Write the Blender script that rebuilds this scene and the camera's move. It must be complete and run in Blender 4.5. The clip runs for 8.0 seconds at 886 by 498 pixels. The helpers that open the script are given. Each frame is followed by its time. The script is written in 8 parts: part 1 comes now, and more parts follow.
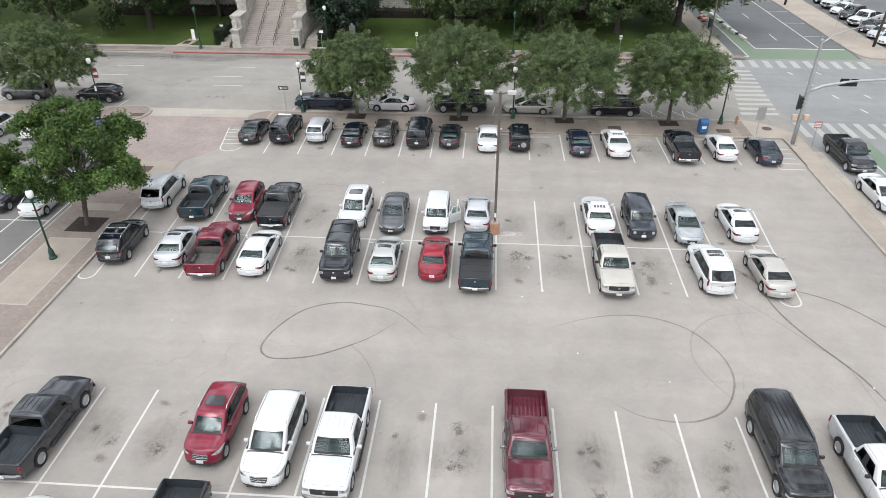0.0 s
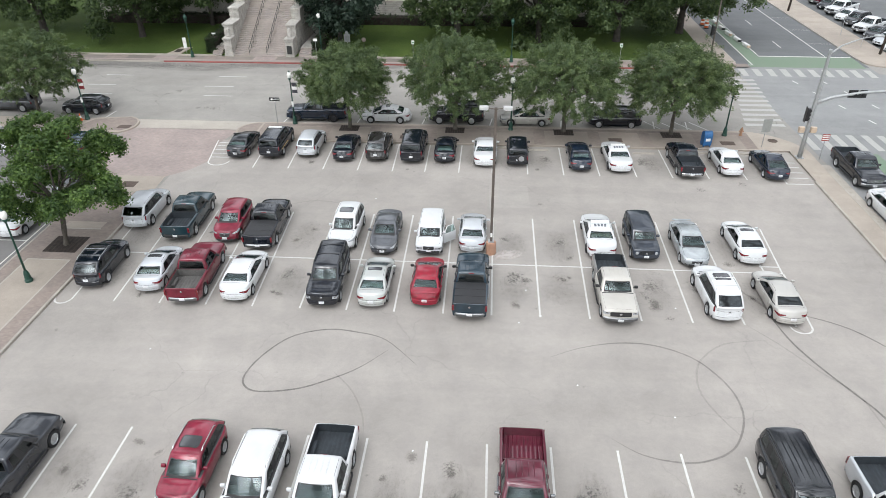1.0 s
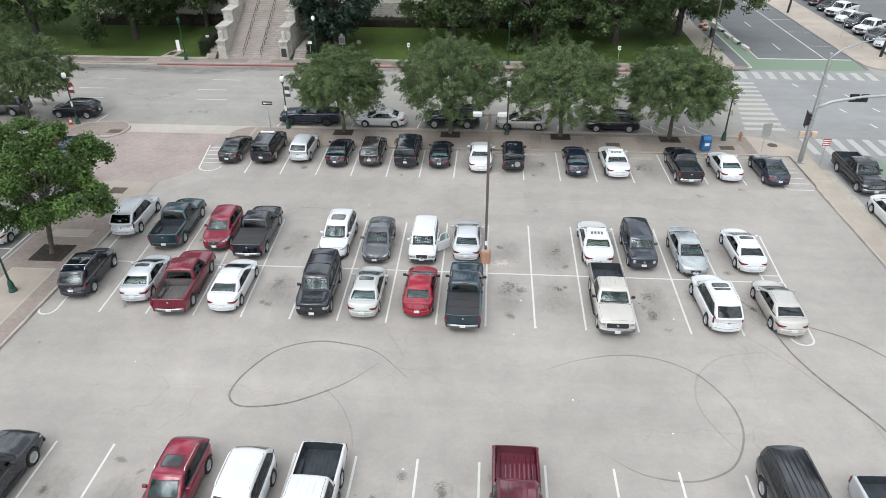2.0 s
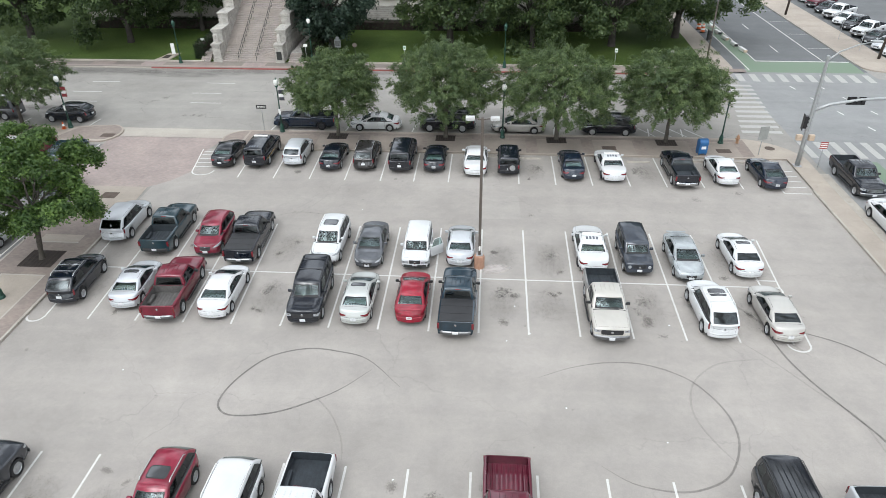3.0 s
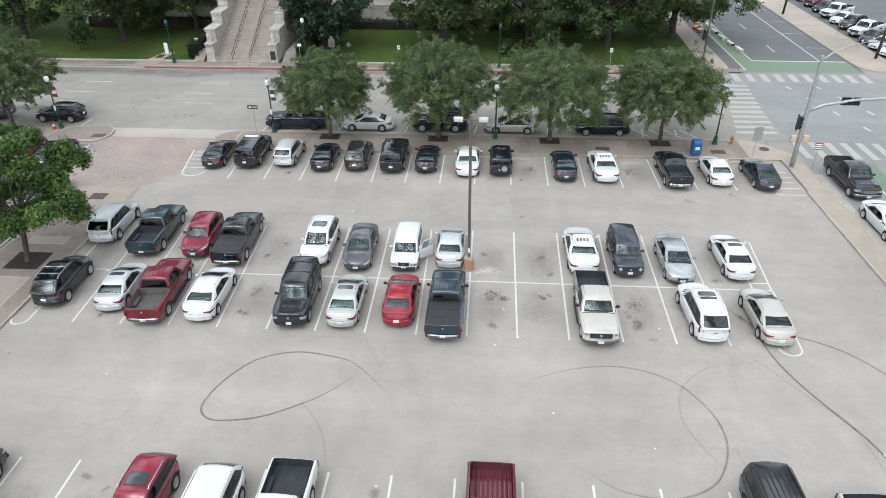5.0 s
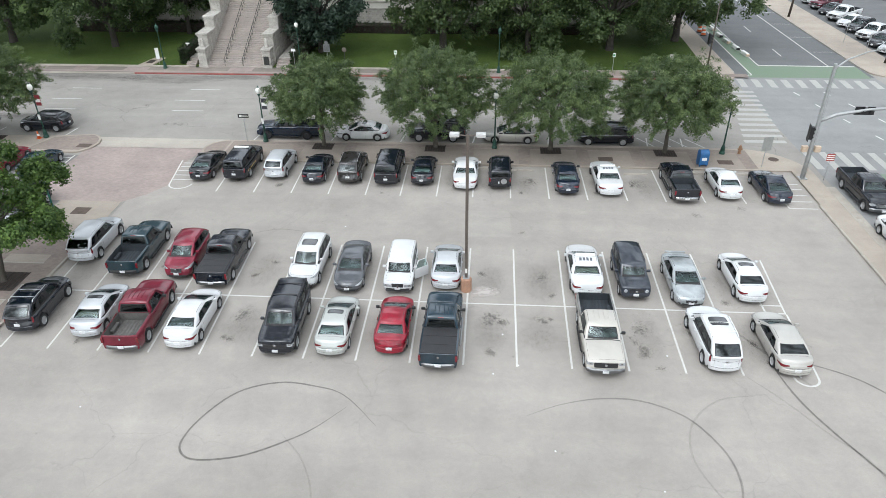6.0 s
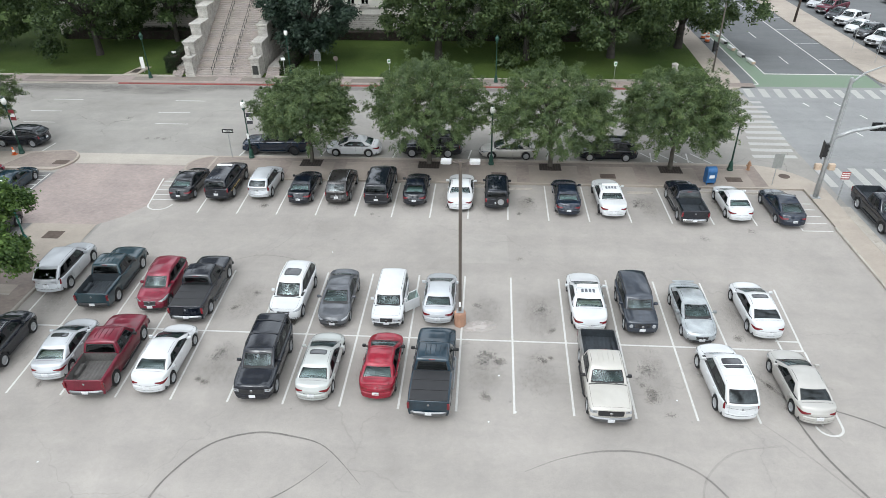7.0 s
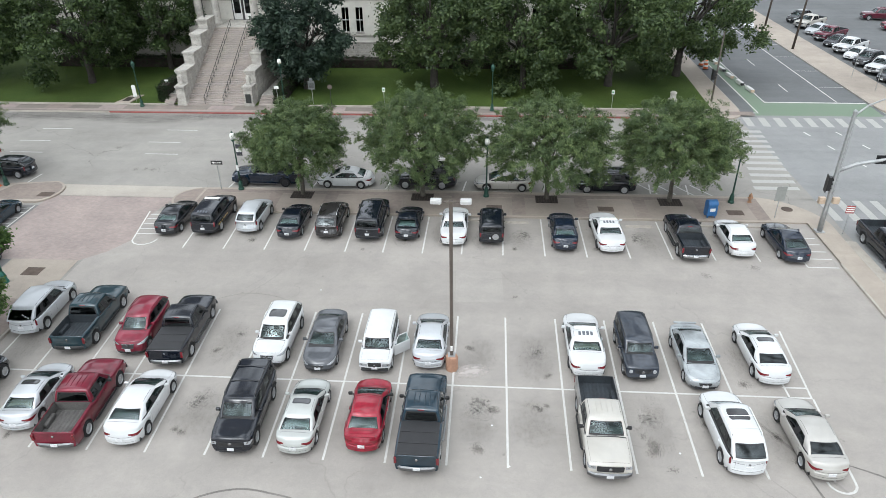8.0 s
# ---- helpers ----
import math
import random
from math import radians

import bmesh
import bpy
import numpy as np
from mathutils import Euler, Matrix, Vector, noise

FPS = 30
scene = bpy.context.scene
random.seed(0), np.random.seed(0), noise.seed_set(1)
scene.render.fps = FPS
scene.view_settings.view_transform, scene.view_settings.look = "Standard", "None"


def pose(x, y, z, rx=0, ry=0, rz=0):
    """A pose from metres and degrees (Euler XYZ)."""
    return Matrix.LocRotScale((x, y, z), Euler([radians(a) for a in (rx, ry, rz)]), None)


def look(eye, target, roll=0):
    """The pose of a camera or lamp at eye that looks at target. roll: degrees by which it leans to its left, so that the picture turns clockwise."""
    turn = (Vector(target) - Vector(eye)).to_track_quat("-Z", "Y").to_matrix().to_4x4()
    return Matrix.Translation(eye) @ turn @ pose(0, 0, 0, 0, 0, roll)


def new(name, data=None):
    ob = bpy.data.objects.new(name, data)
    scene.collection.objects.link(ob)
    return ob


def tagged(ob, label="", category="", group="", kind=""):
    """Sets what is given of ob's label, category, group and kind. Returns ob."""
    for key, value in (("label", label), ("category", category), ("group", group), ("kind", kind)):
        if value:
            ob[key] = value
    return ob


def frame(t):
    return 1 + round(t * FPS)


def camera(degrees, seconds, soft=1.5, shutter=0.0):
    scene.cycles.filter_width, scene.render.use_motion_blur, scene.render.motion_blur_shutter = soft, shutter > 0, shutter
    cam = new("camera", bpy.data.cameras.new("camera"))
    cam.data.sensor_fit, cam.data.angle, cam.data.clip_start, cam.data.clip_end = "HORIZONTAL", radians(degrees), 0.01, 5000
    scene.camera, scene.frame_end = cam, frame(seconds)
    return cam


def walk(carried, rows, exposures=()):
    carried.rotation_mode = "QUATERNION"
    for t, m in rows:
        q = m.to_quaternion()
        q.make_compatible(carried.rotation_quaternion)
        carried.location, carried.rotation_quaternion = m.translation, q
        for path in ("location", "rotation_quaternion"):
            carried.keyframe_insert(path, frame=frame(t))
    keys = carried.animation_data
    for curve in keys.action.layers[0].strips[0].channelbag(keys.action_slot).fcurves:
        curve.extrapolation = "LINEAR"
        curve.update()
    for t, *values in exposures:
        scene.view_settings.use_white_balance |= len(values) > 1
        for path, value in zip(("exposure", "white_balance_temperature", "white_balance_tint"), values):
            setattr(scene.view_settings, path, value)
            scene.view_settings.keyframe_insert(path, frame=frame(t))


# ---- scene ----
from mathutils.bvhtree import BVHTree

SKY, SUN, EXPOSURE = 0.15, 0.55, 0.14
cam = camera(66.4, 8.0, soft=0.6)
PATH = [
    (0, (0.083, 0.241, 23.842), (-0.039, 1.929, 22.777), -0.3),
    (0.5, (0.219, 1.508, 23.838), (0.097, 3.198, 22.775), -0.4),
    (1, (0.363, 2.495, 23.806), (0.239, 4.188, 22.749), -0.4),
    (1.5, (0.511, 3.072, 23.794), (0.388, 4.765, 22.736), -0.4),
    (3, (1.041, 4.063, 23.71), (0.919, 5.76, 22.659), -0.5),
    (3.5, (1.262, 4.021, 23.694), (1.139, 5.717, 22.642), -0.6),
    (4, (1.472, 3.939, 23.704), (1.349, 5.636, 22.654), -0.5),
    (5.5, (1.779, 5.482, 23.617), (1.656, 7.177, 22.563), -0.5),
    (6, (1.833, 6.953, 23.601), (1.708, 8.648, 22.547), -0.6),
    (6.5, (1.872, 8.63, 23.632), (1.747, 10.325, 22.578), -0.7),
    (7, (2.018, 10.22, 23.65), (1.895, 11.915, 22.596), -0.7),
    (7.5, (2.176, 11.442, 23.7), (2.053, 13.141, 22.653), -0.7),
    (8, (2.372, 12.079, 23.746), (2.248, 13.806, 22.746), -0.7),
]
walk(cam, [(t, look(eye, target, roll)) for t, eye, target, roll in PATH], [(0, EXPOSURE, 6380, 9.2), (1.5, EXPOSURE, 6270, 8.0), (8, EXPOSURE, 6180, 6.4)])

# stall lines in plan: row nearest the camera, middle rows (near end, far end), far row
ROW_D_LINES = (-24.2, -21.4, -18.63, -15.9, -13.1, -10.3, -7.5, -4.75, -2.0, 0.73, 3.6, 6.58, 9.37, 12.2, 15.0, 17.8, 20.6)
ROW_C_LINES = ((-24.2, -24.6), (-21.6, -22.1), (-18.8, -19.3), (-16.0, -16.5), (-13.2, -13.7), (-10.35, -10.5), (-7.6, -7.75), (-4.8, -4.9), (-1.95, -2.0), (0.85, 0.85), (3.63, 3.67), (6.45, 6.6), (9.35, 9.45), (12.2, 12.3), (15.05, 15.1), (17.85, 17.9))
ROW_A_LINES = ((-19.05, -19.3), (-16.1, -16.3), (-13.17, -13.3), (-10.28, -10.4), (-7.41, -7.5), (-4.74, -4.75), (-1.98, -1.95), (0.75, 0.8), (3.61, 3.65), (6.5, 6.5), (9.36, 9.3), (12.28, 12.2), (15.1, 15.05), (17.95, 17.9), (20.88, 20.8))

# ---- world, sun, exposure ----
world = bpy.data.worlds.new("overcast_sky")
scene.world = world
world.use_nodes = True
wn, wl = world.node_tree.nodes, world.node_tree.links
wn.clear()
sky = wn.new("ShaderNodeTexSky")
sky.sky_type = "NISHITA"
sky.sun_disc = False
sky.sun_elevation, sky.sun_rotation = radians(58), radians(200)
sky.air_density, sky.dust_density, sky.ozone_density = 1.0, 2.0, 1.0
grey = wn.new("ShaderNodeHueSaturation")
grey.inputs["Saturation"].default_value = 0.15
back = wn.new("ShaderNodeBackground")
back.inputs["Strength"].default_value = SKY
wout = wn.new("ShaderNodeOutputWorld")
wl.new(sky.outputs[0], grey.inputs["Color"])
cloud_at = wn.new("ShaderNodeTexCoord")
cloud = wn.new("ShaderNodeTexNoise")
cloud.inputs["Scale"].default_value, cloud.inputs["Detail"].default_value = 4.2, 8.0
wl.new(cloud_at.outputs["Generated"], cloud.inputs["Vector"])
layer = wn.new("ShaderNodeMapRange")
layer.inputs["From Min"].default_value, layer.inputs["From Max"].default_value = 0.38, 0.62
layer.inputs["To Min"].default_value, layer.inputs["To Max"].default_value = 0.2, 1.95
wl.new(cloud.outputs["Fac"], layer.inputs["Value"])
veil = wn.new("ShaderNodeMix")
veil.data_type, veil.blend_type = "RGBA", "MULTIPLY"
veil.inputs["Factor"].default_value = 1.0
wl.new(grey.outputs[0], veil.inputs["A"])
# an overcast sky is brightest overhead
high = wn.new("ShaderNodeSeparateXYZ")
wl.new(cloud_at.outputs["Generated"], high.inputs[0])
rise = wn.new("ShaderNodeMapRange")
rise.inputs["To Min"].default_value, rise.inputs["To Max"].default_value = 0.95, 2.5
wl.new(high.outputs["Z"], rise.inputs["Value"])
both_skies = wn.new("ShaderNodeMath")
both_skies.operation = "MULTIPLY"
wl.new(layer.outputs["Result"], both_skies.inputs[0])
wl.new(rise.outputs["Result"], both_skies.inputs[1])
wl.new(both_skies.outputs[0], veil.inputs["B"])
wl.new(veil.outputs["Result"], back.inputs["Color"])
wl.new(back.outputs[0], wout.inputs["Surface"])
sun_data = bpy.data.lights.new("sun", "SUN")
sun_data.energy, sun_data.angle, sun_data.color = SUN, radians(150), (1.0, 0.98, 0.95)
sun = new("sun", sun_data)
sun.matrix_world = look((0, 0, 60), (7, 20, 0))

# ---- materials ----
MATS = {}


def tree_of(name):
    m = bpy.data.materials.new(name)
    m.use_nodes = True
    nt = m.node_tree
    return m, nt, nt.nodes["Principled BSDF"], nt.nodes["Material Output"]


def noise_node(nt, coord, scale, detail=4.0, rough=0.55, dist=0.0):
    n = nt.nodes.new("ShaderNodeTexNoise")
    n.inputs["Scale"].default_value = scale
    n.inputs["Detail"].default_value = detail
    n.inputs["Roughness"].default_value = rough
    n.inputs["Distortion"].default_value = dist
    nt.links.new(coord, n.inputs["Vector"])
    return n.outputs["Fac"]


def ramp_node(nt, fac, a, b, ca=(0, 0, 0, 1), cb=(1, 1, 1, 1)):
    r = nt.nodes.new("ShaderNodeValToRGB")
    r.color_ramp.elements[0].position, r.color_ramp.elements[1].position = a, b
    r.color_ramp.elements[0].color, r.color_ramp.elements[1].color = ca, cb
    nt.links.new(fac, r.inputs["Fac"])
    return r.outputs["Color"]


def mix_node(nt, fac, a, b, kind="MIX"):
    m = nt.nodes.new("ShaderNodeMix")
    m.data_type, m.blend_type = "RGBA", kind
    for sock, v in ((m.inputs["Factor"], fac), (m.inputs["A"], a), (m.inputs["B"], b)):
        if isinstance(v, bpy.types.NodeSocket):
            nt.links.new(v, sock)
        elif isinstance(v, (int, float)):
            sock.default_value = v
        else:
            sock.default_value = (*v[:3], 1)
    return m.outputs["Result"]


def bump_node(nt, height, strength, dist):
    b = nt.nodes.new("ShaderNodeBump")
    b.inputs["Strength"].default_value, b.inputs["Distance"].default_value = strength, dist
    nt.links.new(height, b.inputs["Height"])
    return b.outputs["Normal"]


def coords(nt, world_space=True):
    if world_space:
        return nt.nodes.new("ShaderNodeNewGeometry").outputs["Position"]
    return nt.nodes.new("ShaderNodeTexCoord").outputs["Object"]


def surface(name, color, rough=0.8, metal=0.0, vary=0.12, big=0.5, fine=25.0, bump=0.15, depth=0.004, stain=0.0, coat=0.0, spec=0.5, world_space=True, islands=0.0):
    """A plain weathered surface: broad and fine variation, optional stains and relief."""
    if name in MATS:
        return MATS[name]
    m, nt, bsdf, _ = tree_of(name)
    co = coords(nt, world_space)
    lo, hi = [c * (1 - vary) for c in color], [min(1, c * (1 + vary)) for c in color]
    broad = ramp_node(nt, noise_node(nt, co, big, 5), 0.3, 0.7)
    col = mix_node(nt, broad, lo, hi)
    grain = ramp_node(nt, noise_node(nt, co, fine, 3), 0.25, 0.75, (1 - vary, 1 - vary, 1 - vary, 1), (1 + vary * 0.6, 1 + vary * 0.6, 1 + vary * 0.6, 1))
    col = mix_node(nt, 1.0, col, grain, "MULTIPLY")
    if stain:
        s = ramp_node(nt, noise_node(nt, co, big * 3.1, 6, 0.65, 0.6), 0.56, 0.72)
        dark = [c * (1 - stain) for c in color]
        col = mix_node(nt, s, col, dark)
    if islands:
        isl = nt.nodes.new("ShaderNodeNewGeometry").outputs["Random Per Island"]
        col = mix_node(nt, 1.0, col, ramp_node(nt, isl, 0, 1, (1 - islands, 1 - islands, 1 - islands, 1), (1 + islands, 1 + islands, 1 + islands, 1)), "MULTIPLY")
    nt.links.new(col, bsdf.inputs["Base Color"])
    bsdf.inputs["Roughness"].default_value = rough
    bsdf.inputs["Metallic"].default_value = metal
    bsdf.inputs["Coat Weight"].default_value = coat
    bsdf.inputs["Specular IOR Level"].default_value = spec
    if bump:
        nt.links.new(bump_node(nt, noise_node(nt, co, fine, 4), bump, depth), bsdf.inputs["Normal"])
    MATS[name] = m
    return m


def concrete_ground(name, color, crack=0.5, blotch=0.16, spec=0.3):
    """Poured concrete paving: broad blotches, traffic polish, fine grain, hairline cracks and drips."""
    m, nt, bsdf, _ = tree_of(name)
    co = coords(nt)
    b1 = ramp_node(nt, noise_node(nt, co, 0.09, 6, 0.6), 0.32, 0.68)
    col = mix_node(nt, b1, [c * (1 - blotch) for c in color], [c * (1 + blotch * 0.7) for c in color])
    b2 = ramp_node(nt, noise_node(nt, co, 0.7, 6, 0.65, 0.4), 0.3, 0.75, (0.9, 0.9, 0.9, 1), (1.06, 1.055, 1.04, 1))
    col = mix_node(nt, 1.0, col, b2, "MULTIPLY")
    stretch = nt.nodes.new("ShaderNodeMapping")
    stretch.inputs["Scale"].default_value = (0.05, 1.0, 1.0)
    nt.links.new(co, stretch.inputs["Vector"])
    lanes = ramp_node(nt, noise_node(nt, stretch.outputs[0], 0.55, 3), 0.35, 0.7, (0.94, 0.94, 0.94, 1), (1.04, 1.04, 1.04, 1))
    col = mix_node(nt, 1.0, col, lanes, "MULTIPLY")
    b4 = ramp_node(nt, noise_node(nt, co, 4.5, 5, 0.7, 0.3), 0.3, 0.72, (0.945, 0.945, 0.945, 1), (1.035, 1.035, 1.035, 1))
    col = mix_node(nt, 1.0, col, b4, "MULTIPLY")
    b3 = ramp_node(nt, noise_node(nt, co, 18, 4, 0.75), 0.25, 0.75, (0.90, 0.90, 0.90, 1), (1.065, 1.065, 1.065, 1))
    col = mix_node(nt, 1.0, col, b3, "MULTIPLY")
    # hairline cracks
    warp = nt.nodes.new("ShaderNodeTexNoise")
    warp.inputs["Scale"].default_value = 0.6
    warp.inputs["Detail"].default_value = 6
    nt.links.new(co, warp.inputs["Vector"])
    add = nt.nodes.new("ShaderNodeVectorMath")
    add.operation = "MULTIPLY_ADD"
    nt.links.new(warp.outputs["Color"], add.inputs[0])
    add.inputs[1].default_value = (2.4, 2.4, 0)
    nt.links.new(co, add.inputs[2])
    vor = nt.nodes.new("ShaderNodeTexVoronoi")
    vor.feature = "DISTANCE_TO_EDGE"
    vor.inputs["Scale"].default_value = 0.13
    nt.links.new(add.outputs[0], vor.inputs["Vector"])
    line = ramp_node(nt, vor.outputs["Distance"], 0.0, 0.0045, (1, 1, 1, 1), (0, 0, 0, 1))
    patch = ramp_node(nt, noise_node(nt, co, 0.12, 2), 0.42, 0.56)
    cr = mix_node(nt, 1.0, line, patch, "MULTIPLY")
    fac = nt.nodes.new("ShaderNodeMath")
    fac.operation = "MULTIPLY"
    fac.inputs[1].default_value = crack
    nt.links.new(cr, fac.inputs[0])
    col = mix_node(nt, fac.outputs[0], col, [c * 0.35 for c in color])
    # oil drips
    drip = ramp_node(nt, noise_node(nt, co, 1.9, 2, 0.5), 0.735, 0.79)
    dr = nt.nodes.new("ShaderNodeMath")
    dr.operation = "MULTIPLY"
    dr.inputs[1].default_value = 0.45
    nt.links.new(drip, dr.inputs[0])
    col = mix_node(nt, dr.outputs[0], col, [c * 0.4 for c in color])
    nt.links.new(col, bsdf.inputs["Base Color"])
    bsdf.inputs["Roughness"].default_value = 0.82
    bsdf.inputs["Specular IOR Level"].default_value = spec
    nt.links.new(bump_node(nt, noise_node(nt, co, 30, 5), 0.25, 0.004), bsdf.inputs["Normal"])
    MATS[name] = m
    return m


def brick_paving(name, c1, c2, mortar, size=0.22):
    m, nt, bsdf, _ = tree_of(name)
    co = coords(nt)
    br = nt.nodes.new("ShaderNodeTexBrick")
    br.inputs["Scale"].default_value = 1.0
    br.inputs["Brick Width"].default_value, br.inputs["Row Height"].default_value = size, size / 2
    br.inputs["Mortar Size"].default_value = 0.006
    for key, c in (("Color1", c1), ("Color2", c2), ("Mortar", mortar)):
        br.inputs[key].default_value = (*c, 1)
    nt.links.new(co, br.inputs["Vector"])
    b = ramp_node(nt, noise_node(nt, co, 0.35, 6, 0.65), 0.28, 0.72, (0.82, 0.82, 0.84, 1), (1.12, 1.1, 1.08, 1))
    col = mix_node(nt, 1.0, br.outputs["Color"], b, "MULTIPLY")
    b = ramp_node(nt, noise_node(nt, co, 2.6, 5, 0.6), 0.3, 0.75, (0.9, 0.9, 0.9, 1), (1.06, 1.06, 1.06, 1))
    col = mix_node(nt, 1.0, col, b, "MULTIPLY")
    nt.links.new(col, bsdf.inputs["Base Color"])
    bsdf.inputs["Roughness"].default_value = 0.85
    bsdf.inputs["Specular IOR Level"].default_value = 0.3
    nt.links.new(bump_node(nt, br.outputs["Fac"], -0.3, 0.004), bsdf.inputs["Normal"])
    MATS[name] = m
    return m


def worn_paint(name, color, wear=0.5, under=(0.3, 0.29, 0.27)):
    """Road paint worn through to the paving under it."""
    m, nt, bsdf, _ = tree_of(name)
    co = coords(nt)
    n = ramp_node(nt, noise_node(nt, co, 6.0, 8, 0.75), 0.62 - 0.3 * wear, 0.82 - 0.2 * wear)
    n2 = ramp_node(nt, noise_node(nt, co, 0.5, 4), 0.3, 0.75, (0.3, 0.3, 0.3, 1), (1, 1, 1, 1))
    fac = mix_node(nt, 1.0, n, n2, "MULTIPLY")
    col = mix_node(nt, fac, color, under)
    nt.links.new(col, bsdf.inputs["Base Color"])
    bsdf.inputs["Roughness"].default_value = 0.7
    MATS[name] = m
    return m


def rubber_mark(name, strength):
    """Tyre rubber or oil dragged on paving: dark, patchy, letting the paving through."""
    m, nt, bsdf, out = tree_of(name)
    co = coords(nt)
    n = ramp_node(nt, noise_node(nt, co, 3.0, 6, 0.7), 0.25, 0.85, (strength * 1.3, 0, 0, 1), (strength * 0.35, 0, 0, 1))
    sep = nt.nodes.new("ShaderNodeSeparateColor")
    nt.links.new(n, sep.inputs[0])
    bsdf.inputs["Base Color"].default_value = (0.045, 0.043, 0.042, 1)
    bsdf.inputs["Roughness"].default_value = 0.75
    clear = nt.nodes.new("ShaderNodeBsdfTransparent")
    mixs = nt.nodes.new("ShaderNodeMixShader")
    nt.links.new(sep.outputs[0], mixs.inputs[0])
    nt.links.new(clear.outputs[0], mixs.inputs[1])
    nt.links.new(bsdf.outputs[0], mixs.inputs[2])
    nt.links.new(mixs.outputs[0], out.inputs["Surface"])
    MATS[name] = m
    return m


def soft_stain(name, strength, lo=0.66, hi=0.78, color=(0.052, 0.046, 0.041), grain=5.5):
    """A drip stain that fades towards its edge and breaks up into spots."""
    m, nt, bsdf, out = tree_of(name)
    co = nt.nodes.new("ShaderNodeTexCoord").outputs["Object"]
    rnd = nt.nodes.new("ShaderNodeObjectInfo").outputs["Random"]
    add = nt.nodes.new("ShaderNodeVectorMath")
    add.operation = "ADD"
    nt.links.new(co, add.inputs[0])
    nt.links.new(rnd, add.inputs[1])
    length = nt.nodes.new("ShaderNodeVectorMath")
    length.operation = "LENGTH"
    nt.links.new(co, length.inputs[0])
    fall = ramp_node(nt, length.outputs["Value"], 0.15, 0.95, (1, 1, 1, 1), (0, 0, 0, 1))
    spots = noise_node(nt, add.outputs[0], grain, 6, 0.72)
    both = nt.nodes.new("ShaderNodeMath")
    both.operation = "MULTIPLY_ADD"
    nt.links.new(fall, both.inputs[0])
    both.inputs[1].default_value = 0.26
    nt.links.new(spots, both.inputs[2])
    fac = ramp_node(nt, both.outputs[0], lo, hi, (0, 0, 0, 1), (strength, strength, strength, 1))
    bsdf.inputs["Base Color"].default_value = (*color, 1)
    bsdf.inputs["Roughness"].default_value = 0.6
    clear = nt.nodes.new("ShaderNodeBsdfTransparent")
    mixs = nt.nodes.new("ShaderNodeMixShader")
    edge = nt.nodes.new("ShaderNodeMath")
    edge.operation = "MULTIPLY"
    nt.links.new(fac, edge.inputs[0])
    nt.links.new(ramp_node(nt, length.outputs["Value"], 0.75, 1.0, (1, 1, 1, 1), (0, 0, 0, 1)), edge.inputs[1])
    nt.links.new(edge.outputs[0], mixs.inputs[0])
    nt.links.new(clear.outputs[0], mixs.inputs[1])
    nt.links.new(bsdf.outputs[0], mixs.inputs[2])
    nt.links.new(mixs.outputs[0], out.inputs["Surface"])
    MATS[name] = m
    return m


def paint(name, color, metal=0.25, rough=0.32):
    """Car lacquer: flake, clear coat, a film of road dust."""
    key = "car_paint_" + name
    if key in MATS:
        return MATS[key]
    m, nt, bsdf, _ = tree_of(key)
    co = coords(nt, False)
    d = ramp_node(nt, noise_node(nt, co, 1.3, 5, 0.6), 0.4, 0.8)
    fac = nt.nodes.new("ShaderNodeMath")
    fac.operation = "MULTIPLY"
    fac.inputs[1].default_value = 0.004
    nt.links.new(d, fac.inputs[0])
    col = mix_node(nt, fac.outputs[0], color, (0.33, 0.31, 0.28))
    swing = 0.05 if max(color) > 0.4 else 0.3
    fade = ramp_node(nt, noise_node(nt, coords(nt), 0.9, 5, 0.65, 0.5), 0.32, 0.7, (1 - swing, 1 - swing, 1 - swing, 1), (1 + swing * 1.3, 1 + swing * 1.3, 1 + swing * 1.3, 1))
    col = mix_node(nt, 1.0, col, fade, "MULTIPLY")
    nt.links.new(col, bsdf.inputs["Base Color"])
    bsdf.inputs["Metallic"].default_value = metal if max(color) > 0.12 else metal * 0.25
    rr = ramp_node(nt, noise_node(nt, co, 5.0, 4), 0.3, 0.8, (rough, rough, rough, 1), (rough + 0.12, rough + 0.12, rough + 0.12, 1))
    nt.links.new(rr, bsdf.inputs["Roughness"])
    bsdf.inputs["Specular IOR Level"].default_value = 0.06
    bsdf.inputs["Coat Weight"].default_value = 0.9
    bsdf.inputs["Coat Roughness"].default_value = 0.03
    bsdf.inputs["Coat IOR"].default_value = 1.75 if max(color) < 0.12 else 1.6
    nt.links.new(bump_node(nt, noise_node(nt, coords(nt), 2.3, 2, 0.5), 0.25, 0.010), bsdf.inputs["Coat Normal"])
    MATS[key] = m
    return m


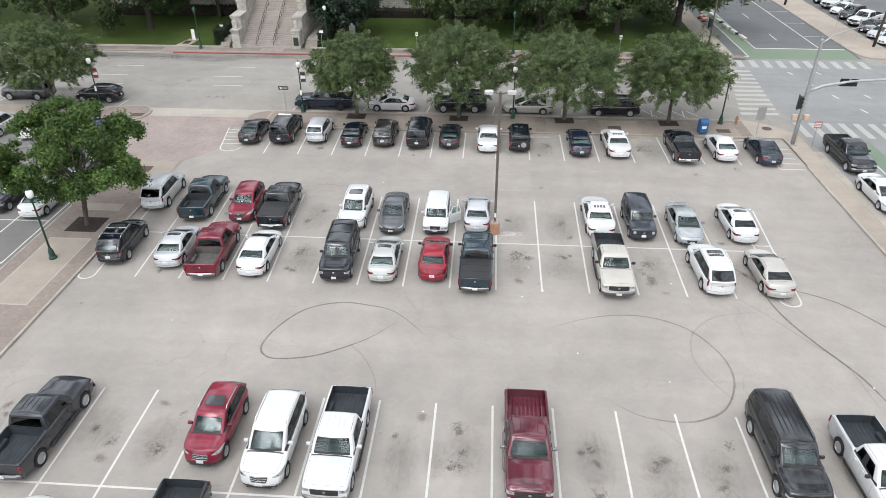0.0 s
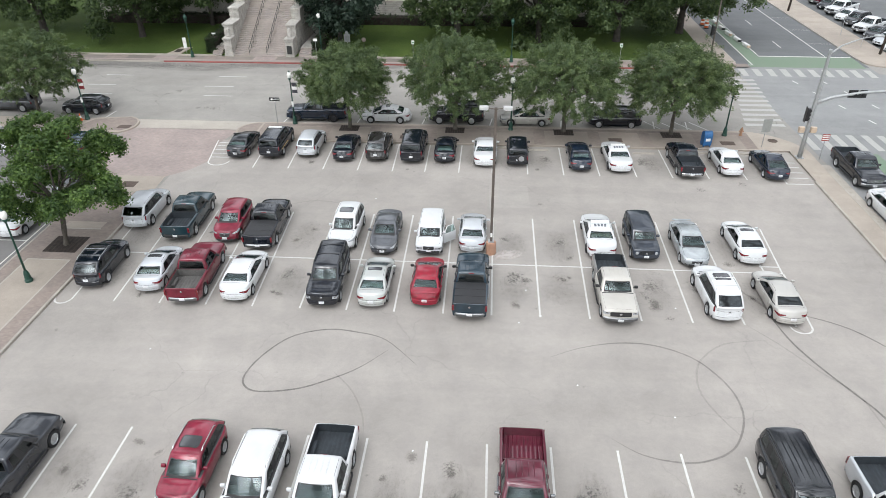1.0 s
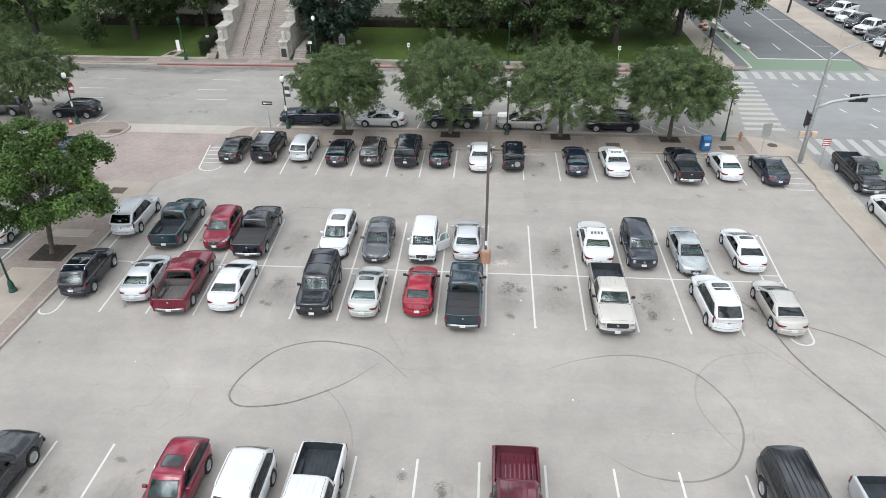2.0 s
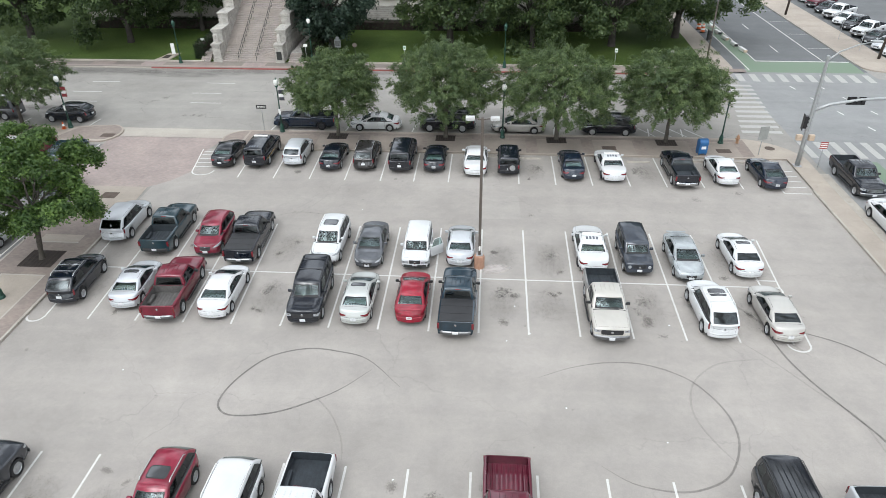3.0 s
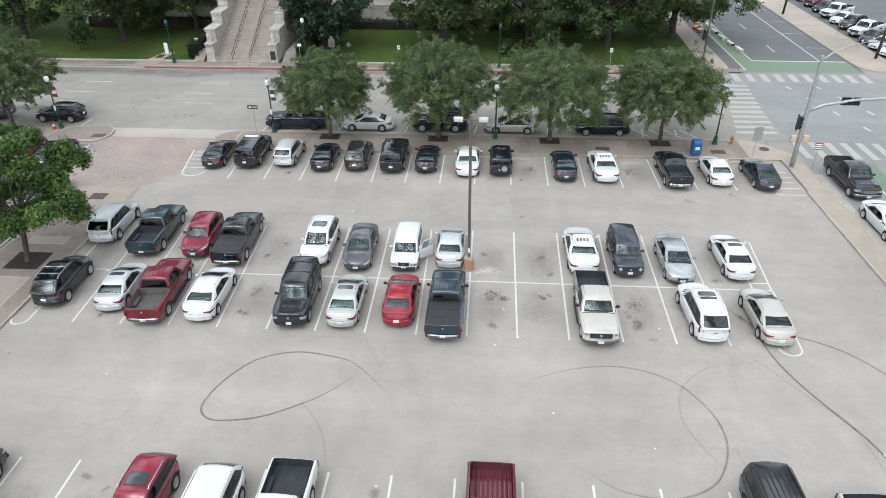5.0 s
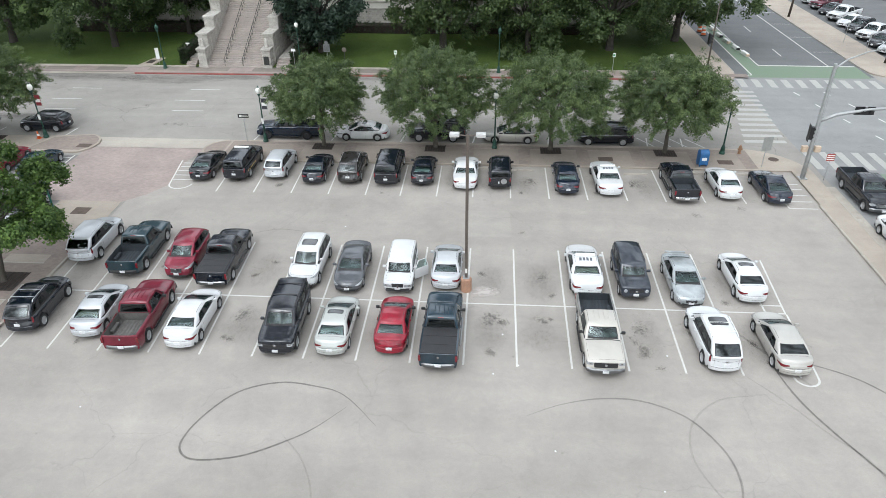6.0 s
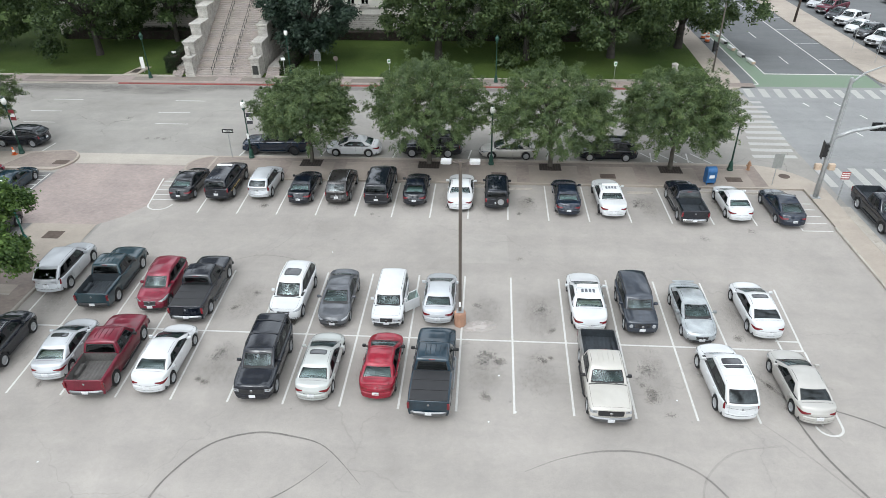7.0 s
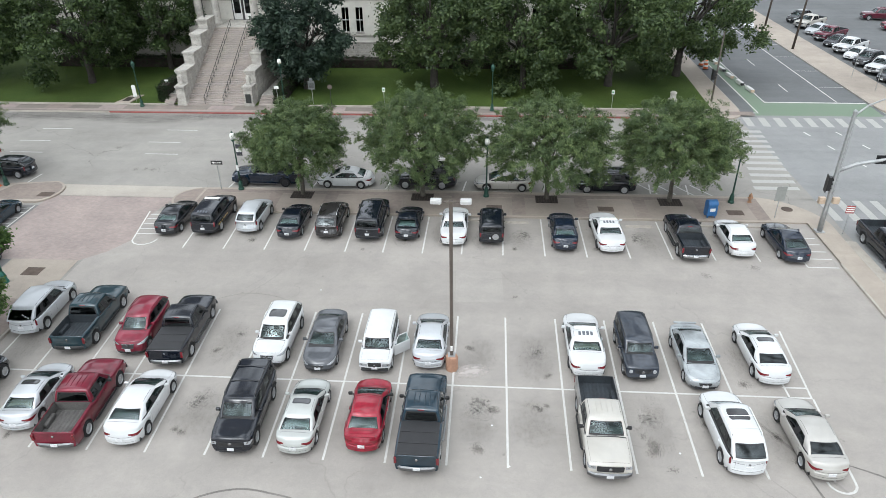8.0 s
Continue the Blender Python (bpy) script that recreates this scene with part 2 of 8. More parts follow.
def glass(name, tint, rough=0.02):
    """Thin tinted pane: lets light through, mirrors the sky by Fresnel."""
    m, nt, bsdf, out = tree_of(name)
    nt.nodes.remove(bsdf)
    clear = nt.nodes.new("ShaderNodeBsdfTransparent")
    clear.inputs["Color"].default_value = (*tint, 1)
    gloss = nt.nodes.new("ShaderNodeBsdfGlossy")
    gloss.inputs["Roughness"].default_value = rough
    gloss.inputs["Color"].default_value = (0.88, 0.97, 1.0, 1)
    fr = nt.nodes.new("ShaderNodeFresnel")
    fr.inputs["IOR"].default_value = 1.64
    mixs = nt.nodes.new("ShaderNodeMixShader")
    nt.links.new(fr.outputs[0], mixs.inputs[0])
    nt.links.new(clear.outputs[0], mixs.inputs[1])
    nt.links.new(gloss.outputs[0], mixs.inputs[2])
    nt.links.new(mixs.outputs[0], out.inputs["Surface"])
    MATS[name] = m
    return m


def leaf_material(name, dark, light, rough=0.5):
    m, nt, bsdf, out = tree_of(name)
    co = coords(nt)
    isl = nt.nodes.new("ShaderNodeNewGeometry").outputs["Random Per Island"]
    col = mix_node(nt, isl, dark, light)
    n = ramp_node(nt, noise_node(nt, co, 0.8, 4), 0.32, 0.68, (0.62, 0.66, 0.66, 1), (1.35, 1.28, 1.1, 1))
    col = mix_node(nt, 1.0, col, n, "MULTIPLY")
    nt.links.new(col, bsdf.inputs["Base Color"])
    bsdf.inputs["Roughness"].default_value = rough
    bsdf.inputs["Specular IOR Level"].default_value = 0.35
    tr = nt.nodes.new("ShaderNodeBsdfTranslucent")
    nt.links.new(col, tr.inputs["Color"])
    mixs = nt.nodes.new("ShaderNodeMixShader")
    mixs.inputs[0].default_value = 0.36
    nt.links.new(bsdf.outputs[0], mixs.inputs[1])
    nt.links.new(tr.outputs[0], mixs.inputs[2])
    nt.links.new(mixs.outputs[0], out.inputs["Surface"])
    MATS[name] = m
    return m


def grass_material(name):
    m, nt, bsdf, _ = tree_of(name)
    co = coords(nt)
    a = ramp_node(nt, noise_node(nt, co, 0.16, 5, 0.6), 0.3, 0.7)
    col = mix_node(nt, a, (0.040, 0.070, 0.016), (0.078, 0.114, 0.029))
    b = ramp_node(nt, noise_node(nt, co, 7.0, 6, 0.75), 0.25, 0.8, (0.6, 0.62, 0.55, 1), (1.3, 1.28, 1.2, 1))
    col = mix_node(nt, 1.0, col, b, "MULTIPLY")
    nt.links.new(col, bsdf.inputs["Base Color"])
    bsdf.inputs["Roughness"].default_value = 0.9
    bsdf.inputs["Specular IOR Level"].default_value = 0.15
    nt.links.new(bump_node(nt, noise_node(nt, co, 18, 6, 0.8), 0.8, 0.05), bsdf.inputs["Normal"])
    MATS[name] = m
    return m


LOT = concrete_ground("lot_concrete", (0.352, 0.327, 0.303), 0.22)
STREET = concrete_ground("street_concrete", (0.302, 0.288, 0.267), 0.6, 0.18)
CROSS = concrete_ground("worn_asphalt", (0.265, 0.268, 0.268), 0.3, 0.12)
ASPHALT = concrete_ground("dark_asphalt", (0.148, 0.154, 0.158), 0.25, 0.16)
LOT_OLD = concrete_ground("old_lot_paving", (0.20, 0.195, 0.19), 0.4, 0.2)
WALKWAY = concrete_ground("sidewalk_concrete", (0.385, 0.338, 0.290), 0.2, 0.18)
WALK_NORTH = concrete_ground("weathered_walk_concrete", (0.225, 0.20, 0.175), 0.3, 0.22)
# brownish south paving, its colour darkened to stand for tree shade
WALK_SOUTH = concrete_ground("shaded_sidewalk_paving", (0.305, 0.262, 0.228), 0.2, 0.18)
APRON = concrete_ground("apron_concrete", (0.42, 0.385, 0.34), 0.2, 0.1)
BRICK = brick_paving("brick_paving", (0.345, 0.285, 0.262), (0.30, 0.25, 0.232), (0.30, 0.275, 0.255))
BRICK_RED = brick_paving("red_brick_band", (0.285, 0.240, 0.212), (0.245, 0.205, 0.182), (0.25, 0.22, 0.195))
KERB = surface("kerb_concrete", (0.37, 0.338, 0.295), 0.85, vary=0.16, big=0.8, fine=18, stain=0.3)
RED_KERB = surface("red_kerb_paint", (0.27, 0.075, 0.065), 0.7, vary=0.22, big=1.2, fine=14, stain=0.35)
LINE = worn_paint("white_line_paint", (0.60, 0.595, 0.57), 0.8, (0.42, 0.41, 0.385))
LINE_OLD = worn_paint("faded_line_paint", (0.6, 0.6, 0.58), 0.75, (0.30, 0.29, 0.27))
CROSSING = worn_paint("crossing_paint", (0.41, 0.40, 0.375), 0.9, (0.30, 0.30, 0.29))
BIKE_GREEN = worn_paint("green_lane_paint", (0.14, 0.21, 0.135), 0.85, (0.18, 0.20, 0.17))
SKID = rubber_mark("tyre_rubber_mark", 0.42)
SKID_FAINT = rubber_mark("faint_rubber_mark", 0.13)
SKID_MID = rubber_mark("worn_rubber_mark", 0.31)
OIL = soft_stain("oil_stain", 0.38, 0.66, 0.80, grain=5.0)
SPILL = soft_stain("chalky_spill", 0.6, 0.45, 0.75, (0.60, 0.55, 0.52), 3.0)
DRIP = soft_stain("small_drips", 0.34, 0.60, 0.72, (0.075, 0.062, 0.05), 7.0)
# street grime together with tree shade, both put into one dark colour
STREET_GRIME_SHADE = soft_stain("street_grime_and_shade", 0.42, 0.42, 0.90, (0.075, 0.07, 0.064), 3.0)
GRIME = soft_stain("stall_grime", 0.20, 0.42, 0.85)
PATCH = concrete_ground("newer_concrete", (0.366, 0.342, 0.317), 0.2, 0.1)
GRASS = grass_material("lawn_grass")
STONE = surface("pale_limestone", (0.42, 0.40, 0.365), 0.85, vary=0.2, big=1.6, fine=9, stain=0.55, bump=0.3, depth=0.01)
STEP = surface("pink_grey_granite", (0.33, 0.29, 0.265), 0.75, vary=0.12, big=0.8, fine=30, stain=0.2)
WALL_STONE = surface("facade_stone", (0.60, 0.58, 0.53), 0.85, vary=0.1, big=0.6, fine=10, stain=0.2)
IRON = surface("dark_iron", (0.03, 0.032, 0.03), 0.5, vary=0.2, big=4, fine=40)
GREEN_IRON = surface("green_painted_iron", (0.012, 0.055, 0.038), 0.42, vary=0.2, big=4, fine=40)
TEAL_IRON = surface("teal_painted_iron", (0.02, 0.13, 0.10), 0.45, vary=0.2, big=4, fine=40)
GALV = surface("galvanised_steel", (0.42, 0.43, 0.43), 0.45, 0.6, vary=0.1, big=3, fine=30)
BRONZE = surface("bronze_painted_pole", (0.12, 0.10, 0.085), 0.5, 0.2, vary=0.12, big=3, fine=30)
GLOBE = surface("milk_glass_globe", (0.82, 0.82, 0.78), 0.35, vary=0.04, big=6, fine=20, bump=0)
WHITE_METAL = surface("white_metal", (0.72, 0.72, 0.70), 0.5, vary=0.08, big=3, fine=20)
TERRACOTTA = surface("brown_painted_concrete", (0.40, 0.23, 0.155), 0.8, vary=0.15, big=2, fine=20, stain=0.25)
TIMBER = surface("dark_timber_pole", (0.055, 0.042, 0.033), 0.9, vary=0.2, big=2, fine=30)
BARK = surface("grey_bark", (0.085, 0.075, 0.062), 0.95, vary=0.3, big=3, fine=18, bump=0.8, depth=0.03)
BARK_DARK = surface("dark_bark", (0.05, 0.044, 0.038), 0.95, vary=0.3, big=3, fine=18, bump=0.8, depth=0.03)
GRATE = surface("rusty_tree_grate", (0.055, 0.04, 0.033), 0.8, 0.2, vary=0.3, big=5, fine=30)
MULCH = surface("dark_mulch", (0.035, 0.027, 0.022), 0.95, vary=0.4, big=5, fine=40, bump=0.8, depth=0.02)
BLUE_BOX = surface("blue_enamel", (0.025, 0.12, 0.30), 0.45, vary=0.12, big=4, fine=20, coat=0.2)
SIGN_GREY = surface("bare_aluminium_sign", (0.36, 0.37, 0.35), 0.5, 0.4, vary=0.08, big=3, fine=20)
SIGN_RED = surface("red_sign_face", (0.30, 0.06, 0.055), 0.5, vary=0.1, big=3, fine=20)
SIGN_WHITE = surface("white_sign_face", (0.75, 0.75, 0.73), 0.5, vary=0.06, big=3, fine=20)
BLACK = surface("black_enamel", (0.014, 0.014, 0.015), 0.5, vary=0.15, big=3, fine=25)
ORANGE = surface("orange_plastic", (0.62, 0.13, 0.03), 0.55, vary=0.12, big=4, fine=20)
TAN_LAMP = surface("ochre_signal_housing", (0.50, 0.39, 0.29), 0.55, vary=0.12, big=4, fine=20)
HEDGE = leaf_material("clipped_hedge", (0.012, 0.026, 0.009), (0.028, 0.05, 0.016))
LEAF_OAK = leaf_material("street_oak_leaves", (0.050, 0.090, 0.036), (0.165, 0.220, 0.098))
LEAF_MAPLE = leaf_material("bright_green_leaves", (0.038, 0.084, 0.022), (0.128, 0.208, 0.054))
LEAF_DARK = leaf_material("dark_park_oak_leaves", (0.018, 0.038, 0.013), (0.080, 0.122, 0.044))
LEAF_MID = leaf_material("park_oak_leaves", (0.034, 0.062, 0.025), (0.108, 0.155, 0.062))
LEAF_CEDAR = leaf_material("blue_green_cedar_leaves", (0.012, 0.028, 0.022), (0.055, 0.088, 0.064))
CLEAR_GLASS = glass("windscreen_glass", (0.60, 0.79, 0.77))
DARK_GLASS = glass("privacy_glass", (0.10, 0.11, 0.115))
WINDOW_GLASS = glass("building_glass", (0.10, 0.11, 0.12))
RUBBER = surface("tyre_rubber", (0.020, 0.020, 0.021), 0.85, vary=0.2, big=6, fine=40)
ALLOY = surface("alloy_rim", (0.50, 0.51, 0.52), 0.35, 0.8, vary=0.1, big=6, fine=30)
DARK_ALLOY = surface("dark_alloy_rim", (0.06, 0.06, 0.065), 0.4, 0.6, vary=0.1, big=6, fine=30)
CHROME = surface("chrome", (0.42, 0.43, 0.44), 0.22, 1.0, vary=0.05, big=4, fine=20, bump=0)
BUMPER = surface("dull_chrome", (0.20, 0.205, 0.21), 0.3, 0.9, vary=0.12, big=4, fine=20, bump=0)
PLASTIC = surface("black_plastic", (0.022, 0.022, 0.023), 0.6, vary=0.15, big=5, fine=40)
CABIN_PALE = surface("pale_grey_cabin", (0.30, 0.30, 0.29), 0.85, vary=0.15, big=4, fine=30)
CABIN = surface("charcoal_cabin", (0.05, 0.05, 0.05), 0.85, vary=0.2, big=4, fine=30)
CABIN_GREY = surface("grey_cabin", (0.11, 0.11, 0.11), 0.85, vary=0.2, big=4, fine=30)
CABIN_TAN = surface("beige_cabin", (0.30, 0.26, 0.21), 0.85, vary=0.2, big=4, fine=30)
HEADLAMP = surface("headlamp_lens", (0.36, 0.375, 0.39), 0.2, 0.2, vary=0.08, big=5, fine=20, coat=0.6, bump=0)
TAILLAMP = surface("red_lamp_lens", (0.15, 0.009, 0.015), 0.2, vary=0.1, big=5, fine=20, coat=0.6, bump=0)
PLATE = surface("plate_white", (0.66, 0.67, 0.68), 0.5, vary=0.08, big=8, fine=40, bump=0)
LINER = surface("black_bed_liner", (0.030, 0.037, 0.044), 0.75, vary=0.25, big=3, fine=30)
TONNEAU = surface("black_vinyl_cover", (0.024, 0.024, 0.026), 0.5, vary=0.15, big=3, fine=30)
SUNROOF = surface("sunroof_glass", (0.05, 0.052, 0.056), 0.08, vary=0.1, big=3, fine=20, coat=0.8, bump=0)

# ---- building helpers ----


def part(name, bm, material, parent=None, label="", smooth=False):
    """Link a bmesh as one mesh object, under a thing or a part."""
    me = bpy.data.meshes.new(name)
    bm.normal_update()
    bm.to_mesh(me)
    bm.free()
    return part_mesh(name, me, material, parent, label, smooth)


def part_mesh(name, me, material=None, parent=None, label="", smooth=False):
    if material:
        me.materials.append(material)
    if smooth:
        me.polygons.foreach_set("use_smooth", [True] * len(me.polygons))
    ob = new(name, me)
    if parent:
        ob.parent = parent
    if label:
        ob["label"] = label
    return ob


def empty(name, m=None):
    ob = new(name)
    ob.empty_display_size = 0.2
    if m:
        ob.matrix_basis = m
    return ob


def add_box(bm, x0, x1, y0, y1, z0, z1, bevel=0.0):
    vs = [bm.verts.new((x, y, z)) for z in (z0, z1) for y in (y0, y1) for x in (x0, x1)]
    faces = [bm.faces.new([vs[i] for i in f]) for f in ((0, 2, 3, 1), (4, 5, 7, 6), (0, 1, 5, 4), (2, 6, 7, 3), (0, 4, 6, 2), (1, 3, 7, 5))]
    if bevel:
        edges = list({e for f in faces for e in f.edges})
        bmesh.ops.bevel(bm, geom=edges, offset=bevel, segments=2, affect="EDGES", profile=0.5)
    return bm


def box(x0, x1, y0, y1, z0, z1, bevel=0.0):
    return add_box(bmesh.new(), x0, x1, y0, y1, z0, z1, bevel)


def add_lathe(bm, profile, n=16, at=(0, 0), z0=0.0, axis="z"):
    """Turn a profile of (radius, height) about an upright line (or the x axis)."""
    rings = []
    for r, h in profile:
        ring = []
        for i in range(n):
            a = 2 * math.pi * i / n
            if axis == "z":
                ring.append(bm.verts.new((at[0] + r * math.cos(a), at[1] + r * math.sin(a), z0 + h)))
            else:
                ring.append(bm.verts.new((h, at[0] + r * math.cos(a), at[1] + r * math.sin(a))))
        rings.append(ring)
    for a, b in zip(rings, rings[1:]):
        for i in range(n):
            j = (i + 1) % n
            bm.faces.new((a[i], a[j], b[j], b[i]) if axis == "z" else (a[j], a[i], b[i], b[j]))
    if profile[0][0] > 1e-4:
        bm.faces.new(rings[0][::-1] if axis == "z" else rings[0])
    if profile[-1][0] > 1e-4:
        bm.faces.new(rings[-1] if axis == "z" else rings[-1][::-1])
    return bm


def lathe(profile, n=16, **k):
    return add_lathe(bmesh.new(), profile, n, **k)


def add_tube(bm, pts, radii, n=8):
    """A tapered tube along a run of points."""
    pts = [Vector(p) for p in pts]
    rings = []
    for i, p in enumerate(pts):
        d = (pts[min(i + 1, len(pts) - 1)] - pts[max(i - 1, 0)]).normalized()
        s = d.orthogonal().normalized() if abs(d.z) > 0.99 else d.cross(Vector((0, 0, 1))).normalized()
        u = s.cross(d)
        r = radii[i] if isinstance(radii, (list, tuple)) else radii
        rings.append([bm.verts.new(p + r * (math.cos(2 * math.pi * k / n) * s + math.sin(2 * math.pi * k / n) * u)) for k in range(n)])
    for a, b in zip(rings, rings[1:]):
        for k in range(n):
            bm.faces.new((a[k], a[(k + 1) % n], b[(k + 1) % n], b[k]))
    bm.faces.new(rings[0][::-1])
    bm.faces.new(rings[-1])
    return bm


def tube(pts, radii, n=8):
    return add_tube(bmesh.new(), pts, radii, n)


def poly_slab(pts, z0, z1, bevel=0.0):
    """An upright prism over an outline in plan."""
    bm = bmesh.new()
    area = sum(a[0] * b[1] - b[0] * a[1] for a, b in zip(pts, [*pts[1:], pts[0]]))
    pts = pts if area > 0 else pts[::-1]
    lo, hi = [bm.verts.new((x, y, z0)) for x, y in pts], [bm.verts.new((x, y, z1)) for x, y in pts]
    n = len(pts)
    for i in range(n):
        bm.faces.new((lo[i], lo[(i + 1) % n], hi[(i + 1) % n], hi[i]))
    top = bm.faces.new(hi)
    bm.faces.new(lo[::-1])
    if bevel:
        bmesh.ops.bevel(bm, geom=list(top.edges), offset=bevel, segments=2, affect="EDGES", profile=0.5)
    return bm


def sheet(pts, z):
    bm = bmesh.new()
    area = sum(a[0] * b[1] - b[0] * a[1] for a, b in zip(pts, [*pts[1:], pts[0]]))
    bm.faces.new([bm.verts.new((x, y, z)) for x, y in (pts if area > 0 else pts[::-1])])
    return bm


def rect(x0, x1, y0, y1):
    return [(x0, y0), (x1, y0), (x1, y1), (x0, y1)]


def arc(cx, cy, r, a0, a1, n=10):
    return [(cx + r * math.cos(radians(a0 + (a1 - a0) * i / n)), cy + r * math.sin(radians(a0 + (a1 - a0) * i / n))) for i in range(n + 1)]


def ribbon(pts, width, z, steps=6, taper=False):
    """A flat band along a smooth line through points in plan."""
    pts = [Vector((*p, 0)) for p in pts]
    fine = []
    for i in range(len(pts) - 1):
        p0, p1, p2, p3 = pts[max(i - 1, 0)], pts[i], pts[i + 1], pts[min(i + 2, len(pts) - 1)]
        for k in range(steps):
            t = k / steps
            fine.append(0.5 * (2 * p1 + (p2 - p0) * t + (2 * p0 - 5 * p1 + 4 * p2 - p3) * t * t + (3 * p1 - p0 - 3 * p2 + p3) * t ** 3))
    fine.append(pts[-1])
    bm = bmesh.new()
    prev = None
    for i, p in enumerate(fine):
        d = (fine[min(i + 1, len(fine) - 1)] - fine[max(i - 1, 0)]).normalized()
        s = Vector((-d.y, d.x, 0)) * width / 2 * (min(1.0, 0.15 + 5 * i / len(fine), 0.15 + 5 * (len(fine) - 1 - i) / len(fine)) if taper else 1.0)
        pair = [bm.verts.new((p + s).to_tuple()[:2] + (z,)), bm.verts.new((p - s).to_tuple()[:2] + (z,))]
        if prev:
            bm.faces.new((prev[0], prev[1], pair[1], pair[0]))
        prev = pair
    return bm


def setting(name, bm, material, label, category="", parent=None):
    return tagged(part(name, bm, material, parent), label, category or name.replace("_", " "), "", "structure")

# ---- the ground, streets and walks ----
setting("ground", sheet(rect(-1500, 1500, -1500, 1500), -0.02), STREET, "wide grey paved ground of the town", "ground")
setting("parking_lot", sheet(rect(-25.3, 26.0, -30, 58.0), 0.0), LOT, "pale worn concrete parking lot paving", "parking lot")
setting("side_parking_lot", sheet(rect(-110, -30.4, -30, 58.6), 0.0), LOT_OLD, "older dark grey parking lot paving", "parking lot")
setting("road", sheet(rect(-260, 28.3, 62.3, 81.3), 0.0), STREET, "pale grey worn concrete street", "road")
setting("cross_road", sheet(rect(28.3, 43.9, -60, 83.0), 0.0), CROSS, "worn grey asphalt cross street and junction", "road")
setting("north_road", sheet(rect(29.0, 43.9, 83.0, 320), 0.0), ASPHALT, "dark asphalt side street", "road")
setting("east_road", sheet(rect(43.9, 260, 62.3, 80.5), 0.0), CROSS, "worn grey asphalt street beyond junction", "road")
setting("far_parking_lot", sheet(rect(48.3, 140, 83.2, 170), 0.006), ASPHALT, "dark asphalt parking lot across the street", "parking lot")

H = 0.13
walk_outline = [*arc(-21.0, 60.2, 2.0, 270, 90, 12), (-18.0, 62.3), (20.0, 62.3), *arc(22.4, 57.0, 5.4, 80, 10, 10), (27.6, 53.5), (27.6, -30), (26.1, -30), (26.1, 58.0), (-18, 58.1)]
setting("sidewalk_south", poly_slab(walk_outline, -0.05, H, 0.03), WALKWAY, "tan concrete sidewalk with brick bands", "sidewalk")
west_walk = [(-140, 59.0), (-36.0, 59.0), *arc(-35.0, 60.9, 2.2, -60, 70, 12), (-38, 62.4), (-140, 62.4)]
setting("sidewalk_west", poly_slab(west_walk, -0.05, H, 0.03), WALKWAY, "tan concrete sidewalk with rounded brick end", "sidewalk")
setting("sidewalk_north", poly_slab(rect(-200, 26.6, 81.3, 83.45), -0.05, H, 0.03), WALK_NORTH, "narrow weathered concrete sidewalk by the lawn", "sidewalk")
ne = [(26.6, 83.45), (26.6, 81.3), *arc(27.0, 83.3, 2.0, 270, 360, 8), (29.0, 320), (26.2, 320), (26.2, 83.45)]
setting("sidewalk_corner", poly_slab(ne, -0.05, H, 0.03), WALKWAY, "tan concrete sidewalk along the lawn", "sidewalk")
setting("sidewalk_east", poly_slab([*arc(46.0, 85.2, 2.1, 180, 270, 8), (140, 83.1), (140, 84.6), (48.4, 84.6), (48.4, 320), (43.9, 320)], -0.05, H, 0.03), WALKWAY, "wide tan concrete sidewalk by the far lot", "sidewalk")
setting("median", poly_slab([(-30.3, -30), (-25.4, -30), (-25.4, 46.2), (-30.3, 46.2)], -0.05, H, 0.03), WALKWAY, "tan concrete median with brick edging", "median")

setting("median_end", sheet([(-30.3, 46.2), (-25.4, 46.2), (-25.6, 50.35), (-30.3, 50.35)], 0.008), WALKWAY, "flush tan concrete end of the median", "median")
setting("gutter", sheet(rect(27.75, 28.45, -30, 55.5), 0.006), KERB, "pale concrete gutter strip", "gutter")

# brick and concrete bands on the walks
for name, pts, z, m, text in (
    ("brick_drive", [(-33.4, 60.4), (-22.8, 60.4), (-23.6, 57.2), (-23.2, 53.3), (-24.2, 51.6), (-25.6, 50.3), (-33.4, 50.3)], 0.006, BRICK, "pinkish brick paved driveway"),
    ("driveway_apron", [(-33.0, 60.45), (-22.6, 60.45), (-21.4, 62.5), (-35.0, 62.6)], 0.008, APRON, "tan concrete driveway apron"),
    ("brick_corner", [(-38.6, 59.3), *arc(-35.0, 60.9, 2.0, -50, 70, 12), (-37.5, 62.1)], H + 0.006, BRICK_RED, "red brick rounded sidewalk corner"),
    ("brick_corner_east", arc(-21.0, 60.2, 1.8, 270, 90, 12), H + 0.006, BRICK_RED, "red brick rounded sidewalk corner"),
):
    setting(name, sheet(pts, z), m, text, "paving")
for x0, x1 in ((-20.8, -19.4), (-15.2, -14.2), (-10.6, -9.6), (-5.3, -4.3), (-0.4, 0.6), (4.4, 5.4), (9.3, 10.3), (13.8, 14.8), (18.6, 19.6), (22.6, 23.6)):
    setting("brick_band", sheet(rect(x0, x1, 58.25, 61.95), H + 0.005), BRICK_RED, "red brick band across the sidewalk", "paving")
setting("brick_band", sheet(rect(-19.4, 22.6, 61.35, 61.95), H + 0.008), BRICK_RED, "red brick band along the kerb", "paving")
setting("brick_band", sheet(rect(-26.5, -25.42, -30, 46.0), H + 0.005), BRICK_RED, "brick edging along the median", "paving")
setting("brick_band", sheet(rect(-30.28, -29.3, -30, 46.0), H + 0.005), BRICK_RED, "brick edging along the median", "paving")
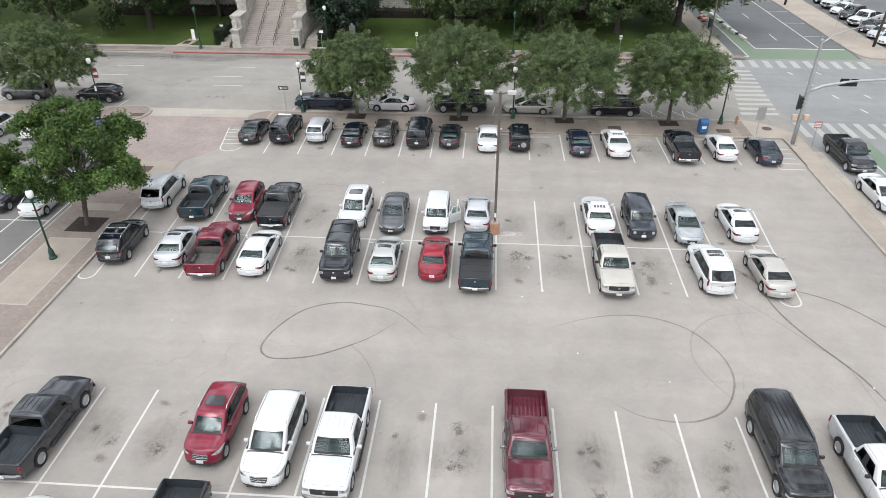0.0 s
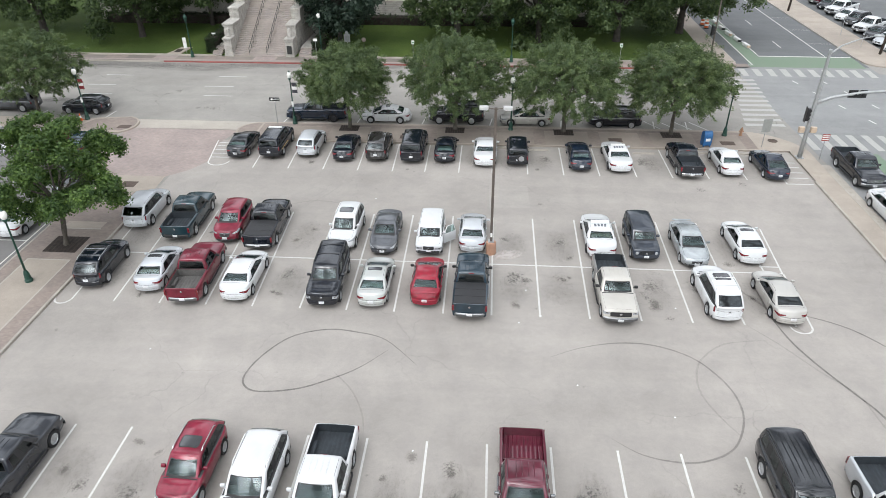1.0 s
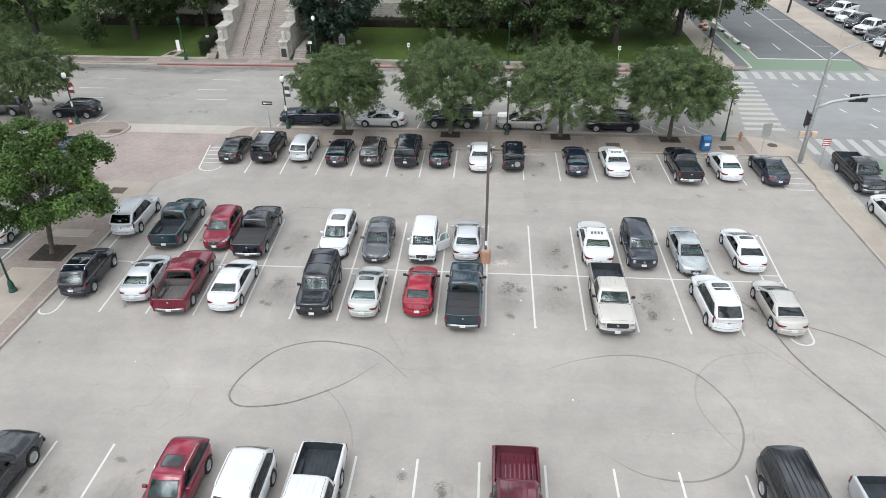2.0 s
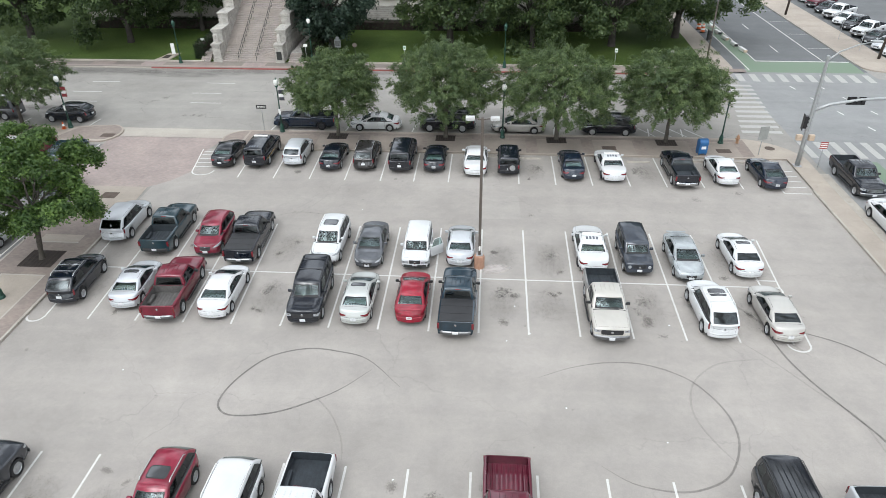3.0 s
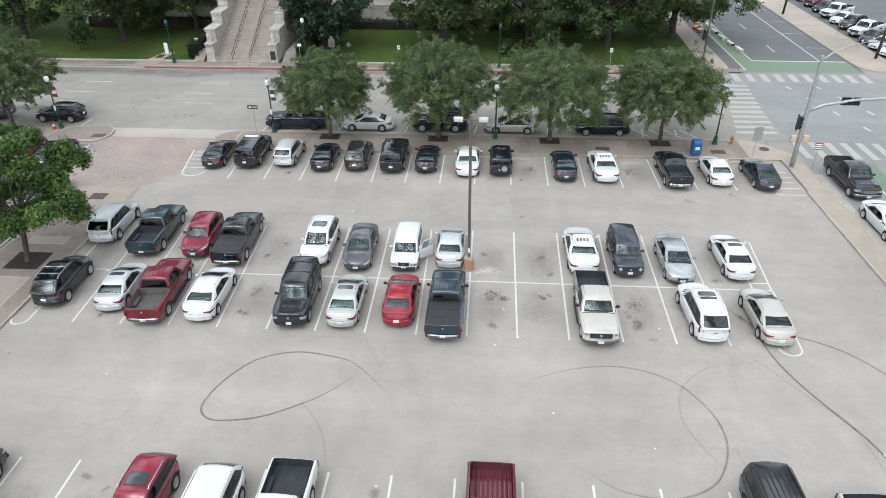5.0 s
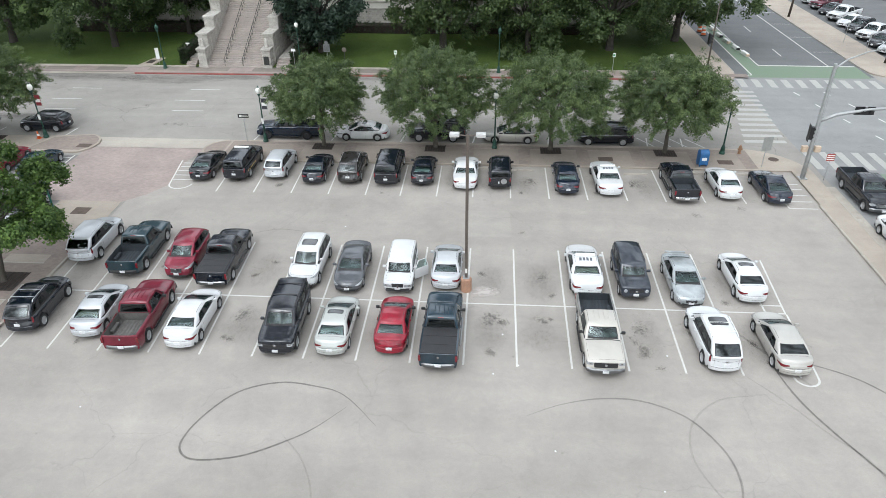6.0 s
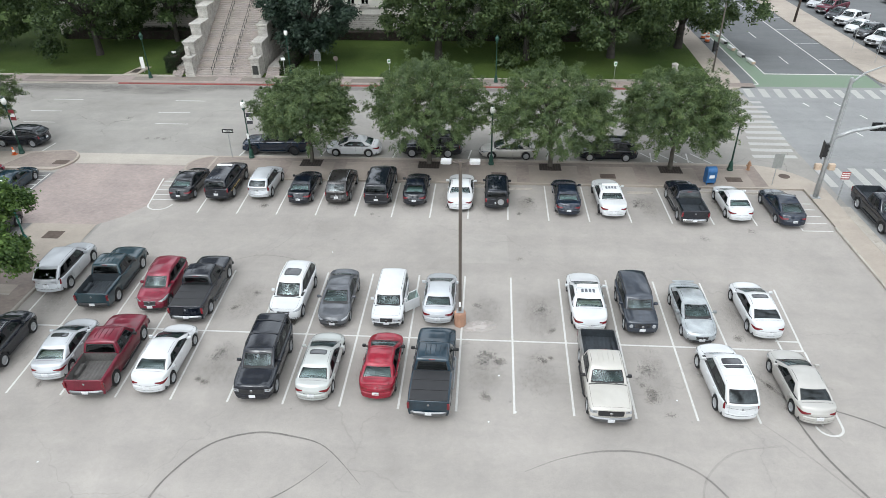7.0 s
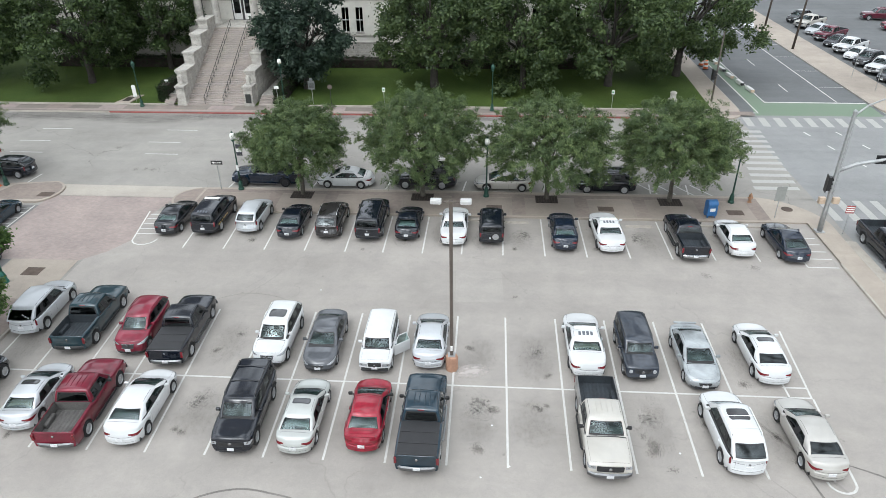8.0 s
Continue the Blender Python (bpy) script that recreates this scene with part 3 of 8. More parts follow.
setting("brick_band", sheet(rect(-29.3, -26.5, 37.6, 41.6), H + 0.005), BRICK_RED, "brick square round the tree pit", "paving")
setting("brick_band", sheet(rect(-29.3, -26.5, 42.6, 45.4), H + 0.005), BRICK_RED, "brick square on the median", "paving")
setting("brick_band", sheet(rect(-29.3, -26.5, 26.0, 30.2), H + 0.005), BRICK_RED, "brick square on the median", "paving")
setting("brick_band", sheet(rect(-200, 26.0, 81.55, 82.1), H + 0.005), BRICK, "brick band along the north kerb", "paving")

for x in (-29.3, -26.5):
    for y0, y1 in ((-30, 26.0), (30.2, 37.6)):
        setting("panel_joint", sheet(rect(x - 0.06, x + 0.06, y0, y1), H + 0.009), APRON, "pale joint strip beside the brick edging", "paving")
for y in (26.0, 30.2, 37.6, 41.6):
    setting("panel_joint", sheet(rect(-29.36, -26.44, y - 0.06, y + 0.06), H + 0.011), APRON, "pale joint strip across the median", "paving")
for k in range(-14, 10):
    setting("walk_panel", sheet(rect(-28.4 + 6.2 * k, -25.6 + 6.2 * k, 82.15, 83.4), H + 0.006), BRICK_RED if k % 2 else BRICK, "paler panel in the narrow sidewalk", "paving")

# overlay under the oaks: paving tone with their shade painted in
setting("paver_panel", sheet(rect(-20.5, 23.2, 58.2, 61.3), H + 0.003), WALK_SOUTH, "brownish sidewalk paving with tree shade put into its colour", "paving")
setting("lawn_path", poly_slab([(-39.6, 83.7), (-37.9, 83.7), (-37.5, 86.6), (-38.9, 86.6)], 0.2, 0.33, 0.02), WALKWAY, "small concrete pad at the lawn edge", "path")
setting("utility_cover", box(-39.0, -38.2, 84.2, 85.6, 0.33, 0.342), MULCH, "dark cover plate in the concrete pad", "cover")

# kerbs
setting("kerb", box(-18.0, 20.0, 62.3, 62.45, -0.02, H + 0.012, 0.02), KERB, "pale concrete street kerb", "kerb")
setting("kerb", box(27.6, 27.75, -30, 53.5, -0.02, H + 0.012, 0.02), KERB, "pale concrete street kerb", "kerb")
setting("kerb", box(25.95, 26.1, -30, 52.2, -0.02, H + 0.012, 0.02), KERB, "pale concrete parking lot kerb", "kerb")
setting("kerb", box(-25.4, -25.25, -30, 46.2, -0.02, H + 0.012, 0.02), KERB, "pale concrete median kerb", "kerb")
setting("kerb", box(-30.45, -30.3, -30, 46.2, -0.02, H + 0.012, 0.02), KERB, "pale concrete median kerb", "kerb")
setting("kerb", box(-200, -39.0, 81.15, 81.3, -0.02, H + 0.012, 0.02), KERB, "pale concrete street kerb", "kerb")
setting("kerb", box(43.75, 43.9, 86, 320, -0.02, H + 0.012, 0.02), KERB, "pale concrete street kerb", "kerb")
setting("kerb", box(29.0, 29.15, 84, 320, -0.02, H + 0.012, 0.02), KERB, "pale concrete street kerb", "kerb")
setting("red_kerb", box(-39.0, 24.0, 81.15, 81.31, -0.02, H + 0.016, 0.02), RED_KERB, "faded red painted no-parking kerb", "kerb")
setting("lawn_edging", box(-200, -33.4, 83.45, 83.7, 0.0, 0.30, 0.03), KERB, "low pale stone lawn edging", "edging")
setting("lawn_edging", box(-22.2, 26.2, 83.45, 83.7, 0.0, 0.30, 0.03), KERB, "low pale stone lawn edging", "edging")

# lawn
bm = bmesh.new()
bmesh.ops.create_grid(bm, x_segments=60, y_segments=40, size=0.5)
for v in bm.verts:
    x, y = -200 + (v.co.x + 0.5) * 226.2, 83.6 + (v.co.y + 0.5) * 90
    v.co = (x, y, 0.20 + 0.35 * min(1, max(0, (y - 84) / 12)) + 0.05 * noise.noise((x * 0.2, y * 0.2, 0)))
tagged(setting("lawn", bm, GRASS, "mown green courthouse lawn", "lawn"), kind="stuff")

# ---- paint on the ground ----

def stripe(x0, y0, x1, y1, width=0.105, z=0.006, material=None, label="white painted stall line"):
    d = Vector((x1 - x0, y1 - y0)).normalized()
    s = Vector((-d.y, d.x)) * width / 2
    pts = [(x0 + s.x, y0 + s.y), (x0 - s.x, y0 - s.y), (x1 - s.x, y1 - s.y), (x1 + s.x, y1 + s.y)]
    return setting("stall_line", sheet(pts, z), material or LINE, label, "road marking")


for x in ROW_D_LINES:
    stripe(x, 24.0, x, 12.4)
stripe(-25.2, 18.2, 25.0, 18.2, z=0.010)
for xb, xt in ROW_C_LINES:
    stripe(xb, 33.6, xt, 45.1)
stripe(-24.9, 38.98, 19.0, 38.95, z=0.010)
for xb, xt in ROW_A_LINES:
    stripe(xb, 52.4, xt, 57.9)


def hoop(cx, cy, r, a0, a1):
    return setting("stall_line", ribbon(arc(cx, cy, r, a0, a1, 8), 0.11, 0.010, 3), LINE, "white painted curved end line", "road marking")


hoop(-22.3, 53.6, 0.9, 180, 360)
stripe(-23.2, 53.6, -23.9, 57.9, z=0.011)
for y in (54.3, 55.1, 55.9, 56.7, 57.4):
    stripe(-23.25 - 0.1 * (y - 53.6), y, -21.45, y, z=0.010)
hoop(18.1, 33.6, 0.6, 180, 360)
stripe(18.7, 33.6, 19.0, 38.9)
stripe(18.95, 39.0, 19.35, 44.6)
stripe(17.75, 39.7, 18.95, 39.7, z=0.010)
hoop(-24.72, 33.7, 0.5, 180, 360)
for y in (51.8, 52.9, 53.9, 54.9, 55.8):
    stripe(23.75, y, 25.75, y, z=0.010)
stripe(23.75, 51.8, 23.75, 57.9)
# the older lot beyond the median
for y in (55.0, 55.9, 56.8, 57.6):
    stripe(-35.6, y, -33.6, y + 0.5, z=0.010)
stripe(-33.6, 52.5, -33.7, 58.5)
for x in (-36.2, -38.9, -41.7, -44.5, -47.3, -50.1):
    stripe(x, 53.0, x, 58.5)
for x in (-30.9, -33.4, -36.2, -39.0, -41.8):
    stripe(x, 34.5, x, 46.0, z=0.007)
stripe(-42, 40.0, -30.9, 40.0, z=0.010)
hoop(-30.9 - 0.5, 34.8, 0.5, 180, 360)

# street markings
for y in (76.0, 72.6, 69.6):
    for k in range(-9, 4):
        x = -28.7 + 13.2 * k + (0.6 if y == 69.6 else -0.4 if y == 72.6 else 0)
        if x < 22:
            stripe(x - 1.6, y, x + 1.6, y, 0.12, 0.006, LINE_OLD, "faded white lane dash")
for x in (-19.2, -12.2, -6.0, 0.4, 7.0, 15.6, 18.6, -37.0, -44.0, -50.0):
    stripe(x, 62.5, x + 0.25, 64.6, 0.11, 0.006, LINE, "white painted kerbside stall line")
# hatched no-parking bay at the corner
for x in (16.3, 17.7, 19.1, 20.5):
    stripe(x, 62.6, x - 1.3, 64.6, 0.11, 0.006, LINE_OLD, "faded white hatch line")

# crosswalks
for k in range(11):
    y = 64.3 + 1.34 * k
    lean = 0.19 * (y - 64.3)
    stripe(24.3 + lean, y, 27.9 + lean * 0.55, y, 0.62, 0.008, CROSSING, "worn white crosswalk bar")
for k in range(10):
    x = 29.1 + 1.55 * k
    stripe(x - 0.2, 79.2, x + 0.0, 81.9, 0.72, 0.008, CROSSING, "worn white crosswalk bar")
for k in range(11):
    x = 28.7 + 1.35 * k
    stripe(x, 58.7, x, 62.2, 0.62, 0.008, CROSSING, "worn white crosswalk bar")
for x, y in ((33.5, 77.2), (36.6, 77.4), (34.3, 73.6), (37.6, 73.9), (35.3, 69.6), (38.6, 69.9), (36.4, 65.6), (39.6, 66.0)):
    stripe(x - 0.12, y + 0.5, x + 0.12, y - 0.5, 0.16, 0.008, LINE, "white junction guide dash")

# green lane and stop line north of the junction
setting("green_lane", sheet([(30.4, 82.6), (43.4, 82.6), (43.6, 86.9), (32.6, 86.9), (32.6, 110), (31.0, 110), (31.0, 86.9)], 0.006), BIKE_GREEN, "worn green painted lane surface", "road marking")
stripe(32.7, 87.1, 43.5, 87.0, 0.3, 0.010, LINE, "white stop line")
stripe(32.75, 87.1, 32.75, 135, 0.14, 0.010, LINE, "white lane edge line")
stripe(30.9, 83.5, 30.9, 135, 0.14, 0.010, LINE, "white lane edge line")
stripe(29.2, 83.4, 30.9, 83.4, 0.2, 0.010, LINE, "white bay end line")
stripe(40.6, 87.3, 40.6, 150, 0.13, 0.010, LINE, "white parking lane line")
for y in (92.5, 104.0, 116.0):
    stripe(36.7, y - 1.5, 36.7, y + 1.5, 0.13, 0.010, LINE, "white lane dash")
for y in (93.0, 100.0, 107.0, 114.0):
    stripe(40.6, y, 43.7, y, 0.1, 0.010, LINE_OLD, "faded bay line")
setting("green_lane", sheet(rect(31.9, 33.4, 40, 58.0), 0.006), BIKE_GREEN, "worn green painted lane surface", "road marking")
stripe(31.8, 30, 31.8, 58.0, 0.13, 0.010, LINE, "white lane edge line")

# tyre marks and stains
for pts, w, m in (
    ([(-3.0, 29.1), (-4.91, 31.05), (-6.64, 31.62), (-8.34, 31.74), (-10.17, 30.96), (-11.35, 29.22), (-11.75, 27.65), (-11.29, 26.85), (-10.33, 26.69), (-8.65, 27.05), (-7.02, 27.95), (-5.85, 28.85), (-4.6, 30.3)], 0.12, SKID),
    ([(4.0, 30.2), (5.74, 31.05), (7.7, 31.55), (9.59, 31.48), (11.3, 30.67), (12.24, 29.52), (12.86, 27.96), (12.8, 26.27), (11.89, 24.5), (10.49, 23.66), (9.16, 23.5), (7.65, 23.83), (6.44, 24.68)], 0.12, SKID_MID),
    ([(14.7, 34.1), (16.34, 32.02), (17.72, 29.87), (18.86, 28.35), (19.13, 26.68), (19.24, 25.0)], 0.12, SKID_FAINT),
    ([(16.7, 34.6), (17.07, 32.4), (17.69, 30.6), (18.66, 28.56), (19.4, 27.0), (20.0, 24.5)], 0.14, SKID),
    ([(18.4, 34.8), (20.7, 33.6), (22.5, 31.4), (23.8, 29.0)], 0.12, SKID),
    ([(15.46, 32.22), (13.46, 31.83), (12.08, 30.72), (11.39, 29.46), (11.24, 27.86), (11.82, 26.21), (12.6, 24.88)], 0.12, SKID_FAINT),
    ([(-7.3, 28.4), (-6.1, 27.1), (-5.3, 25.6), (-5.0, 24.3)], 0.10, SKID_FAINT),
    ([(-14.3, 46.2), (-12.6, 46.9), (-10.5, 46.6), (-9.0, 45.6)], 0.12, SKID_FAINT),
    ([(14.8, 38.6), (16.6, 35.6), (18.4, 32.6)], 0.2, SKID_FAINT),
):
    setting("tyre_mark", ribbon(pts, w * 0.85, 0.004, 6, True), m, "curved dark rubber tyre mark on concrete", "tyre mark")


def splotch(x, y, r, seed):
    rnd = random.Random(seed)
    ob = setting("oil_stain", sheet(arc(0, 0, 1.0, 0, 345, 23), 0.0), OIL, "dark blotchy oil stain on concrete", "stain")
    ob.matrix_basis = Matrix.LocRotScale((x, y, 0.005), Euler((0, 0, rnd.uniform(0, 6))), (r * rnd.uniform(1.8, 2.8), r * rnd.uniform(1.6, 2.4), 1))


for i, (x, y, r) in enumerate(((2.3, 37.7, 0.5), (2.1, 37.2, 0.25), (5.1, 37.6, 0.22), (5.4, 41.9, 0.3), (9.9, 36.3, 0.25), (10.4, 37.0, 0.35), (10.0, 35.9, 0.2), (11.0, 33.9, 0.25), (-11.9, 37.2, 0.35), (-12.1, 36.8, 0.25), (-11.6, 42.7, 0.15), (-0.9, 22.6, 0.25), (-0.8, 20.3, 0.3), (5.2, 21.6, 0.3), (7.8, 20.6, 0.2), (11.4, 22.2, 0.28), (-14.3, 20.3, 0.35), (-12.7, 23.0, 0.3), (-16.6, 20.6, 0.3), (5.2, 55.4, 0.4), (13.2, 55.3, 0.4), (4.3, 47.3, 0.2), (16.8, 50.4, 0.35), (20.2, 51.6, 0.25), (-0.6, 21.0, 0.2), (5.3, 18.9, 0.4), (8.0, 18.9, 0.35), (10.9, 18.9, 0.35), (-27.6, 31.2, 0.2))):
    splotch(x, y, r, i)
for x, y in ((-28.9, 66.0), (-28.0, 66.1), (-27.3, 65.9), (-33.0, 71.0), (-20.0, 68.5), (6.0, 70.0)):
    splotch(x, y, 0.25, int(x * 7))
for row, y in ((ROW_D_LINES, 20.9), (ROW_D_LINES, 15.4), ([a for a, _ in ROW_C_LINES], 36.3), ([b for _, b in ROW_C_LINES], 41.8), ([a for a, _ in ROW_A_LINES], 55.0)):
    for i in range(len(row) - 1):
        rnd = random.Random(int(row[i] * 10 + y))
        ob = setting("grime_stain", sheet(arc(0, 0, 1.0, 0, 345, 23), 0.0), GRIME, "faint drip grime in a parking stall", "stain")
        ob.matrix_basis = Matrix.LocRotScale(((row[i] + row[i + 1]) / 2 + rnd.uniform(-0.2, 0.2), y + rnd.uniform(-0.6, 0.6), 0.0035), Euler((0, 0, 0)), (rnd.uniform(0.8, 1.2), rnd.uniform(1.6, 2.6), 1))
spill = setting("paint_residue", sheet(arc(0, 0, 1.0, 0, 345, 23), 0.0), SPILL, "chalky white residue beside the light pole", "stain")
spill.matrix_basis = Matrix.LocRotScale((1.75, 40.15, 0.0055), Euler((0, 0, 0.2)), (1.15, 0.62, 1))
rnd = random.Random(17)
for row, y, n in ((ROW_D_LINES, 21.2, 2), ([a for a, _ in ROW_C_LINES], 36.2, 2), ([b for _, b in ROW_C_LINES], 42.0, 1), ([a for a, _ in ROW_A_LINES], 54.6, 1)):
    for i in range(len(row) - 1):
        for _ in range(n):
            ob = setting("drip_stain", sheet(arc(0, 0, 1.0, 0, 330, 11), 0.0), DRIP, "small dark drips on concrete", "stain")
            ob.matrix_basis = Matrix.LocRotScale(((row[i] + row[i + 1]) / 2 + rnd.uniform(-0.8, 0.8), y + rnd.uniform(-2.2, 2.2), 0.0052), Euler((0, 0, rnd.uniform(0, 6))), (rnd.uniform(0.2, 0.5), rnd.uniform(0.2, 0.6), 1))
rnd = random.Random(5)
for x, y in ((5.2, 28.1), (2.4, 33.0), (3.7, 33.7), (11.5, 34.9), (-2.6, 23.4), (9.6, 26.2), (-8.0, 47.5), (19.6, 26.4), (2.9, 36.2), (-17.5, 29.5)):
    pts = [(x + rnd.uniform(0.03, 0.06) * math.cos(a), y + rnd.uniform(0.03, 0.06) * math.sin(a)) for a in (0, 1.2, 2.4, 3.7, 5.0)]
    tagged(part("litter", poly_slab(pts, 0.004, 0.02), PLATE), "small scrap of white paper litter", "litter", "litter on the lot")
# soft dark bands, mostly along the north kerb: grime plus painted tree shade
for x, y, a, d in ((-58, 79.6, 12.0, 1.9), (-44, 79.9, 9.0, 1.6), (-34, 79.5, 8.0, 1.9), (-26, 80.3, 6.0, 1.0), (-15, 80.4, 7.0, 0.9), (4, 80.5, 9.0, 0.8), (-46, 67.5, 7.0, 0.9)):
    grime_shade = setting("gutter_grime", sheet(arc(0, 0, 1.0, 0, 345, 23), 0.0), STREET_GRIME_SHADE, "dark grime and painted tree shade on the street surface", "stain")
    grime_shade.matrix_basis = Matrix.LocRotScale((x, y, 0.005), Euler((0, 0, 0)), (a, d, 1))
damp = setting("damp_stain", sheet(arc(0, 0, 1.0, 0, 345, 23), 0.0), GRIME, "damp darker patch on concrete", "stain")
damp.matrix_basis = Matrix.LocRotScale((-1.75, 20.6, 0.0045), Euler((0, 0, 0)), (0.6, 1.3, 1))
setting("concrete_patch", sheet([(0.6, 46.6), (3.6, 46.7), (3.5, 50.3), (0.5, 50.3)], 0.0045), PATCH, "paler square of newer concrete", "paving")

# ---- vehicles ----
def smooth_profile(points):
    """Height as a smooth function of the place along a vehicle."""
    ys, zs = [p[0] for p in points], [p[1] for p in points]

    def at(y):
        k = np.searchsorted(ys, y)
        if k <= 0:
            return zs[0]
        if k >= len(ys):
            return zs[-1]
        t = (y - ys[k - 1]) / max(1e-6, ys[k] - ys[k - 1])
        t = t * t * (3 - 2 * t) * 0.5 + t * 0.5
        return zs[k - 1] + (zs[k] - zs[k - 1]) * t

    return at


def refine(co, loops, face_of, tags):
    """One step of Catmull-Clark smoothing over faces of any number of corners."""
    n, nf = len(co), len(tags)
    start = np.searchsorted(face_of, np.arange(nf))
    count = np.bincount(face_of, minlength=nf)
    at = np.arange(len(loops))
    last = at == (start + count - 1)[face_of]
    nxt = np.where(last, start[face_of], at + 1)
    prv = np.empty_like(at)
    prv[nxt] = at
    a, b = loops, loops[nxt]
    key, edge, uses = np.unique(np.minimum(a, b).astype(np.int64) * n + np.maximum(a, b), return_inverse=True, return_counts=True)
    e0, e1 = key // n, key % n

    def gather(index, values, size):
        return np.stack([np.bincount(index, values[:, c], size) for c in range(3)], 1)

    centre = gather(face_of, co[loops], nf) / count[:, None]
    mid = (co[e0] + co[e1]) / 2
    rim = uses == 1
    beside = gather(edge, centre[face_of], len(key)) / uses[:, None]
    edge_point = np.where(rim[:, None], mid, (mid + beside) / 2)
    val = np.maximum(1, np.bincount(loops, minlength=n))[:, None]
    q = gather(loops, centre[face_of], n) / val
    deg = np.maximum(1, np.bincount(e0, minlength=n) + np.bincount(e1, minlength=n))[:, None]
    r = (gather(e0, mid, n) + gather(e1, mid, n)) / deg
    moved = (q + 2 * r + (deg - 3) * co) / deg
    on_rim = np.zeros(n, int)
    np.add.at(on_rim, e0[rim], 1)
    np.add.at(on_rim, e1[rim], 1)
    rim_mid = gather(e0[rim], mid[rim], n) + gather(e1[rim], mid[rim], n)
    edge_like = on_rim == 2
    moved[edge_like] = co[edge_like] / 2 + rim_mid[edge_like] / 4
    moved[on_rim > 2] = co[on_rim > 2]
    out = np.concatenate([moved, edge_point, centre])
    quads = np.stack([loops, n + edge, n + len(key) + face_of, n + edge[prv]], 1)
    return out, quads.ravel(), np.repeat(np.arange(len(at)), 4), np.asarray(tags)[face_of]


class Cage:
    """A coarse cage of tagged faces that is smoothed as one skin and then parted by tag."""

    def __init__(self):
        self.verts, self.loops, self.face_of, self.tags, self.names = {}, [], [], [], []

    def quad(self, tag, a, b, c, d):
        ids = []
        for p in (a, b, c, d):
            key = (round(p[0], 4), round(p[1], 4), round(p[2], 4))
            i = self.verts.setdefault(key, len(self.verts))
            if i not in ids:
                ids.append(i)
        if len(ids) > 2:
            if tag not in self.names:
                self.names.append(tag)
            self.loops += ids
            self.face_of += [len(self.tags)] * len(ids)
            self.tags.append(self.names.index(tag))

    def smooth(self, steps):
        co, loops, face_of, tags = np.array(list(self.verts), float), np.array(self.loops), np.array(self.face_of), np.array(self.tags)
        for _ in range(steps):
            co, loops, face_of, tags = refine(co, loops, face_of, tags)
        self.co, self.quads, self.ids = co, loops.reshape(-1, 4), tags
        self.skin = BVHTree.FromPolygons([tuple(v) for v in co], [tuple(q) for q in self.quads.tolist()])

    def mesh(self, tag):
        quads = self.quads[self.ids == self.names.index(tag)]
        used, local = np.unique(quads, return_inverse=True)
        me = bpy.data.meshes.new(tag)
        me.from_pydata(self.co[used].tolist(), [], local.reshape(-1, 4).tolist())
        return me

    def seal(self, tag, width=0.03, lift=0.004):
        """A narrow band lying along the rim of one tagged area."""
        quads = self.quads[self.ids == self.names.index(tag)]
        edges = {}
        for f, q in enumerate(quads.tolist()):
            for k in range(4):
                e = (q[k], q[(k + 1) % 4])
                edges.setdefault((min(e), max(e)), []).append((f, e))
        centre = self.co[quads].mean(1)
        inward, outward, rim = {}, {}, []
        for uses in edges.values():
            if len(uses) == 1:
                f, (a, b) = uses[0]
                rim.append((a, b))
                p = self.co[quads[f]]
                nrm = np.cross(p[2] - p[0], p[3] - p[1])
                nrm = nrm / (np.linalg.norm(nrm) + 1e-9)
                d = centre[f] - (self.co[a] + self.co[b]) / 2
                along = self.co[b] - self.co[a]
                d = d - along * (d @ along) / (along @ along + 1e-9)
                d = d / (np.linalg.norm(d) + 1e-9)
                for v in (a, b):
                    inward[v] = inward.get(v, 0) + d
                    outward[v] = outward.get(v, 0) + nrm
        verts, index = [], {}
        for v in inward:
            nrm = outward[v] / (np.linalg.norm(outward[v]) + 1e-9)
            index[v] = len(verts)
            verts.append(tuple(self.co[v] + nrm * lift - inward[v] * 0.004))
            verts.append(tuple(self.co[v] + nrm * lift + inward[v] * width / max(1.0, np.linalg.norm(inward[v]) * 0.75)))
        me = bpy.data.meshes.new("seal")
        me.from_pydata(verts, [], [(index[a], index[b], index[b] + 1, index[a] + 1) for a, b in rim])
        return me


WHEELS = {}


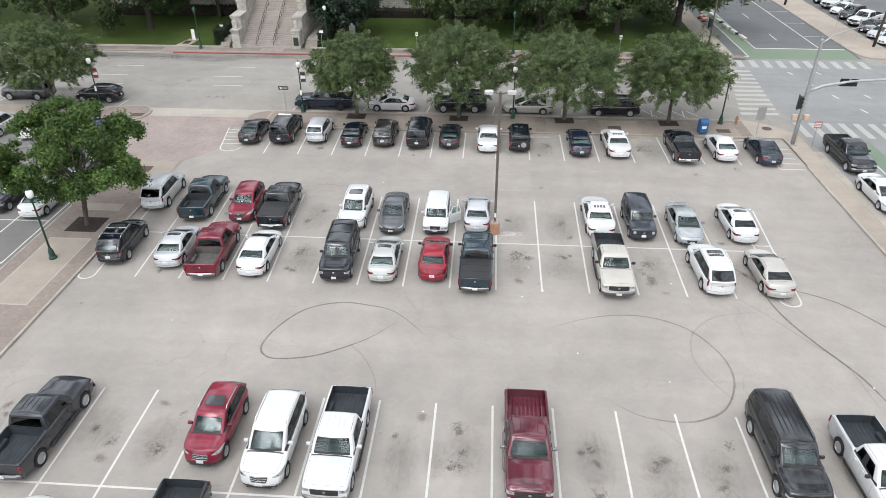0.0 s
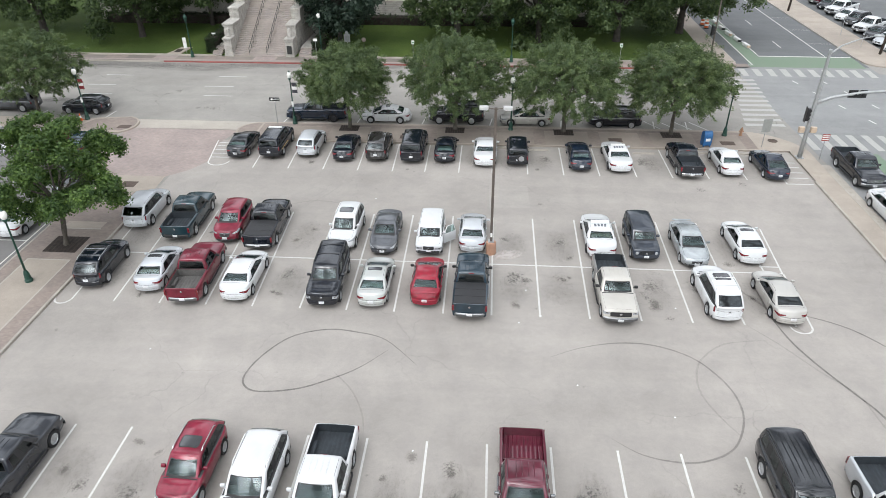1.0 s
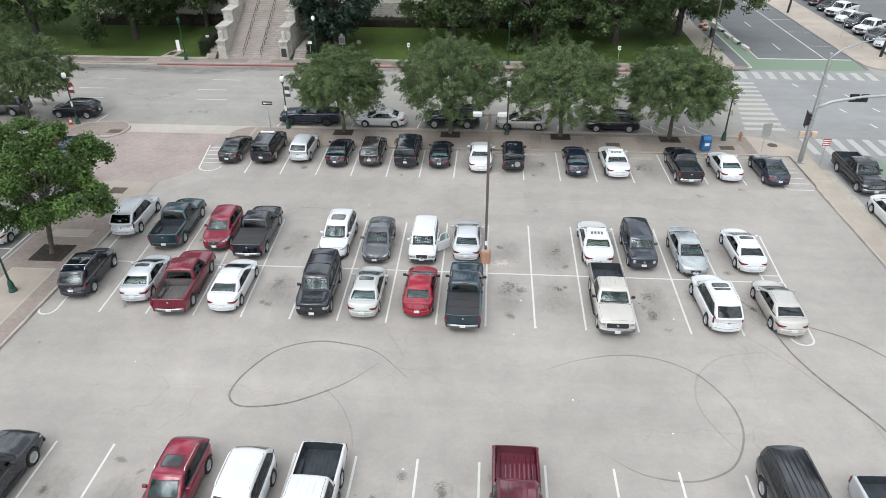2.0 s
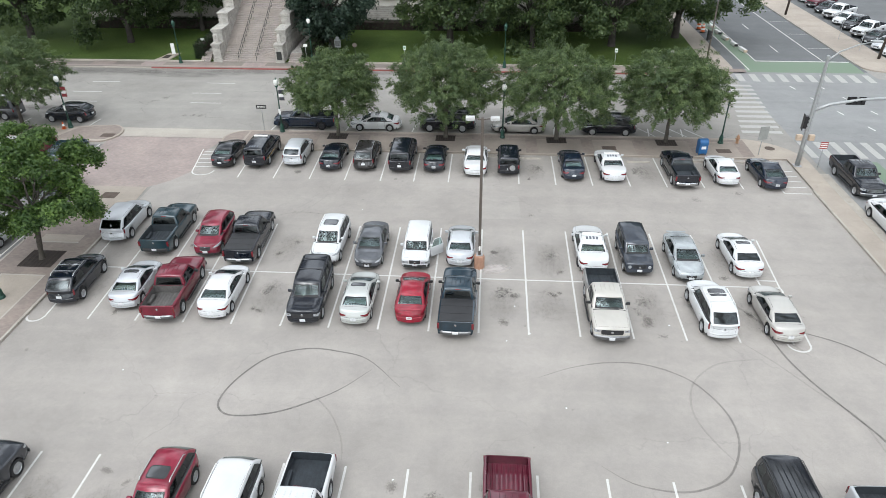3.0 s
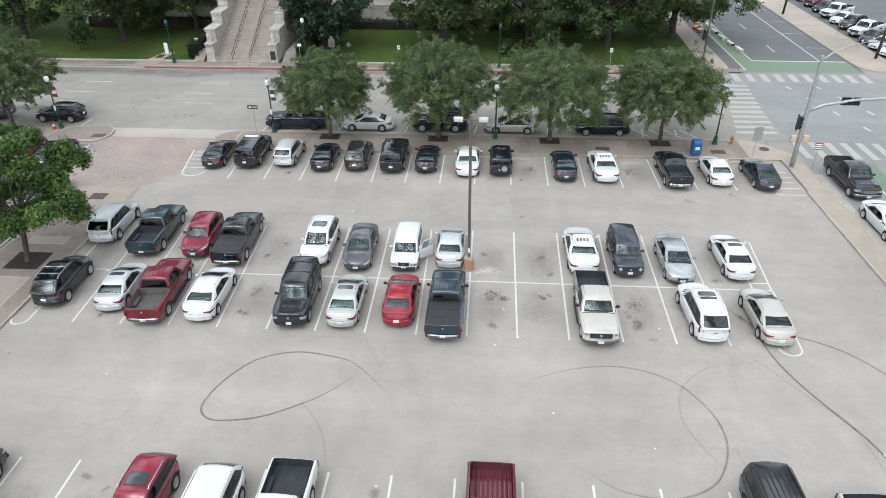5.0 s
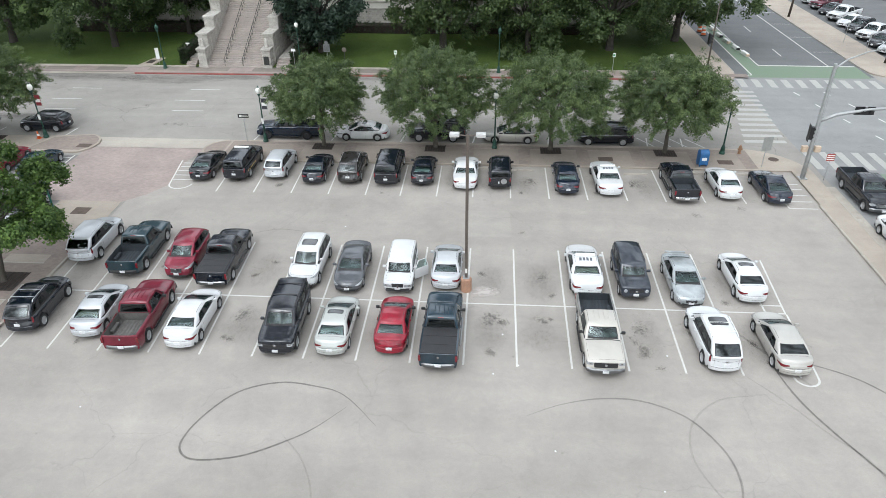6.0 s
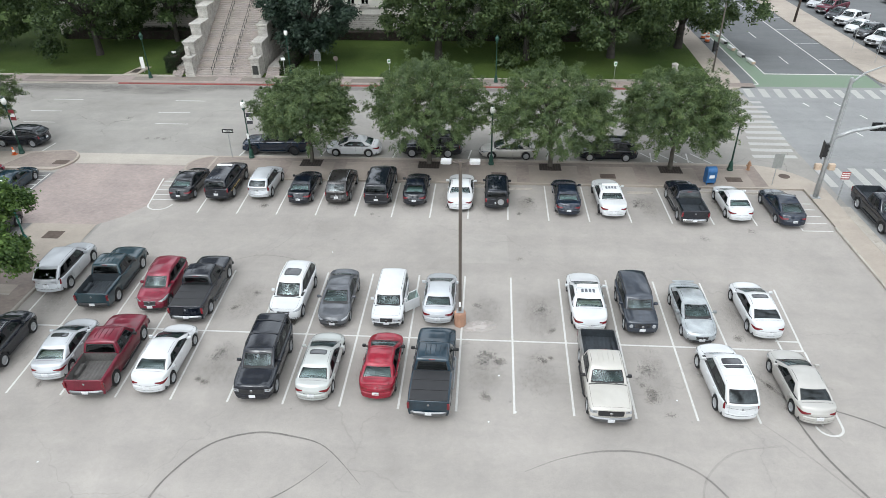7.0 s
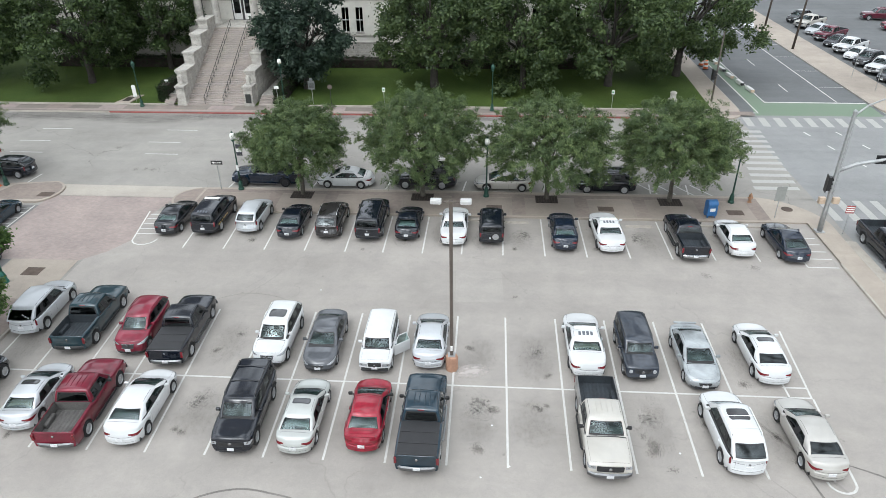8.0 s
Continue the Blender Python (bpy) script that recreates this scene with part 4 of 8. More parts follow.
def wheel_meshes(r, width, style):
    key = (round(r, 3), style)
    if key in WHEELS:
        return WHEELS[key]
    w = width / 2
    tyre = lathe([(r * 0.64, -w * 0.8), (r * 0.72, -w * 0.98), (r * 0.92, -w), (r * 0.985, -w * 0.82), (r, -w * 0.5), (r, w * 0.5), (r * 0.985, w * 0.82), (r * 0.92, w), (r * 0.72, w * 0.98), (r * 0.64, w * 0.8), (r * 0.62, w * 0.3), (r * 0.62, -w * 0.3), (r * 0.64, -w * 0.8)], 24, axis="x")
    hub = lathe([(r * 0.60, -w * 0.7), (r * 0.60, w * 0.25), (r * 0.1, w * 0.30)], 20, axis="x")
    rim = lathe([(r * 0.645, w * 0.55), (r * 0.66, w * 0.86), (r * 0.62, w * 0.9), (r * 0.58, w * 0.7), (r * 0.58, w * 0.5)], 24, axis="x")
    n = 5 if style == 0 else 6 if style == 1 else 8
    for k in range(n):
        a = 2 * math.pi * k / n
        ca, sa = math.cos(a), math.sin(a)
        t0, t1 = r * (0.075 if style < 2 else 0.05), r * (0.055 if style < 2 else 0.035)
        vs = []
        for x in (w * 0.45, w * 0.74):
            for d, t in ((r * 0.08, t0), (r * 0.61, t1)):
                for s in (-1, 1):
                    vs.append(rim.verts.new((x, ca * d - sa * s * t, sa * d + ca * s * t)))
        for f in ((4, 6, 7, 5), (0, 4, 5, 1), (2, 3, 7, 6), (0, 2, 6, 4), (1, 5, 7, 3)):
            rim.faces.new([vs[i] for i in f])
    add_lathe(rim, [(r * 0.15, w * 0.5), (r * 0.15, w * 0.8), (r * 0.08, w * 0.86)], 12, axis="x")
    bmesh.ops.recalc_face_normals(rim, faces=rim.faces)
    out = []
    for nm, bm, m in (("hub", hub, PLASTIC), ("tyre", tyre, RUBBER), ("rim", rim, DARK_ALLOY if style == 3 else ALLOY)):
        bmesh.ops.recalc_face_normals(bm, faces=bm.faces)
        me = bpy.data.meshes.new(nm)
        bm.to_mesh(me)
        bm.free()
        me.materials.append(m)
        if nm == "tyre":
            me.polygons.foreach_set("use_smooth", [True] * len(me.polygons))
        out.append(me)
    WHEELS[key] = out
    return out


KINDS = {
    # half-heights and stations as shares of length; metres for heights
    "sedan": dict(L=4.85, W=1.83, H=1.45, gc=0.22, nose=0.66, hood0=0.78, hood1=0.94, belt=0.97, deck=1.02, tail=0.86, cf=0.235, cr=-0.35, rf=0.03, rr=-0.195, axf=0.30, axr=-0.285, r=0.335, wr=0.27, ends=0.20),
    "coupe": dict(L=4.7, W=1.8, H=1.40, gc=0.22, nose=0.64, hood0=0.76, hood1=0.92, belt=0.95, deck=0.98, tail=0.84, cf=0.205, cr=-0.39, rf=0.0, rr=-0.16, axf=0.30, axr=-0.285, r=0.33, wr=0.28, ends=0.20),
    "suv": dict(L=4.8, W=1.90, H=1.74, gc=0.27, nose=0.88, hood0=0.98, hood1=1.10, belt=1.12, deck=1.12, tail=1.08, cf=0.24, cr=-0.465, rf=0.075, rr=-0.335, axf=0.31, axr=-0.285, r=0.37, wr=0.25, ends=0.18),
    "big_suv": dict(L=5.3, W=2.02, H=1.90, gc=0.30, nose=1.00, hood0=1.09, hood1=1.17, belt=1.20, deck=1.20, tail=1.16, cf=0.235, cr=-0.478, rf=0.12, rr=-0.45, axf=0.315, axr=-0.27, r=0.41, wr=0.24, ends=0.12),
    "boxy": dict(L=4.35, W=1.80, H=1.68, gc=0.27, nose=0.90, hood0=0.99, hood1=1.06, belt=1.08, deck=1.08, tail=1.05, cf=0.235, cr=-0.478, rf=0.13, rr=-0.455, axf=0.315, axr=-0.285, r=0.35, wr=0.16, ends=0.07),
    "pickup": dict(L=5.85, W=2.02, H=1.90, gc=0.34, nose=1.00, hood0=1.10, hood1=1.19, belt=1.22, deck=1.28, tail=1.26, cf=0.205, cr=-0.135, rf=0.105, rr=-0.105, axf=0.325, axr=-0.29, r=0.40, wr=0.24, ends=0.07),
}


def vehicle(kind, x, y, z, turn, colour, label, name="car", **opt):
    """One vehicle with its front along +y before the turn, its parts under an empty at its base."""
    k = dict(KINDS[kind])
    k.update({a: b for a, b in opt.items() if a in k})
    L, W = k["L"], k["W"]
    hl = L / 2
    seed = opt.get("seed", 0)
    pickup, estate = kind == "pickup", kind in ("suv", "big_suv", "boxy")
    cf, cr, rf, rr = (k[a] * L for a in ("cf", "cr", "rf", "rr"))
    axf, axr, r, gc = k["axf"] * L, k["axr"] * L, k["r"], k["gc"]
    thing = tagged(empty(name, pose(x, y, z, 0, 0, turn)), label, opt.get("category", name.replace("_", " ")), opt.get("group", ""))
    body_mat = paint(*colour)
    second = paint(*opt["bed_colour"]) if "bed_colour" in opt else body_mat
    zones, house = Cage(), Cage()
    far_off = opt.get("far_off", False)

    # lower body: sections along the length
    R = r + 0.065
    marks = {-hl, -hl + 0.03, -hl + 0.08, -hl + 0.2, hl, hl - 0.03, hl - 0.06, hl - 0.12, hl - 0.22, hl - 0.34, hl - 0.48, cf, cr, cf + 0.06, cr - 0.05}
    marks |= {float(v) for v in np.linspace(-hl + 0.35, hl - 0.5, 16)}
    for ax in (axf, axr):
        marks |= {ax + R * math.cos(a) for a in np.linspace(0.0, math.pi, 13)} | {ax + R + 0.02, ax - R - 0.02}
    bed0, bed1 = -hl + 0.07, cr - 0.04
    if pickup:
        marks |= {bed0, bed1}
    ys = sorted(marks)
    ys = [v for i, v in enumerate(ys) if i == 0 or v - ys[i - 1] > 0.012]
    b, square = k["belt"], kind in ("big_suv", "boxy")
    if pickup:
        top = smooth_profile([(-hl, k["tail"]), (-hl + 0.05, k["deck"]), (cr - 0.05, k["deck"]), (cr, b), (cf, b), (cf + 0.06, k["hood1"]), (hl - 0.7, k["hood0"] + 0.035), (hl - 0.3, k["hood0"] - 0.01), (hl - 0.1, k["hood0"] - 0.07), (hl, k["nose"] - 0.03)])
    elif estate:
        top = smooth_profile([(-hl, k["tail"] - 0.12), (-hl + 0.1, k["tail"]), (cr, b), (cf, b - 0.01), (cf + 0.06, k["hood1"]), (hl - 0.7, k["hood0"] + 0.03), (hl - 0.35, k["hood0"] - (0.0 if square else 0.02)), (hl - 0.12, k["hood0"] - (0.03 if square else 0.07)), (hl - 0.03, k["hood0"] - (0.07 if square else 0.14)), (hl, k["nose"] - (0.03 if square else 0.10))])
    else:
        top = smooth_profile([(-hl, k["tail"] - 0.1), (-hl + 0.08, k["tail"] + 0.06), (-hl + 0.25, k["deck"]), (cr, b + 0.05), (cr + 0.5, b), (cf, b - 0.02), (cf + 0.06, k["hood1"]), (hl - 0.8, k["hood0"] + 0.045), (hl - 0.4, k["hood0"] - 0.005), (hl - 0.16, k["hood0"] - 0.06), (hl - 0.05, k["hood0"] - 0.12), (hl, k["nose"] - 0.05)])
    fx = [0.93, 0.985, 1.0, 0.985, 0.95, 0.87, 0.58, 0.30, 0.0] if pickup else [0.90, 0.975, 1.0, 0.98, 0.92, 0.80, 0.56, 0.30, 0.0]

    def half_width(v):
        t = abs(v) / hl
        e = k["ends"] * (0.35 if pickup and v < 0 else 1.0)
        return W / 2 * (1 - e * max(0, (t - 0.55) / 0.45) ** 2.6)

    lean_front, lean_back = (0.07, 0.03) if pickup else (0.07, 0.07) if square else (0.17, 0.15) if estate else (0.24, 0.14)

    def bow(px, v, zz=0.5):
        t = abs(v) / hl
        v -= math.copysign((lean_front if v > 0 else lean_back) * max(0.0, (t - 0.8) / 0.2) ** 2 * min(1.0, max(0.0, (zz - 0.5) / 0.42)) ** 1.3, v)
        amount = (0.08 if pickup else 0.15 if kind in ("big_suv", "boxy") else 0.30) * (0.4 if pickup and v < 0 else 1)
        return v - math.copysign(amount * t ** 6 * (px / (W / 2)) ** 2, v)

    def section(v):
        hw, zt = half_width(v), top(v)
        zb = gc + 0.10 * max(0, (abs(v) / hl - 0.86) / 0.14)
        for ax in (axf, axr):
            d = abs(v - ax)
            if d < R:
                zb = max(zb, r + math.sqrt(max(0, R * R - d * d)) * 0.97)
        sh = zt - (0.06 if v < cf + 0.05 else 0.075)
        zs = [zb, zb + 0.32 * (sh - zb), zb + 0.66 * (sh - zb), sh, zt - 0.024, zt + 0.008, zt + 0.040, zt + 0.048, zt + 0.056]
        if v > cf + 0.1:
            q = min(1, (v - cf - 0.1) / 0.3) * min(1, max(0, (hl - v - 0.05) / 0.3))
            up = 0.035 if pickup else 0.026
            zs[6], zs[7], zs[8] = zs[6] + up * 0.5 * q, zs[7] + (up if pickup else -0.012) * q, zs[8] + (0.01 if pickup else -0.010) * q
        if pickup and v < cr:
            zs[5:] = [zt, zt, zt, zt]
        return [(hw * f, zz) for f, zz in zip(fx, zs)]

    secs = [section(v) for v in ys]
    n = len(fx)
    grid = []
    for v, sec in zip(ys, secs):
        full = [(-px, zz) for px, zz in sec] + [(px, zz) for px, zz in sec[-2::-1]]
        grid.append([(px, bow(px, v, zz), zz) for px, zz in full])
    m = len(grid[0])
    for i in range(len(ys) - 1):
        mid = (ys[i] + ys[i + 1]) / 2
        for j in range(m - 1):
            side = min(j, m - 2 - j)
            zone = "body"
            if side >= 4 and cr + 0.04 < mid < cf - 0.02:
                zone = "cabin"
            if pickup and mid < bed1 + 0.02 and "bed_colour" in opt:
                zone = "bed"
            if pickup and side >= 5 and bed0 - 0.01 < mid < bed1 + 0.005:
                continue
            if side == 0 and kind in ("big_suv", "boxy"):
                zone = "sill_trim"
            zones.quad(zone, grid[i][j], grid[i][j + 1], grid[i + 1][j + 1], grid[i + 1][j])
    # end faces
    for end, v in ((0, ys[0]), (-1, ys[-1])):
        sec = secs[end]
        rows = []
        fr = [1, fx[5] / fx[4], fx[6] / fx[4], fx[7] / fx[4], 0]
        for q in range(4):
            px, zz = sec[q]
            rows.append([(s * px * f, bow(s * px * f, v, zz), zz) for s, f in [(-1, f) for f in fr] + [(1, f) for f in fr[3::-1]]])
        rows.append([grid[end][j] for j in range(4, m - 4)])
        for q in range(4):
            for c in range(8):
                zone = "bed" if pickup and end == 0 and "bed_colour" in opt else "body"
                if end == 0 and q == 0 and not pickup and 1 <= c <= 6:
                    zone = "rear_valance"
                a, bq, cq, d = rows[q][c], rows[q][c + 1], rows[q + 1][c + 1], rows[q + 1][c]
                if end == -1:
                    zones.quad(zone, bq, a, d, cq)
                else:
                    zones.quad(zone, a, bq, cq, d)

    # greenhouse: rings from the belt to the roof
    H = k["H"]
    if pickup:
        F = [0, 0.07, 0.40, 0.46, 0.90, 1.0]
        panes = {1: "rear_door_window", 3: "front_door_window"}
    elif estate:
        F = [0, 0.045, 0.25, 0.285, 0.56, 0.60, 0.95, 1.0]
        panes = {1: "quarter_window", 3: "rear_door_window", 5: "front_door_window"}
    else:
        F = [0, 0.15, 0.475, 0.51, 0.95, 1.0]
        panes = {1: "rear_door_window", 3: "front_door_window"}
    X = [-0.88, -0.45, 0.0, 0.45, 0.88]
    wb = min(half_width(cf), half_width(cr)) * 0.945
    wt = W / 2 - k["wr"] + 0.012
    zb0 = b - 0.015
    levels = []
    for z0, s in ((zb0, 0.0), (zb0 + 0.05, 0.04), (zb0 + 0.5 * (H - zb0), 0.47), (H - 0.115, 0.84), (H - 0.045, 0.95), (H - 0.002, 1.0)):
        y0, y1 = cr + (rr - cr) * s, cf + (rf - cf) * s
        wid = wb + (wt - wb) * s ** 1.15
        if z0 > H - 0.04:
            y0, y1, wid = y0 + 0.05, y1 - 0.06, wid - 0.06
        fb = 0.13 if not pickup else 0.09
        rb = 0.10 if not pickup else 0.03
        arch = 0.0 if s < 0.5 else (0.075 if not pickup else 0.045) * s

        def lift(f):
            return z0 - arch * ((f - 0.62) / 0.62) ** 2

        ring = [(-wid * (0.965 if f in (0, 1) else 1), y0 + (y1 - y0) * f, lift(f)) for f in F]
        ring += [(wid * q, y1 + fb * (1 - q * q), lift(1.0) + (0.02 * (1 - q * q) if s > 0.5 else 0)) for q in X]
        ring += [(wid * (0.965 if f in (0, 1) else 1), y0 + (y1 - y0) * f, lift(f)) for f in F[::-1]]
        ring += [(wid * q, y0 - rb * (1 - q * q), lift(0.0) + (0.02 * (1 - q * q) if s > 0.5 else 0)) for q in X[::-1]]
        levels.append(ring)
    nf, nx, total = len(F), len(X), len(levels[0])
    for g in range(len(levels) - 1):
        for q in range(total):
            p = (q + 1) % total
            zone = ("window_trim_l" if q < nf - 1 else "window_trim_r" if nf + nx <= q < 2 * nf + nx - 1 else "cowl" if nf <= q < nf + nx - 1 else "roof") if g == 0 else "roof"
            if g in (1, 2):
                if q < nf - 1 and q in panes:
                    zone = panes[q] + "_l"
                elif q < nf - 1 and q - 1 in panes and q + 1 in panes:
                    zone = "pillar_trim_%d_l" % q
                elif nf + nx <= q < 2 * nf + nx - 1 and (2 * nf + nx - 3 - q) in panes and (2 * nf + nx - 1 - q) in panes:
                    zone = "pillar_trim_%d_r" % q
                elif nf <= q < nf + nx - 1:
                    zone = "windshield"
                elif nf + nx <= q < 2 * nf + nx - 1 and (2 * nf + nx - 2 - q) in panes:
                    zone = panes[2 * nf + nx - 2 - q] + "_r"
                elif q >= 2 * nf + nx and q < total - 1:
                    zone = "rear_window"
            house.quad(zone, levels[g][p], levels[g][q], levels[g + 1][q], levels[g + 1][p])
    ring = levels[-1]
    cols = [-1.0, *X, 1.0]
    roof = []
    for i in range(nf):
        if i == 0:
            line = [ring[0], *ring[total - 1: 2 * nf + nx - 1: -1], ring[2 * nf + nx - 1]]
        elif i == nf - 1:
            line = [ring[nf - 1], *ring[nf: nf + nx], ring[nf + nx]]
        else:
            a = ring[i]
            line = [(abs(a[0]) * c, a[1], a[2] + 0.06 * (1 - c * c)) for c in cols]
        roof.append(line)
    for i in range(nf - 1):
        for c in range(len(cols) - 1):
            house.quad("roof", roof[i][c], roof[i][c + 1], roof[i + 1][c + 1], roof[i + 1][c])
    zones.smooth(1)
    house.smooth(1 if far_off else 2)

    def on_body(p):
        """The nearest place on the skin, and which way it faces."""
        best = None
        for cage in (zones, house):
            q, nrm, _, dist = cage.skin.find_nearest(Vector(p))
            if best is None or dist < best[2]:
                best = (q, nrm, dist)
        return best[0], best[1]

    def at_end(px, pz, way):
        """Where a line along the vehicle meets its front (way 1) or back (way -1)."""
        q = zones.skin.ray_cast(Vector((px, way * (hl + 1.0), pz)), Vector((0, -way, 0)))[0]
        return q.y if q else way * hl

    tint = DARK_GLASS if (estate or opt.get("tint")) else CLEAR_GLASS
    looks = {"body": body_mat, "roof": paint(*opt["roof_colour"]) if "roof_colour" in opt else body_mat, "bed": second, "cabin": CABIN, "windshield": CLEAR_GLASS, "rear_window": tint if estate else (DARK_GLASS if pickup or opt.get("tint") else CLEAR_GLASS), "cowl": PLASTIC, "window_trim": PLASTIC, "sill_trim": PLASTIC, "rear_valance": opt.get("valance", body_mat), "sunroof": SUNROOF}
    for cage in (zones, house):
        for zone in cage.names:
            nm = "pillar_trim" if zone.startswith("pillar_trim") else zone[:-2] if zone[-2:] in ("_l", "_r") else zone
            mt = looks.get(zone) or (PLASTIC if nm in ("pillar_trim", "window_trim") else DARK_GLASS if (estate and nm != "front_door_window") or opt.get("tint") else CLEAR_GLASS if not pickup else DARK_GLASS)
            ob = part_mesh(nm, cage.mesh(zone), mt, thing, smooth=True)
            if cage is house and not far_off and (nm.endswith("window") or nm == "windshield"):
                part_mesh("seal", cage.seal(zone, 0.022 if nm in ("windshield", "rear_window") else 0.016), opt.get("seal", PLASTIC), ob)

    def decal(name, x0, x1, y0, y1, material, lift=0.005, nu=6, nv=6, parent=None, round_off=0.0, label=""):
        """A thin panel that follows the roof."""
        bm = bmesh.new()
        rows_ = []
        for i in range(nv + 1):
            v = i / nv
            trim = round_off * (1 - min(1.0, min(v, 1 - v) * nv * 0.9)) if round_off else 0.0
            line = []
            for c in range(nu + 1):
                u = c / nu
                px, py = x0 + trim + (x1 - x0 - 2 * trim) * u, y0 + (y1 - y0) * v
                q = house.skin.ray_cast(Vector((px, py, 3.5)), Vector((0, 0, -1)))[0]
                line.append(bm.verts.new((px, py, (q.z if q else H) + lift)))
            rows_.append(line)
        for i in range(nv):
            for c in range(nu):
                bm.faces.new((rows_[i][c], rows_[i][c + 1], rows_[i + 1][c + 1], rows_[i + 1][c]))
        return part(name, bm, material, parent or thing, label, smooth=True)

    def rib(px, y0, y1):
        """A pressed rib along the roof."""
        pts = []
        for v in np.linspace(y0, y1, 9):
            q = house.skin.ray_cast(Vector((px, v, 3.5)), Vector((0, 0, -1)))[0]
            pts.append((px, v, (q.z if q else H) + 0.002))
        return tube(pts, [0.002, 0.016, 0.02, 0.02, 0.02, 0.02, 0.02, 0.016, 0.002], 7)

    if opt.get("sunroof"):
        s0, s1 = rr + (rf - rr) * (0.50 if opt["sunroof"] is True else 0.22), rr + (rf - rr) * 0.86
        frame_ = decal("sunroof", -wt * 0.66, wt * 0.66, s0, s1, PLASTIC, 0.004, round_off=0.07)
        decal("sunroof_pane", -wt * 0.60, wt * 0.60, s0 + 0.05, s1 - 0.05, SUNROOF, 0.009, parent=frame_, round_off=0.05)

    # panel gaps: doors, bonnet, boot lid, roof channels
    def groove(pts, w=0.008):
        gaps = bmesh.new()
        pts = [Vector(q) for q in pts]
        fine = [p.lerp(q, f) for p, q in zip(pts, pts[1:]) for f in (0.0, 0.34, 0.67)] + [pts[-1]]
        spots = [on_body(q) for q in fine]
        prev = None
        for i, (q, out) in enumerate(spots):
            d = (spots[min(i + 1, len(spots) - 1)][0] - spots[max(i - 1, 0)][0]).normalized()
            side = d.cross(out).normalized() * w / 2
            cur = (gaps.verts.new(q + side + out * 0.004), gaps.verts.new(q - side + out * 0.004))
            if prev:
                gaps.faces.new((prev[0], prev[1], cur[1], cur[0]))
            prev = cur
        part("panel_gap", gaps, PLASTIC, thing)

    def row_at(v, js, s):
        sec = section(v)
        return [(s * sec[j][0], bow(sec[j][0], v, sec[j][1]), sec[j][1]) for j in js]

    door_ys = [cf - 0.12, cr + (cf - cr) * (0.49 if not estate else 0.58), cr + (cf - cr) * (0.16 if not estate else 0.27)]
    for s in (-1, 1):
        for v in door_ys:
            vv = v if abs(v - axr) > R + 0.02 else axr + R + 0.05
            groove(row_at(vv, (0, 1, 2, 3, 4), s))
        hood = [v for v in np.linspace(cf + 0.1, hl - 0.2, 7)]
        groove([row_at(v, (5,), s)[0] for v in hood])
        groove([(s * (wt - 0.08), rr_q, k["H"] - 0.010 - (0.075 if not pickup else 0.045) * ((rr_q - rr) / (rf - rr) / 0.62 - 1) ** 2) for rr_q in np.linspace(rr + 0.12, rf - 0.12, 6)], 0.014)
    for v in (hl - 0.2, cf + 0.1):
        sec = section(v)
        groove([(q * sec[5][0], bow(q * sec[5][0], v), sec[-1][1] + (sec[5][1] - sec[-1][1]) * q * q) for q in np.linspace(-1, 1, 7)], 0.009 if v > cf + 0.2 else 0.06)
    if not pickup and not estate:
        for v in (cr - 0.12,):
            sec = section(v)
            groove([(q * sec[5][0], v, sec[-1][1] + (sec[5][1] - sec[-1][1]) * q * q) for q in np.linspace(-1, 1, 7)], 0.014)
    if pickup or estate:
        sec = section(-hl)
        for s in (-1, 1):
            groove([(s * sec[2][0] * 0.86, -hl - 0.004, sec[1][1]), (s * sec[2][0] * 0.86, -hl - 0.004, sec[3][1])])

    # bumper seams at both ends
    for v, s in ((-hl, -1), (hl, 1)):
        if not pickup:
            sec = section(v)
            for q in (1, 3) if s < 0 else (1,):
                groove([(u * sec[q][0] * 0.97, bow(u * sec[q][0], v) + s * 0.004, sec[q][1]) for u in np.linspace(-1, 1, 9)], 0.012)

    # floor pan and inner arches
    bm = box(-W / 2 + 0.13, W / 2 - 0.13, -hl + 0.35, hl - 0.45, gc + 0.02, 0.72 if pickup else k["nose"] - 0.2)
    part("underbody", bm, PLASTIC, thing)

    # wheels
    hubm, tyrem, rimm = wheel_meshes(r, opt.get("tyre", 0.23), opt.get("rims", seed % 3))
    for ax in (axf, axr):
        for s in (-1, 1):
            w = part_mesh("wheel", hubm, None, thing)
            w.matrix_basis = pose(s * (half_width(ax) - 0.145), ax, r, seed * 31 % 60, 0, 0 if s > 0 else 180)
            part_mesh("tyre", tyrem, None, w)
            part_mesh("rim", rimm, None, w)

    # seats and dashboard
    cab = opt.get("cabin", (CABIN_GREY, CABIN, CABIN_TAN)[seed % 3])
    seat_y = cf - 0.95
    for s in (-1, 1):
        bm = box(s * 0.37 - 0.22, s * 0.37 + 0.22, seat_y - 0.12, seat_y + 0.02, b - 0.05, b + 0.16, 0.04)
        add_box(bm, s * 0.37 - 0.12, s * 0.37 + 0.12, seat_y - 0.12, seat_y - 0.02, b + 0.17, b + 0.33, 0.04)
        part("front_seat", bm, cab, thing)
    bench_y = max(cr + (0.35 if not pickup else 0.25), seat_y - 0.95)
    part("rear_seat", box(-wt + 0.1, wt - 0.1, bench_y - 0.14, bench_y, b - 0.05, b + 0.17, 0.04), cab, thing)
